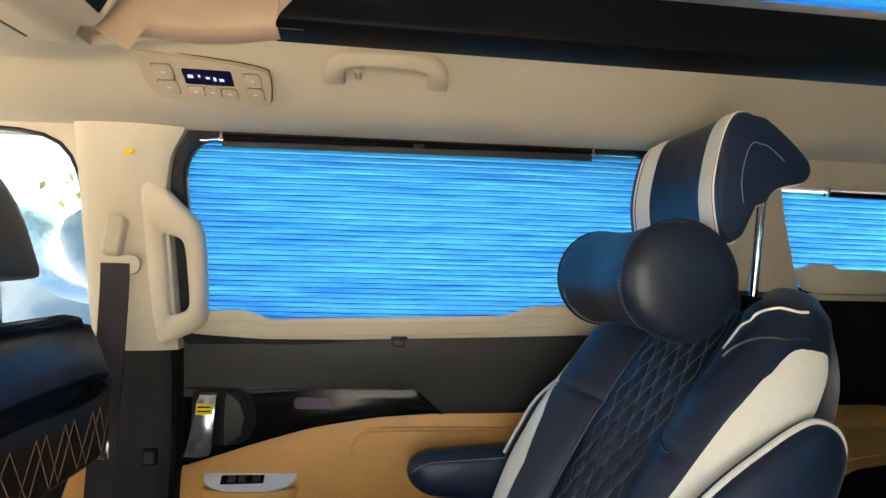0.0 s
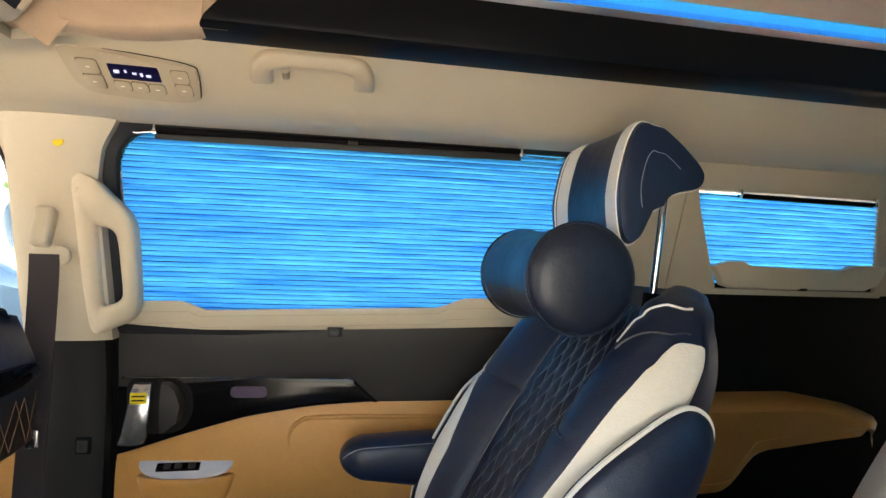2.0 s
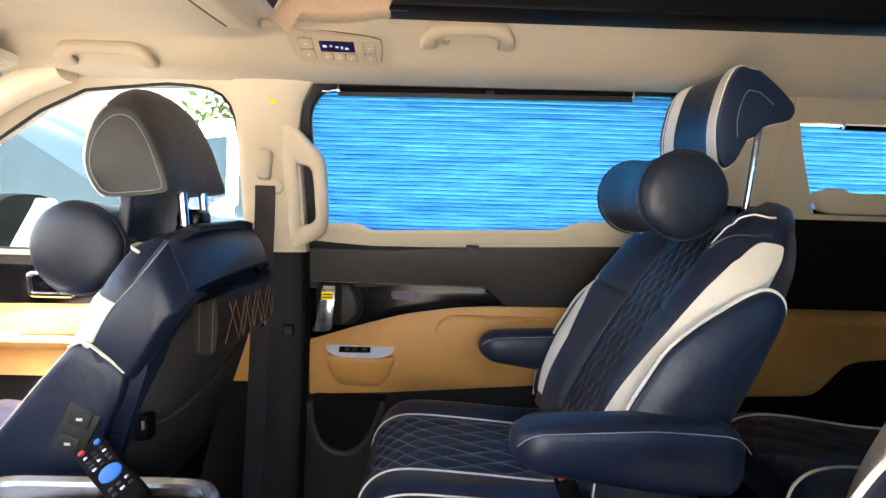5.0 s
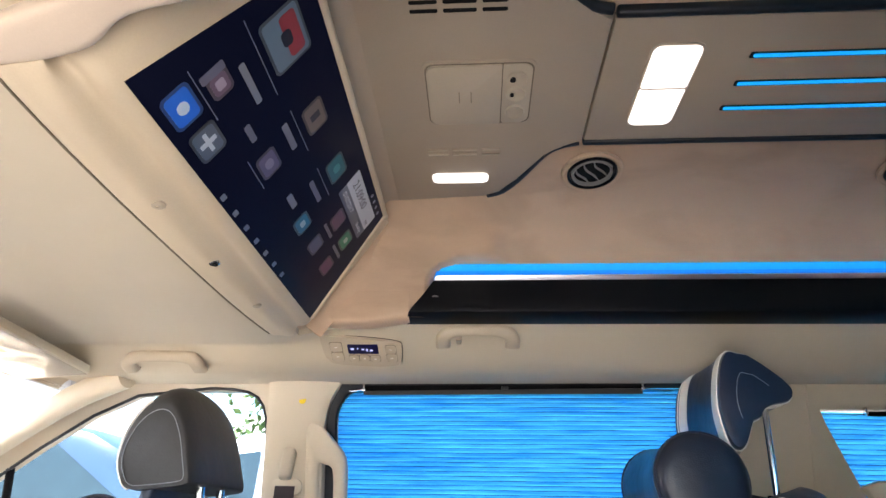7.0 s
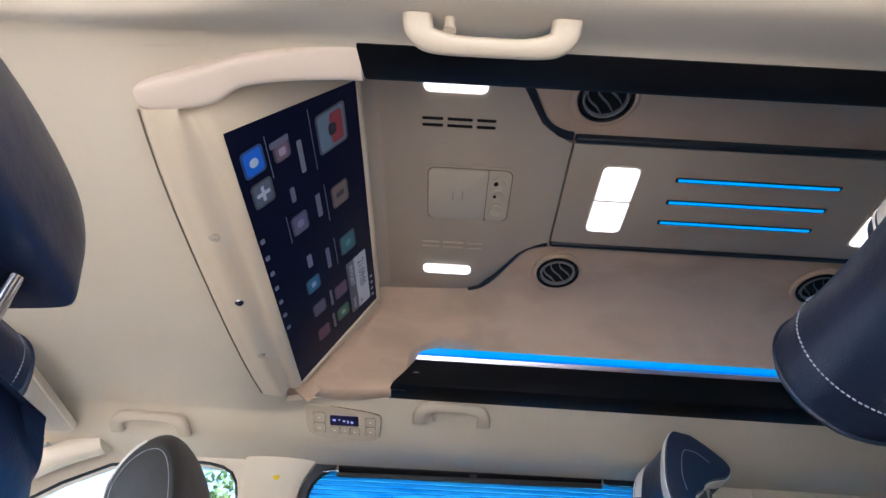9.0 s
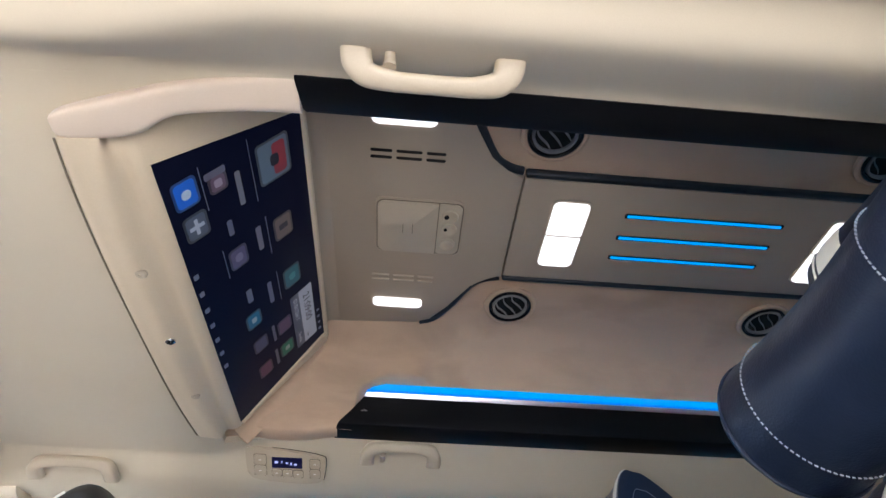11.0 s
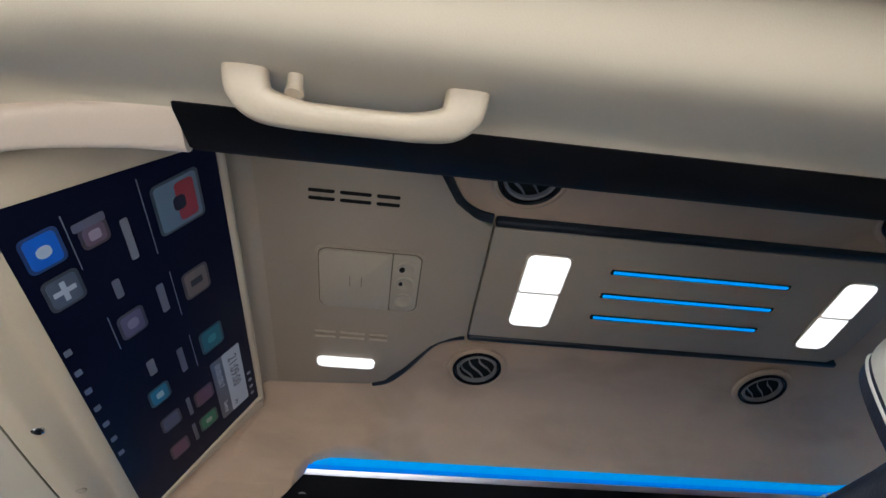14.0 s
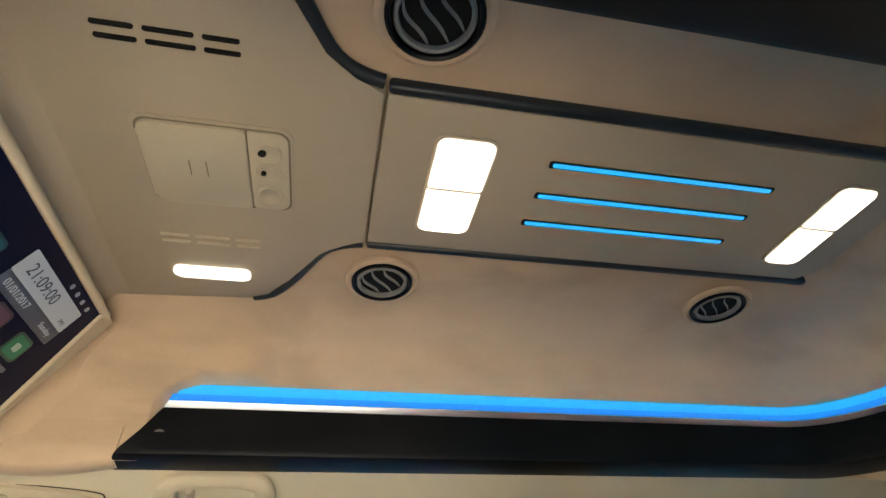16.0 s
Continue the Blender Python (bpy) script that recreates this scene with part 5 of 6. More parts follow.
def head_rest(parent, prof, width, mat, stripes=True, bow=0.016, label="navy leather headrest with cream stripes"):
    """A headrest from its side outline of (x, z) pairs."""
    ring0 = spline([(a, 0, b) for a, b in prof], 5, True)
    mid = sum(ring0, Vector()) / len(ring0)

    def cut(v, grow=1.0):
        q = (1 - abs(v) ** 6 * 0.10 - (0.12 if abs(v) > 0.985 else 0)) * grow
        return [Vector((mid.x + (p.x - mid.x) * q - bow * abs(v) ** 2 * (1 if p.x < mid.x else 0.2), v * width / 2, mid.z + (p.z - mid.z) * q)) for p in ring0]
    vs = [-1, -0.985, -0.94, -0.86] + [-0.75 + 1.5 * k / 14 for k in range(15)] + [0.86, 0.94, 0.985, 1]
    hd_ = part("headrest", loft([cut(v) for v in vs]), mat, parent, label)
    if stripes:
        for sd in (1, -1):
            c = sum(cut(sd), Vector()) / len(ring0)
            part("side_stitching", tube([c + (p - c) * 0.62 + Vector((0.004, sd * 0.0006, 0)) for p in cut(sd)[:30]], 0.0006, 5), THREAD, hd_)
            part("stripe", loft([cut(sd * (0.54 + 0.30 * k / 6), 1.014 if 0 < k < 6 else 1.002) for k in range(7)]), CREAM, hd_, "cream leather stripe")
            part("piping", tube(cut(sd * 0.88, 1.004), 0.0016, 6, True), PIPING, hd_)
    return hd_, mid


def armrest(parent, x0, x1, y, z, w, h):
    rings = []
    n = 22
    for k in range(n + 1):
        u = (1 - math.cos(math.pi * k / n)) / 2
        x = x0 + (x1 - x0) * u
        q = min(1.0, (1 - (1 - min(u / 0.16, 1)) ** 2.2) ** 0.5 + 0.02, (1 - (1 - min((1 - u) / 0.14, 1)) ** 2.2) ** 0.5 + 0.02)
        hh = h * (0.62 + 0.38 * min(1, u * 1.7)) * q
        zc = z - h * 0.30 - 0.03 * (u - 0.3) * 0.6
        ring = []
        for j in range(20):
            a = 2 * math.pi * j / 20
            ca, sa = math.cos(a), math.sin(a)
            ring.append((x, y + w / 2 * q * abs(ca) ** 0.6 * (1 if ca > 0 else -1), zc + hh / 2 * abs(sa) ** 0.55 * (1 if sa > 0 else -1)))
        rings.append(ring)
    a = part("armrest", loft(rings), NAVY, parent, "padded navy leather armrest")
    for sd in (1, -1):
        line = [Vector((r[4].x if hasattr(r[4], "x") else r[4][0], y + sd * w * 0.44, r[4][2] - 0.010)) for r in rings[2:-2]]
        part("seam", tube(line, 0.0008, 5), THREAD, a)
    return a


ARC_S = [(0, 0.800), (0.25, 0.862), (0.45, 0.895), (0.7, 0.930), (1, 0.952)]
ARC_V = [(0, 0.715), (0.25, 0.735), (0.45, 0.790), (0.7, 0.925), (1, 1.12)]


def captain_seat():
    """A large second-row seat; its own origin is on the floor below the seat."""
    seat = thing("captain_seat", "navy leather captain seat with cream wings and diamond quilting", "car seat", (0.30, 0.450, 0), "second-row seats")
    X = -0.30
    P, B, T, U, F, half = backrest(seat, (0.255 + X, 0.465), (0.558 + X, 0.952), 0.455, 0.118, NAVY, 0.057, 1.18)
    part("quilted_panel", quilt(P, 0.03, 0.93, -0.35, 0.35, 0.060, 0.07, 0.0075, 1, 140, 80), NAVYDK, seat, "diamond-quilted dark navy panel")
    zig = []
    for k in range(10):
        v = -0.35 + 0.07 * k
        zig.append([(0.03 + 0.90 * q / 120, v + 0.035 - (-1) ** k * (0.55 * 0.035 * 2 / math.pi * math.asin(math.cos(math.pi * q * 0.90 / 120 / 0.060)) + 0.42 * 0.035 * math.cos(math.pi * q * 0.90 / 120 / 0.060))) for q in range(121)])
    part("stitching", stitches(P, zig, r=0.00075), THREAD, seat, "pale thread stitching")
    for sd in (1, -1):
        lo = lambda s, sd=sd: sd * soft(([(0.05, 0.90), (0.3, 0.925), (0.5, 0.955), (0.68, 0.975)] if sd < 0 else [(0.05, 0.70), (0.3, 0.67), (0.45, 0.74), (0.60, 0.87)]) + [(0.70, 0.98), (0.77, 0.99), (0.82, 1.03), (0.85, 1.10), (0.868, 1.25), (0.876, 1.50), (0.879, 1.60)], s, 0.008)
        hi = lambda s, sd=sd: sd * soft([(0.05, 1.30), (0.3, 1.45), (0.5, 1.60), (0.77, 1.74), (0.84, 1.72), (0.868, 1.68), (0.880, 1.62)], s, 0.008)
        part("cream_wing", patch(P, 0.05, 0.879, lo, hi, 0.004, 90, 12), CREAM, seat, "cream leather wing")
        part("piping", tube(on_line(P, [(curve(ARC_S, k / 24), sd * curve(ARC_V, k / 24)) for k in range(25)], 0.0005), 0.0019, 8), PIPING, seat)
        part("seam", tube(on_line(P, [(0.10 + 0.80 * k / 30, sd * 0.45) for k in range(31)], 0.0015), 0.0025, 6), NAVYDK, seat)
        part("bolster_seam", tube(on_line(P, [(0.58 - 0.03 * k / 10, sd * (0.42 + 0.42 * k / 10)) for k in range(11)], 0.001), 0.002, 6), NAVYDK, seat)
        part("shoulder_seam", tube(on_line(P, [(0.78 + 0.11 * math.sin(math.pi / 2 * k / 14), sd * (0.78 + 0.5 * (k / 14) ** 1.5)) for k in range(15)], 0.0005), 0.0022, 6), NAVYDK, seat)
        # side shell
        prof = [(0.242, 0.470), (0.252, 0.550), (0.283, 0.620), (0.312, 0.673), (0.343, 0.722), (0.382, 0.758), (0.428, 0.790), (0.464, 0.812), (0.490, 0.821), (0.512, 0.813), (0.522, 0.794), (0.519, 0.770), (0.488, 0.695), (0.448, 0.612), (0.415, 0.530), (0.380, 0.440), (0.300, 0.420)]
        out = [(p.x + X, p.z) for p in spline([(a, 0, b) for a, b in prof], 4, True)]
        cx, cz = sum(a for a, b in out) / len(out), sum(b for a, b in out) / len(out)
        dome = [(0.3, 0.247), (1.0, 0.247), (1.0, 0.255), (0.99, 0.262), (0.965, 0.266), (0.88, 0.270), (0.72, 0.276), (0.5, 0.281), (0.28, 0.284), (0.05, 0.285)]
        part("side_shell", loft([[(cx + (a - cx) * q, sd * h, cz + (b - cz) * q) for a, b in out] for q, h in dome]), NAVY, seat, "navy leather side shell")
        edge = spline([(a + X - 0.001, sd * 0.2585, b + 0.001) for a, b in prof[0:12]], 6)
        part("piping", tube(edge, 0.0034, 6), PIPING, seat)
        armrest(seat, 0.100 + X, 0.455 + X, sd * 0.285, 0.615, 0.085, 0.112)
        part("arm_pivot", tube([(0.415 + X, sd * 0.225, 0.565), (0.415 + X, sd * 0.250, 0.565)], 0.035, 18), BLACK, seat)
    # seat cushion
    prof = [(0.32, 0.440), (0.20, 0.440), (0.08, 0.450), (-0.03, 0.458), (-0.085, 0.456), (-0.120, 0.440), (-0.142, 0.410), (-0.148, 0.370), (-0.140, 0.330), (-0.110, 0.305), (0.0, 0.295), (0.32, 0.29)]

    fine = [(p.x, p.z) for p in spline([(a, 0, b) for a, b in prof[:9]], 6)]

    def C(s, v):
        k = s * 48
        i = min(int(k), 47)
        f = k - i
        a, b = fine[i], fine[i + 1]
        z = a[1] + (b[1] - a[1]) * f
        x = a[0] + (b[0] - a[0]) * f
        lift = 0.020 * max(0.0, 1 - abs(abs(v) - 0.78) / 0.3) * max(0.0, 1 - s * 0.9)
        rnd = 0.03 * max(0.0, abs(v) - 0.85) / 0.15
        return Vector((x + X + 0.02 * abs(v) ** 3 * min(1, s * 1.2), v * 0.245, z + lift - rnd))
    rings = []
    for j in range(27):
        v = -1 + 2 * j / 26
        top = [C(k / 48, v) for k in range(49)]
        rings.append(top + [Vector((-0.10 + X, v * 0.245, 0.315)), Vector((0.32 + X, v * 0.245, 0.31))])
    part("seat_cushion", loft(rings), NAVY, seat, "navy leather seat cushion")
    part("quilted_panel", quilt(C, 0.10, 0.66, -0.49, 0.49, 0.056, 0.098, 0.007, -1, 90, 84), NAVYDK, seat, "diamond-quilted dark navy panel")
    zig = []
    for k in range(10):
        v = -0.49 + 0.098 * k
        zig.append([(0.10 + 0.56 * q / 96, v + 0.049 - (-1) ** k * 0.049 * 2 / math.pi * math.asin(math.cos(math.pi * q * 0.56 / 96 / 0.056))) for q in range(97)])
    part("stitching", stitches(C, zig, r=0.00075, sign=-1), THREAD, seat, "pale thread stitching")
    for v in (-0.53, 0.53, -0.88, 0.88):
        part("piping", tube(on_line(C, [(0.06 + 0.84 * k / 40, v) for k in range(41)], 0.002, -1), 0.0019, 8), PIPING, seat)
    part("seat_base", rbox((0.09 + X, 0, 0.20), (0.40, 0.44, 0.20), 0.02, 3), BLACK, seat, "black plastic seat base")
    for sd in (1, -1):
        part("leg", rbox((0.10 + X, sd * 0.17, 0.055), (0.44, 0.05, 0.11), 0.01), BLACK, seat)
    # headrest on chrome posts
    hp = [(0.484, 1.030), (0.478, 1.090), (0.490, 1.155), (0.506, 1.190), (0.524, 1.196), (0.556, 1.176), (0.594, 1.142), (0.608, 1.120), (0.598, 1.100), (0.566, 1.092), (0.545, 1.080), (0.528, 1.048), (0.512, 1.018), (0.495, 1.012)]
    head_rest(seat, [(a + X, b) for a, b in hp], 0.255, NAVY)
    for sd in (1, -1):
        part("headrest_post", tube([(0.550 + X, sd * 0.075, 0.915), (0.568 + X, sd * 0.075, 1.10)], 0.0055, 10), CHROME, seat, "chrome headrest post")
        part("post_collar", tube([(0.548 + X, sd * 0.075, 0.915), (0.551 + X, sd * 0.075, 0.945)], 0.013, 12), BLACK, seat)
    return seat


seat_far = captain_seat()
seat_near = copy_thing(seat_far, pose(0.32, -0.450, 0))
for ob in seat_near.children:
    if ob.name.startswith("headrest") and not ob.name.startswith("headrest_post"):
        ob.location.z -= 0.025
seat_near["label"] = "navy leather captain seat with cream wings beside the open door"
for y, nm in ((0.430, 0.407), (-0.427, 0.428)):
    pw = thing("neck_pillow", "dark navy leather neck bolster strapped to the headrest", "pillow", (nm, y, 0.965), "neck bolsters")
    pillow(pw, (0, 0, 0), 0.285 if y > 0 else 0.33, 0.0765 if y > 0 else 0.074, 0.13 if y > 0 else 0.22)
bk = thing("belt_buckle", "black belt buckle with a red button beside the seat", "belt buckle")
part("stalk", tube([(0.26, 0.235, 0.36), (0.225, 0.225, 0.44), (0.215, 0.220, 0.475)], 0.012, 8, False, 0.6), BLACK, bk)
part("body", rbox((0.208, 0.218, 0.482), (0.034, 0.026, 0.05), 0.006, 3, Matrix.Rotation(radians(-20), 4, "Y")), BLACK, bk)
part("button", rbox((0.200, 0.218, 0.507), (0.022, 0.018, 0.008), 0.002, 2, Matrix.Rotation(radians(-20), 4, "Y")), RED, bk, "red release button")


def front_seat():
    """A front seat seen from behind; its own origin is on the floor."""
    seat = thing("front_seat", "navy leather front seat with a dark pocketed back", "car seat", (-0.60, 0.430, 0), "front seats")
    X = 0.60
    P, B, T, U, F, half = backrest(seat, (-0.625 + X, 0.42), (-0.458 + X, 0.885), 0.48, 0.095, NAVY, 0.032)
    for sd in (1, -1):
        lo = lambda s, sd=sd: sd * curve([(0.60, 0.75), (0.8, 0.80)], s)
        hi = lambda s, sd=sd: sd * curve([(0.60, 1.25), (0.79, 1.50)], s)
        part("cream_wing", patch(P, 0.60, 0.775, lo, hi, 0.004, 24, 8), CREAM, seat, "cream leather wing")
        for s0 in (0.625, 0.925):
            part("piping", tube(on_line(P, [(s0, sd * (0.55 + 0.75 * k / 12)) for k in range(13)], 0.003), 0.0028, 6), PIPING, seat)
        prof = [(-0.760, 0.36), (-0.745, 0.47), (-0.700, 0.545), (-0.667, 0.581), (-0.612, 0.648), (-0.562, 0.706), (-0.535, 0.717), (-0.502, 0.694), (-0.479, 0.670), (-0.487, 0.630), (-0.505, 0.590), (-0.530, 0.500), (-0.550, 0.400), (-0.640, 0.330)]
        out = [(p.x + X, p.z) for p in spline([(a, 0, b) for a, b in prof], 4, True)]
        cx, cz = sum(a for a, b in out) / len(out), sum(b for a, b in out) / len(out)
        dome = [(0.3, 0.19), (0.97, 0.19), (1.0, 0.225), (1.0, 0.241), (0.985, 0.2475), (0.95, 0.251), (0.85, 0.2535), (0.6, 0.256), (0.3, 0.257), (0.05, 0.257)]
        part("side_pad", loft([[(cx + (a - cx) * q, sd * h, cz + (b - cz) * q) for a, b in out] for q, h in dome]), NAVY, seat, "navy side pad")
        part("piping", tube(spline([(a + X, sd * h, b + 0.003) for (a, b), h in zip(prof[5:9], (0.248, 0.2545, 0.2545, 0.249))], 6), 0.0026, 6), PIPING, seat)
        # side of the upper bolster, from the stitched front seam round to the back cover
        fore = spline([(-0.527, 0.712, 0.250), (-0.499, 0.764, 0.252), (-0.468, 0.803, 0.248), (-0.444, 0.838, 0.236), (-0.432, 0.868, 0.206)], 6)
        aft = spline([(-0.478, 0.668, 0.250), (-0.452, 0.710, 0.252), (-0.427, 0.748, 0.248), (-0.409, 0.774, 0.234), (-0.400, 0.792, 0.202)], 6)
        rows_ = []
        for p, q in zip(fore, aft):
            mid_ = (p + q) / 2
            across = [p + Vector((-0.022, 0.004, -0.030)), p + Vector((-0.007, 0.001, -0.006)), p, p.lerp(q, 0.25) + Vector((0, 0, 0.003)), mid_ + Vector((0, 0, 0.004)), p.lerp(q, 0.75) + Vector((0, 0, 0.003)), q, q + Vector((0.007, -0.003, -0.007)), q + Vector((0.010, -0.008, -0.030))]
            rows_.append([Vector((a.x + X, sd * a.z, a.y)) for a in across])
        low = [Vector((a.x - 0.006, a.y - sd * 0.014, a.z - 0.010)) for a in rows_[0]]
        high = [Vector((a.x - 0.010, a.y - sd * 0.03, a.z - 0.012)) for a in rows_[-1]]
        rows_ = [low] + rows_ + [high]
        part("side_bolster", sheet(lambda i, j: rows_[round(i * (len(rows_) - 1))][round(j * 8)], len(rows_) - 1, 8, Vector((0, -sd * 0.006, 0))), NAVY, seat, "navy leather side bolster")
        part("seam_stitching", tube([Vector((a.x + X, sd * (a.z + 0.0006), a.y)) for a in fore[1:]], 0.0009, 5), THREAD, seat, "pale stitching along the bolster")
        part("piping", tube(spline([(a + X - 0.001, sd * 0.246, b + 0.001) for a, b in prof[2:6]], 6), 0.0012, 6), PIPING, seat)
    def shoulder(i, j):
        arch = math.sin(math.pi * i) ** 0.7
        a, b = Vector((-0.432 - 0.010 * arch, 0.868 + 0.016 * arch)), Vector((-0.400 + 0.024 * arch, 0.790 + 0.018 * arch))
        c = a.lerp(b, j) + Vector((0.018 * arch, 0.004 + 0.010 * arch)) * math.sin(math.pi * j)
        return Vector((c.x + X, -0.206 + 0.412 * i, c.y))
    part("upper_back", sheet(shoulder, 24, 10, Vector((-0.012, 0, -0.008))), NAVY, seat, "navy leather behind the shoulders")
    # back cover and pocket
    bc = []
    for k in range(17):
        s = 0.06 + 0.76 * k / 16
        w = half(s) * 1.05 * max(0.06, 1 - max(0.0, (s - 0.30) / 0.53) ** 2.2) ** 0.5
        base = B + (T - B) * s
        row = [base - F * (0.0975 * soft([(0.0, 0.85), (0.3, 1.0), (0.6, 0.97), (0.85, 0.74)], s, 0.03) + 0.034 * (1 - abs(v) ** 2.6) - 0.062 * (abs(v) * w / half(s) / 1.05) ** 5) + Vector((0, v * w, 0)) for v in [-1 + 2 * j / 14 for j in range(15)]]
        bc.append(row)
    part("back_cover", sheet(lambda u, v: bc[round(u * 16)][round(v * 14)], 16, 14, F * 0.02), BACKCOVER, seat, "charcoal back cover")
    part("lower_back", rbox((-0.560 + X, 0, 0.34), (0.05, 0.40, 0.26), 0.02, 3, Matrix.Rotation(radians(14), 4, "Y")), BLACK, seat)
    part("cover_piping", tube([Vector(r[0]) - F * 0.004 for r in bc], 0.0011, 6), CHAR, seat)
    pouch = []
    for k in range(25):
        u = k / 24
        y = -0.150 + 0.315 * u
        out = -0.380 + 0.014 * math.sin(math.pi * u) ** 0.6 + 0.003 * math.sin(9 * u)
        top = 0.771 + 0.005 * math.sin(7 * u) + 0.006 * u
        pouch.append([(a + X, y, b) for a, b in ((-0.418, 0.676), (out - 0.012, 0.674), (out - 0.003, 0.682), (out + 0.002, 0.72), (out, top - 0.006), (out - 0.004, top), (out - 0.009, top - 0.003), (-0.412, top - 0.010), (-0.420, top))])
    pocket = part("back_pocket", loft(pouch), POUCH, seat, "quilted brown-black back pocket")
    for q in range(2):
        pts = []
        for k in range(9):
            u = 0.05 + 0.90 * (k + 0.35 * q) / 8.4
            v = 0.10 + 0.78 * ((k + q) % 2)
            out = -0.380 + 0.014 * math.sin(math.pi * u) ** 0.6 + 0.003 * math.sin(9 * u)
            pts.append((out + 0.0030 + X, -0.150 + 0.315 * u, 0.681 + 0.088 * v))
        part("stitching", tube(pts, 0.0008, 4), TANTHREAD, pocket, "tan zigzag stitching")
    for a in (-0.410, -0.388):
        part("edge_stitching", tube([(a + X, -0.1508, 0.680), (a + X + 0.003, -0.1508, 0.764)], 0.0007, 4), TANTHREAD, pocket)

    def on_cover(s_, v):
        a, b = (s_ - 0.06) / 0.76 * 16, (v + 1) / 2 * 14
        i_, j_ = min(int(a), 15), min(int(b), 13)
        fa, fb = a - i_, b - j_
        return (bc[i_][j_] * (1 - fb) + bc[i_][j_ + 1] * fb) * (1 - fa) + (bc[i_ + 1][j_] * (1 - fb) + bc[i_ + 1][j_ + 1] * fb) * fa
    part("pocket_hem", tube([on_cover(0.36 + 0.20 * (v + 0.97), v) - F * 0.003 for v in [-0.97 + 1.94 * k / 30 for k in range(31)]], 0.0024, 6), CHAR, seat, "stitched hem of the lower pocket")
    part("hem_stitching", tube([on_cover(0.352 + 0.20 * (v + 0.97), v) - F * 0.0035 for v in [-0.97 + 1.94 * k / 30 for k in range(31)]], 0.0008, 4), TANTHREAD, seat)
    # seat buttons on the side facing the middle
    part("switch_base", rbox((-0.549 + X, -0.2565, 0.584), (0.050, 0.004, 0.076), 0.016, 3, Matrix.Rotation(radians(26), 4, "Y")), CHAR, seat)
    for dz in (0.020, -0.018):
        part("seat_button", rbox((-0.550 + X + 0.5 * dz, -0.2590, 0.584 + dz), (0.032, 0.005, 0.026), 0.008, 3, Matrix.Rotation(radians(22), 4, "Y")), CHAR, seat)
        part("printed_mark", rbox((-0.550 + X + 0.5 * dz, -0.2616, 0.584 + dz), (0.009, 0.0008, 0.004), 0), STITCH, seat)
    part("charge_socket", rbox((-0.478 + X, -0.200, 0.572), (0.03, 0.03, 0.045), 0.006), BLACK, seat)
    part("socket_light", rbox((-0.470 + X, -0.2155, 0.578), (0.004, 0.006, 0.014), 0.001), SATIN, seat)
    # cushion and base
    rings = []
    for j in range(13):
        v = -1 + 2 * j / 12
        prof = [(-0.62, 0.42), (-0.80, 0.43), (-1.00, 0.45), (-1.08, 0.44), (-1.11, 0.39), (-1.08, 0.33), (-0.62, 0.28)]
        rings.append([(a + X, v * 0.245, b + (0.02 * max(0, abs(v) - 0.5) if k < 4 else 0) - 0.03 * max(0.0, abs(v) - 0.9) * 10 * (1 if k < 4 else 0)) for k, (a, b) in enumerate(prof)])
    part("seat_cushion", loft(rings), NAVY, seat)
    part("seat_base", rbox((-0.84 + X, 0, 0.15), (0.46, 0.42, 0.30), 0.02, 3), BLACK, seat)
    hp = [(-0.578, 0.934), (-0.600, 0.962), (-0.611, 1.000), (-0.608, 1.045), (-0.594, 1.088), (-0.570, 1.120), (-0.542, 1.130), (-0.515, 1.112), (-0.490, 1.060), (-0.472, 0.998), (-0.462, 0.956), (-0.474, 0.944), (-0.53, 0.936)]
    ring0 = spline([(a + X, 0, b) for a, b in hp], 5, True)
    mid = sum(ring0, Vector()) / len(ring0)
    rings = []
    for v in (-1, -0.99, -0.965, -0.92, -0.86, -0.78, -0.68, -0.5, -0.25, 0, 0.25, 0.5, 0.68, 0.78, 0.86, 0.92, 0.965, 0.99, 1):
        e = max(0.0, (abs(v) - 0.66) / 0.34)
        q = 1 - 0.12 * (1 - math.sqrt(max(0.0, 1 - e * e)))
        tall = q * (1 - 0.17 * abs(v) ** 2.2)
        rings.append([Vector((mid.x + (p.x - mid.x) * q - 0.010 * (1 - v * v) * (p.z - 0.934) / 0.2, v * 0.128, 0.936 + (p.z - 0.934) * tall)) for p in ring0])
    hr_ = part("headrest", loft(rings), GREYLEA, seat, "charcoal leather headrest", 60)
    for sd, end in ((-1, rings[0]), (1, rings[-1])):
        c = sum(end, Vector()) / len(end)
        part("side_seam", tube([c + (p - c) * 0.90 + Vector((0, sd * 0.0006, 0)) for p in end], 0.0008, 5, True), THREAD, hr_, "pale seam round the side panel")
        part("piping", tube([p + Vector((-0.002, sd * 0.001, 0.0)) for p in rings[3 if sd < 0 else -4][0:26]], 0.0026, 6), PIPING, hr_)
    for sd in (1, -1):
        part("headrest_post", tube([(-0.468 + X, sd * 0.045, 0.79), (-0.475 + X, sd * 0.045, 0.865), (-0.482 + X, sd * 0.045, 0.945)], 0.0085, 12), CHROME, seat, "chrome headrest post")
        part("post_collar", tube([(-0.475 + X, sd * 0.045, 0.868), (-0.476 + X, sd * 0.045, 0.885)], 0.017, 12), BLACK, seat)
    part("post_cover", rbox((-0.480 + X, 0, 0.890), (0.05, 0.06, 0.05), 0.015, 3), GLOSS, seat)
    return seat


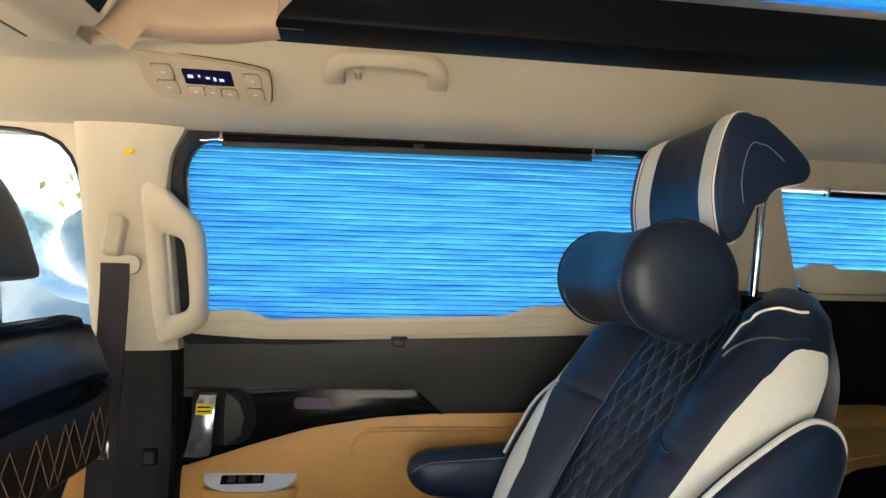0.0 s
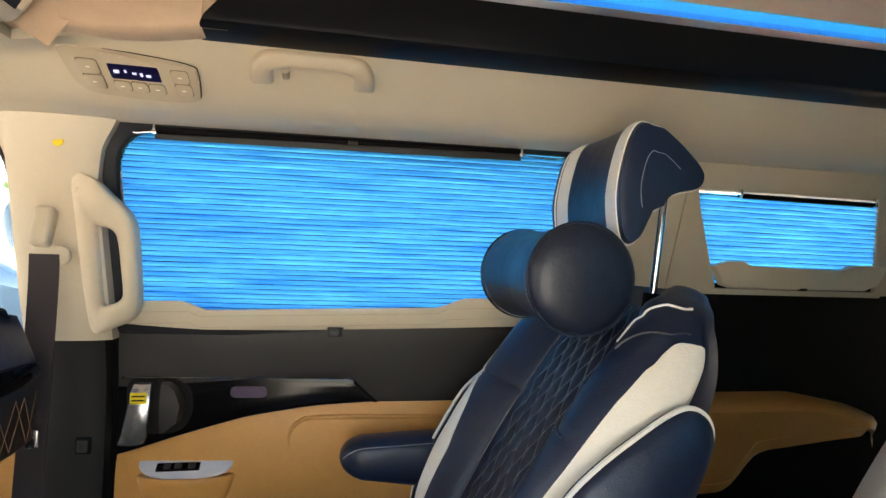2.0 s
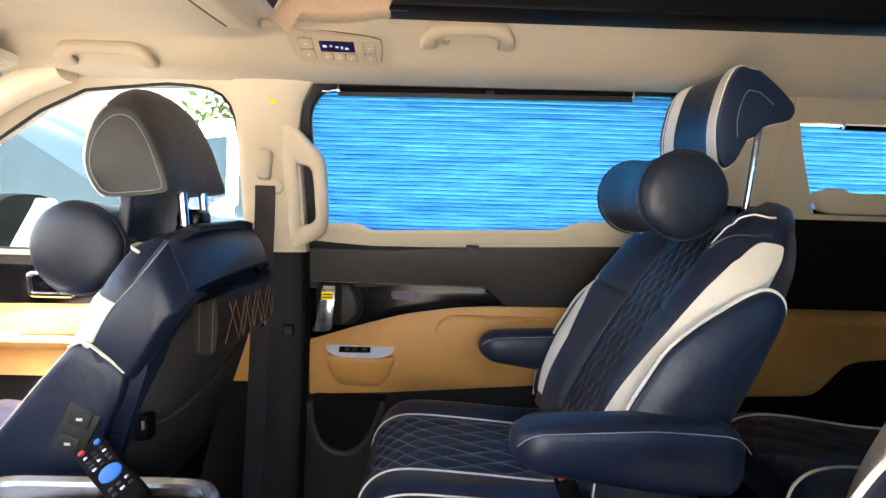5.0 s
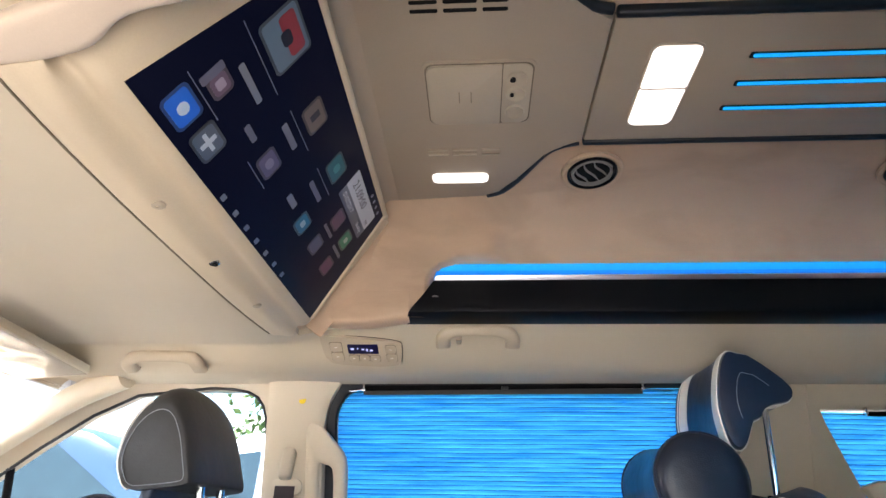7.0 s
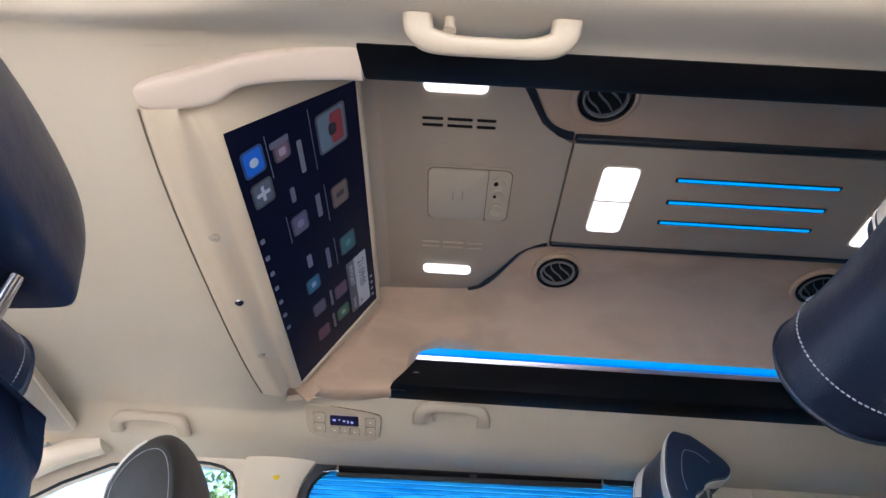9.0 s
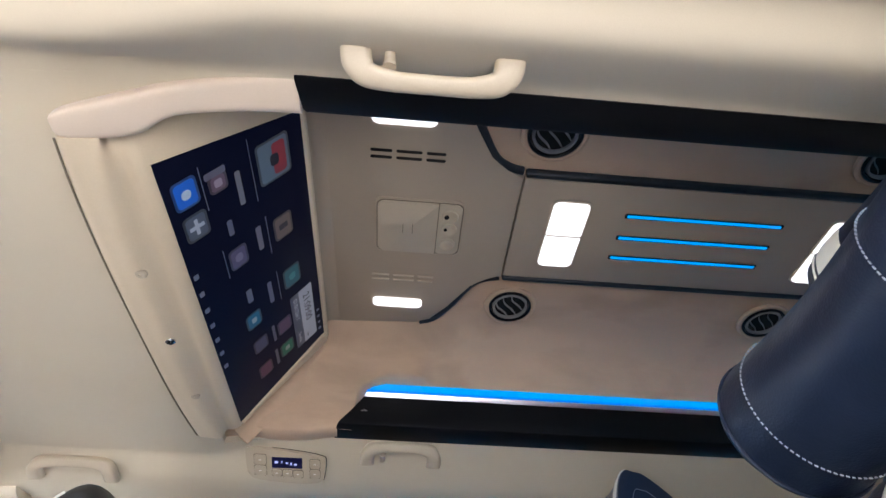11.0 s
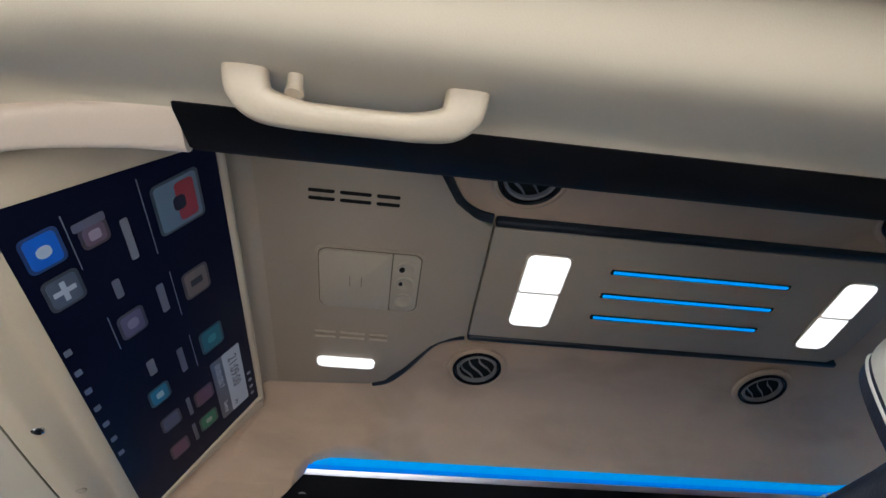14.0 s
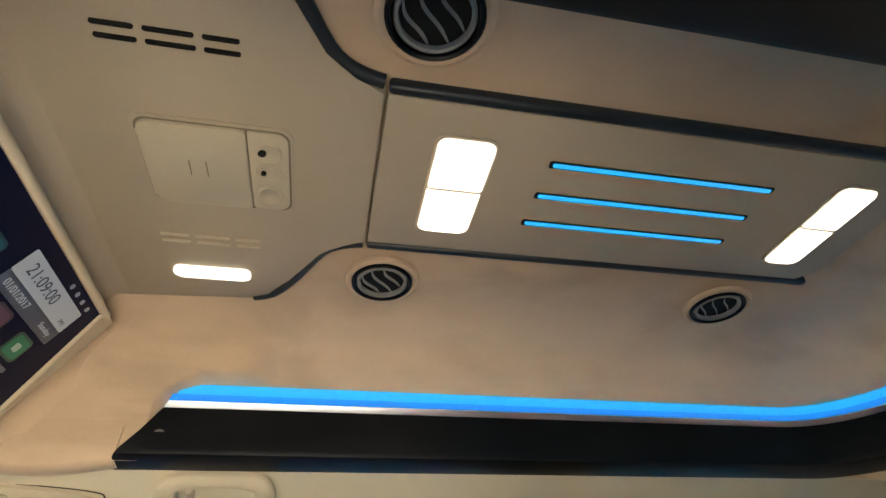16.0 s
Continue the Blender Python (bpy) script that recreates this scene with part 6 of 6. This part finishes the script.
fs_far = front_seat()
fs_near = copy_thing(fs_far, pose(-0.530, -0.438, 0) @ Matrix.Diagonal((1, 1, 0.972, 1)))
tagged(fs_near, "navy leather driver's seat with a raised headrest", "car seat", "front seats")
for ob in list(fs_near.children):
    if ob.name.startswith("headrest_post"):
        ob.location += Vector((0.030, 0.012, 0.035))
    elif ob.name.startswith("headrest"):
        ob.location += Vector((0.040, -0.004, 0.145))
        ob.scale = (0.95, 0.96, 0.90)
        ob.data = ob.data.copy()
        ob.data.materials[0] = NAVY
    elif ob.name.startswith(("side_bolster", "seam_stitching", "upper_back")):
        bpy.data.objects.remove(ob)
    elif ob.name.startswith("back_pocket"):
        ob.location += Vector((-0.010, -0.010, -0.055))
for x, y, z, rad, tie in ((-0.622, 0.430, 0.846, 0.079, 0.070), (-0.425, -0.438, 0.882, 0.056, -0.050)):
    pw = thing("neck_pillow", "dark leather neck bolster on the front seat", "pillow", (x, y, z), "neck bolsters")
    pillow(pw, (0, 0, 0), 0.30, rad)
    part("strap", rbox((tie, 0, 0.052), (0.022, 0.23, 0.105), 0.008, 3, Matrix.Rotation(radians(8), 4, "Y")), NAVYDK, pw, "dark strap to the headrest")


# rear bench, mostly hidden behind the captain seats
def rear_seat(y):
    seat = thing("third_row_chair", "navy quilted rear seat back with cream edges", "car seat", (0.92, y, 0), "rear seats")
    P, B, T, U, F, half = backrest(seat, (-0.22, 0.40), (0.10, 0.88), 0.46, 0.11, NAVY, 0.04)
    part("quilted_panel", quilt(P, 0.05, 0.88, -0.45, 0.45, 0.08, 0.2, 0.006, 1, 40, 30), NAVYDK, seat)
    for sd in (1, -1):
        part("cream_wing", patch(P, 0.05, 0.85, sd * 0.72, sd * 1.3, 0.004, 24, 8), CREAM, seat)
    part("seat_base", rbox((0.0, 0, 0.15), (0.38, 0.40, 0.30), 0.02), BLACK, seat)
    return seat


rear_seat(0.06)
bench = thing("rear_bench_cushion", "quilted navy rear bench cushion with cream piping", "seat cushion", (0.92, 0.50, 0))
prof3 = [(0.30, 0.42), (0.10, 0.43), (-0.10, 0.455), (-0.19, 0.45), (-0.235, 0.42), (-0.25, 0.37), (-0.22, 0.31)]


fine3 = [(p.x, p.z) for p in spline([(a, 0, b) for a, b in prof3[:6]], 6)]


def bench_top(s, v):
    k = s * 30
    i = min(int(k), 29)
    a, b = fine3[i], fine3[i + 1]
    return Vector((a[0] + (b[0] - a[0]) * (k - i), v * 0.20, a[1] + (b[1] - a[1]) * (k - i) - 0.02 * max(0, abs(v) - 0.8) * 5))


part("cushion", loft([[bench_top(k / 20, -1 + 2 * j / 16) for k in range(21)] + [Vector((-0.2, (-1 + 2 * j / 16) * 0.2, 0.31)), Vector((0.3, (-1 + 2 * j / 16) * 0.2, 0.30))] for j in range(17)]), NAVY, bench)
part("quilted_panel", quilt(bench_top, 0.1, 0.85, -0.6, 0.6, 0.1, 0.2, 0.008, -1, 40, 30), NAVYDK, bench)
for v in (-0.66, 0.66):
    part("piping", tube(on_line(bench_top, [(0.05 + 0.9 * k / 30, v) for k in range(31)], 0.003, -1), 0.003, 6), PIPING, bench)
part("base", rbox((0.03, 0, 0.15), (0.44, 0.36, 0.32), 0.02), BLACK, bench)


# ---- front of the cabin ----
for side in (1, -1):
    fd = thing("door_2", "closed front door with tan leather and piano black trim", "van door", kind="structure")
    part("lower_panel", strip(-1.55, -0.49, 0.02, 0.44, 0.0, 0.03, 16, 6, side), BLACK, fd)
    part("tan_panel", strip(-1.55, -0.495, lambda x: 0.43, lambda x: 0.635 + 0.02 * (x + 1.0), 0.012, 0.035, 20, 8, side, 0.012), TAN, fd, "tan leather panel")
    part("gloss_panel", strip(-1.55, -0.495, lambda x: 0.635 + 0.02 * (x + 1.0), 0.742, 0.012, 0.03, 20, 6, side, 0.006), GLOSS, fd, "piano black trim")
    part("upper_panel", strip(-1.55, -0.495, 0.742, 0.782, 0.012, 0.03, 20, 4, side, 0.006), CHAR, fd)
    part("arm_ledge", loft([[(x, side * (wall_y(x, 0.54) - d), z) for d, z in ((0.0, 0.500), (0.05, 0.520), (0.065, 0.538), (0.06, 0.548), (0.0, 0.548))] for x in (-1.30, -1.25, -0.85, -0.80)]), TAN, fd)
    part("switch_plate", rbox((-1.02, side * (wall_y(-1.0, 0.54) - 0.036), 0.550), (0.30, 0.045, 0.006), 0.002, 2), SATIN, fd, "silver switch plate")
    part("switch_well", rbox((-1.04, side * (wall_y(-1.0, 0.54) - 0.036), 0.5535), (0.18, 0.026, 0.004), 0.001), GLOSS, fd)
    hp = rounded(-1.115, -0.995, 0.660, 0.718, 0.012)
    ring = [Vector(on_wall(side, 0.022)(a, b, 0)) for a, b in hp]
    part("door_release", tube(ring, 0.008, 8, True), CHROME, fd, "chrome door release surround")
    part("release_lever", rbox((-1.05, side * (wall_y(-1.05, 0.69) - 0.02), 0.689), (0.06, 0.008, 0.03), 0.004), GLOSS, fd)
    # front side window with its slanted front edge
    inn = [(-0.512, 0.79), (-0.506, 0.98), (-0.506, 1.09), (-0.509, 1.130), (-0.518, 1.160), (-0.534, 1.181), (-0.560, 1.194), (-0.60, 1.201), (-0.66, 1.204), (-0.86, 1.185), (-0.98, 1.135), (-1.12, 1.055), (-1.30, 0.94), (-1.46, 0.82), (-1.46, 0.79), (-1.0, 0.785)]
    out = [(-0.49, 0.77), (-0.49, 0.98), (-0.49, 1.10), (-0.49, 1.15), (-0.49, 1.20), (-0.50, 1.235), (-0.55, 1.238), (-0.60, 1.239), (-0.66, 1.24), (-0.86, 1.235), (-1.00, 1.19), (-1.15, 1.10), (-1.33, 0.99), (-1.52, 0.86), (-1.52, 0.77), (-1.0, 0.77)]
    fr = window_ring(inn, out, side, 0.02, 0.03, TRIM, "window_frame", "cream surround of the front side window")
    gasket = part("gasket", tube([on_wall(side, 0.019)(a, b, 0) for a, b in inn], 0.0045, 6, True), RUBBER, fr, "black window gasket")
    win = thing("window_2", "clear front side window", "window", kind="structure")
    part("pane", plate([(-0.50, 0.775), (-0.50, 1.19), (-0.66, 1.21), (-0.88, 1.195), (-1.12, 1.07), (-1.50, 0.82), (-1.50, 0.775)], on_wall(side, -0.012), 0.004), TINTED, win).visible_shadow = False
    part("division_bar", tube([on_wall(side, 0.012)(-1.215, 0.785, 0), on_wall(side, 0.012)(-1.20, 1.01, 0)], 0.010, 8), BLACK, win)
    if side < 0:
        # this front door stands open
        fd["label"] = "open front door with tan leather and piano black trim"
        swing = Matrix.Translation((-1.52, -0.86, 0)) @ Matrix.Rotation(radians(-62), 4, "Z") @ Matrix.Translation((1.52, 0.86, 0))
        for ob in (fd, fr, win):
            ob.matrix_world = swing @ ob.matrix_world
    # cream roof pillar beside the windscreen
    ap = [(-0.86, 0.655, 1.222), (-0.98, 0.672, 1.178), (-1.12, 0.700, 1.105), (-1.30, 0.735, 0.995), (-1.55, 0.775, 0.83)]
    path = spline([(a, side * b, c) for a, b, c in ap], 6)
    tagged(part("pillar", tube(path, 0.040, 12, False, 0.8), TRIM), "cream slanted windscreen pillar trim", "pillar", kind="structure")
    # outside mirror
    if side == 1:
        mr = thing("wing_mirror", "black wing mirror outside the front door", "mirror", (-1.29, 1.07, 0.842))
        shell = []
        for k, q in ((0, 0.1), (0.15, 0.6), (0.4, 0.92), (0.7, 1.0), (1.0, 0.97)):
            shell.append([(-0.06 + 0.10 * k, 0.140 * q * abs(math.cos(w)) ** 0.7 * (1 if math.cos(w) > 0 else -1), 0.092 * q * abs(math.sin(w)) ** 0.7 * (1 if math.sin(w) > 0 else -1)) for w in (2 * math.pi * j / 24 for j in range(24))])
        part("shell", loft(shell), BLACK, mr)
        part("mirror_glass", plate(rounded(-0.126, 0.126, -0.078, 0.078, 0.035), lambda a, b, c: (0.041 + c + 0.10 * a - 0.08 * b, a, b), 0.002), material("mirror_silver", (0.42, 0.46, 0.48), 0.02, 1.0, 5, 0.02, 0), mr)
        part("stalk", rbox((-0.02, -0.14, -0.05), (0.06, 0.16, 0.05), 0.015, 3), BLACK, mr)
# windscreen and dashboard
ws = thing("window_3", "clear windscreen", "window", kind="structure")
part("pane", sheet(lambda u, v: (-1.05 - 0.62 * (1 - v) - 0.05 * math.sin(math.pi * u), -0.70 + 1.40 * u, 0.78 + 0.42 * v), 8, 6, (-0.004, 0, 0.002)), GLASS, ws).visible_shadow = False
hdr = part("trim", sheet(lambda u, v: (-1.02 - 0.05 * v, -0.70 + 1.40 * u, 1.232 - 0.035 * v ** 2), 12, 4, (0, 0, 0.02)), CLOTH)
tagged(hdr, "beige headliner edge over the windscreen", "trim", kind="structure")
dash = part("dashboard", loft([[(-1.70, y, 0.3), (-1.70, y, 0.76), (-1.50, y, 0.795), (-1.30, y, 0.78), (-1.22, y, 0.72), (-1.26, y, 0.55), (-1.35, y, 0.3)] for y in (-0.74, -0.4, 0, 0.4, 0.74)]), BLACK)
tagged(dash, "black moulded dashboard", "dashboard", kind="structure")
tagged(part("wall_front", rbox((-1.72, 0, 0.38), (0.04, 1.6, 0.80), 0.01), BLACK), "dark front bulkhead", "wall", kind="structure")
for y in (0.37, -0.37):
    vs = thing("sun_visor", "beige sun visor folded up, still in clear film", "sun visor", (-0.955, y, 1.212), "sun visors")
    vs.rotation_euler = (0, radians(-6), radians(8 if y > 0 else -8))
    part("board", plate(rounded(-0.085, 0.085, -0.20, 0.20, [0.03, 0.03, 0.02, 0.02]), lambda a, b, c: (a, b, -c), 0.018, 0.007, 3), CLOTH, vs)
    part("wrapping", sheet(lambda u, v: (-0.07 + 0.15 * u, -0.15 + 0.33 * v, -0.0200 - 0.0014 * noise.noise((u * 5, v * 9, 2))), 16, 24, (0, 0, -0.0004)), FILM, vs, "clear plastic film").visible_shadow = False
    part("warning_label", plate(rounded(-0.03, 0.02, -0.10, -0.02, 0.004), lambda a, b, c: (a, b, -0.0182 - c), 0.0006), YELLOW, vs, "yellow warning label")
    part("pivot", tube([(-0.07, 0.205 if y > 0 else -0.205, -0.004), (-0.07, 0.16 if y > 0 else -0.16, -0.008)], 0.007, 8), PLASTIC, vs)

# middle console with a remote control
mc = thing("middle_console", "black middle console with a silver rim and cup holders", "console", (-0.555, 0.0, 0.06))
part("body", rbox((-0.10, 0, 0.200), (0.70, 0.25, 0.52), 0.03, 3), BLACK, mc)
rim = rounded(-0.10, 0.245, -0.128, 0.128, 0.06, 8)
part("rim", tube([(a, b, 0.466) for a, b in rim], 0.012, 8, True), SATIN, mc, "silver rim")
part("top", plate(rounded(-0.095, 0.24, -0.123, 0.123, 0.06, 8), lambda a, b, c: (a, b, 0.458 + c), 0.010, 0.003), GLOSS, mc, "piano black top")
for a in (0.03, 0.15):
    part("cup_holder", loft([[(a + r * math.cos(w), r * math.sin(w), h) for w in (2 * math.pi * k / 24 for k in range(24))] for r, h in ((0.048, 0.469), (0.046, 0.473), (0.040, 0.470), (0.038, 0.4685), (0.001, 0.4685))]), CHAR, mc)
part("armrest_lid", rbox((-0.28, 0, 0.49), (0.30, 0.20, 0.07), 0.025, 4), NAVY, mc, "navy leather armrest lid")
rc = thing("remote_control", "black remote control with red and blue buttons, lying on the console", "remote control", (0, 0, 0))
_l = Vector((0.113, -0.09, -0.030)).normalized()
_w = Vector((0.028, 0.012, 0.014))
_w = (_w - _l * _w.dot(_l)).normalized()
_u = _l.cross(_w)
rc.matrix_world = Matrix(((_l.x, _w.x, _u.x, -0.442), (_l.y, _w.y, _u.y, 0.080), (_l.z, _w.z, _u.z, 0.566), (0, 0, 0, 1)))
part("body", rbox((0, 0, 0), (0.150, 0.042, 0.018), 0.006, 3), BLACK, rc)
for a, b, r, m in ((-0.062, -0.011, 0.0045, RED), (-0.062, 0.011, 0.0045, BLUEBTN), (0.006, 0, 0.0145, BLUEBTN)):
    part("button", loft([[(a + r * q * math.cos(w), b + r * q * math.sin(w), h) for w in (2 * math.pi * k / 18 for k in range(18))] for q, h in ((1, 0.008), (1, 0.011), (0.8, 0.0125))]), m, rc)
for i in range(6):
    for j in range(3):
        a = (-0.048, -0.038, -0.028, -0.018, 0.032, 0.044)[i]
        part("key", rbox((a, -0.011 + 0.011 * j, 0.0095), (0.005, 0.006, 0.003), 0.001), CHAR if (i + j) % 3 else SATIN, rc)

# ---- outside ----
ground = part("ground", sheet(lambda u, v: (-400 + 800 * u, -400 + 800 * v, -0.42), 4, 4, (0, 0, -0.2)), ASPHALT)
tagged(ground, "pale grey paved yard", "ground", kind="structure")
for side in (1, -1):
    tagged(part("wall_side", rbox((0.35, side * 0.83, -0.12), (4.1, 0.06, 0.24), 0.01), WHITEPAINT), "white sill of the van body", "body panel", kind="structure")


def parked_van(at, turn, paint, tall, label):
    """A parked vehicle with glazed sides."""
    car = thing("parked_van" if tall else "parked_car", label, "vehicle", at)
    car.rotation_euler = (0, 0, radians(turn))
    if tall:
        prof = [(-2.5, 0.35), (-2.55, 0.9), (-2.3, 1.15), (-1.75, 1.25), (-1.05, 1.85), (-0.6, 1.98), (2.2, 2.0), (2.45, 1.85), (2.5, 0.9), (2.48, 0.35)]
        glassy = [[(-1.62, 1.30), (-1.02, 1.78), (-0.75, 1.82), (-0.75, 1.22)], [(-0.65, 1.22), (-0.65, 1.84), (0.55, 1.86), (0.55, 1.2)], [(0.68, 1.2), (0.68, 1.86), (2.1, 1.86), (2.25, 1.25)]]
    else:
        prof = [(-2.25, 0.35), (-2.3, 0.65), (-2.1, 0.85), (-1.1, 0.98), (-0.45, 1.42), (0.2, 1.5), (1.1, 1.46), (1.75, 1.08), (2.25, 1.0), (2.3, 0.6), (2.25, 0.35)]
        glassy = [[(-0.98, 1.0), (-0.42, 1.37), (0.1, 1.43), (0.1, 1.0)], [(0.18, 1.0), (0.18, 1.43), (0.95, 1.40), (1.55, 1.05)]]
    W_ = 0.9
    out = [(p.x, p.z) for p in spline([(a, 0, b) for a, b in prof], 4, True)]
    rings = []
    for v, q in ((-1, 0.93), (-0.96, 0.98), (-0.85, 1.0), (0, 1.015), (0.85, 1.0), (0.96, 0.98), (1, 0.93)):
        rings.append([(a * (0.97 + 0.03 * q), v * W_ * (1 - 0.12 * max(0, b - 0.95)), 0.35 + (b - 0.35) * q) for a, b in out])
    part("body", loft(rings), paint, car)
    for sd in (1, -1):
        for g in glassy:
            part("side_window", plate(g, lambda a, b, c: (a, sd * (W_ * (1 - 0.12 * max(0, b - 0.95)) + c - 0.006), b), 0.01), DARKGLASS, car)
        for x in (-1.5, 1.5):
            part("wheel", tube([(x, sd * 0.72, 0.33), (x, sd * 0.90, 0.33)], 0.33, 24), RUBBER, car)
            part("rim", tube([(x, sd * 0.90, 0.33), (x, sd * 0.915, 0.33)], 0.21, 16), SATIN, car)
        part("lamp", rbox((prof[1][0] + 0.08, sd * 0.68, 0.78), (0.12, 0.30, 0.14), 0.03, 3), CHROME, car)
    part("front_glass", plate([(-0.72, 0), (0.72, 0), (0.62, 0.62), (-0.62, 0.62)], (lambda a, b, c: (-1.70 + 1.05 * b, a, 1.30 + 0.86 * b + 0.01 + c)) if tall else (lambda a, b, c: (-1.05 + 0.95 * b, a, 1.02 + 0.63 * b + 0.01 + c)), 0.01), DARKGLASS, car)
    return car


parked_van((-0.9, 4.5, -0.42), 3, WHITEPAINT, True, "white van parked behind the dark car")
parked_van((-3.25, 2.9, -0.42), 8, GREYPAINT, False, "dark blue-grey car parked ahead").scale = (1.05, 1.05, 1.2)
parked_van((5.6, 3.6, -0.42), 4, WHITEPAINT, False, "white car parked behind it")
yard = part("wall_yard", rbox((0, 9.0, 1.1), (40, 0.2, 3.0), 0.02), WALLPAINT)
tagged(yard, "pale plastered yard wall", "wall", kind="structure")



def tree(at, height, seed):
    """A leafy tree: tapered trunk, limbs and a ragged crown of single leaves."""
    rnd = random.Random(seed)
    t = thing("tree", "leafy green tree behind the parked vehicles", "tree", at, "yard trees")
    part("trunk", tube([(0, 0, 0), (0.05, 0.02, height * 0.3), (-0.04, 0.0, height * 0.6), (0.0, 0.03, height * 0.85)], [0.14, 0.11, 0.08, 0.03], 10), BARK, t)
    tips = []
    for k in range(11):
        w, up = rnd.uniform(0, 2 * math.pi), rnd.uniform(0.35, 0.75) * height
        reach = rnd.uniform(0.5, 1.0) * height * 0.30
        tip = Vector((reach * math.cos(w), reach * math.sin(w), up + rnd.uniform(0.1, 0.3) * height))
        part("limb", tube([(0, 0, up), (tip.x * 0.5, tip.y * 0.5, up + 0.4 * (tip.z - up)), tip], [0.045, 0.03, 0.012], 6), BARK, t)
        tips.append(tip)
    bm = bmesh.new()
    for k in range(2600):
        c = rnd.choice(tips) + Vector((rnd.gauss(0, 1), rnd.gauss(0, 1), rnd.gauss(0, 0.8))) * height * 0.085
        a = Vector((rnd.gauss(0, 1), rnd.gauss(0, 1), rnd.gauss(0, 1))).normalized() * rnd.uniform(0.05, 0.09)
        b = a.orthogonal().normalized() * rnd.uniform(0.025, 0.045)
        bm.faces.new([bm.verts.new(c + q) for q in (-a, b, a, -b)])
    crown = part("crown", bm, LEAF, t, "ragged crown of small green leaves")


tree((-2.7, 8.0, -0.42), 3.6, 3)
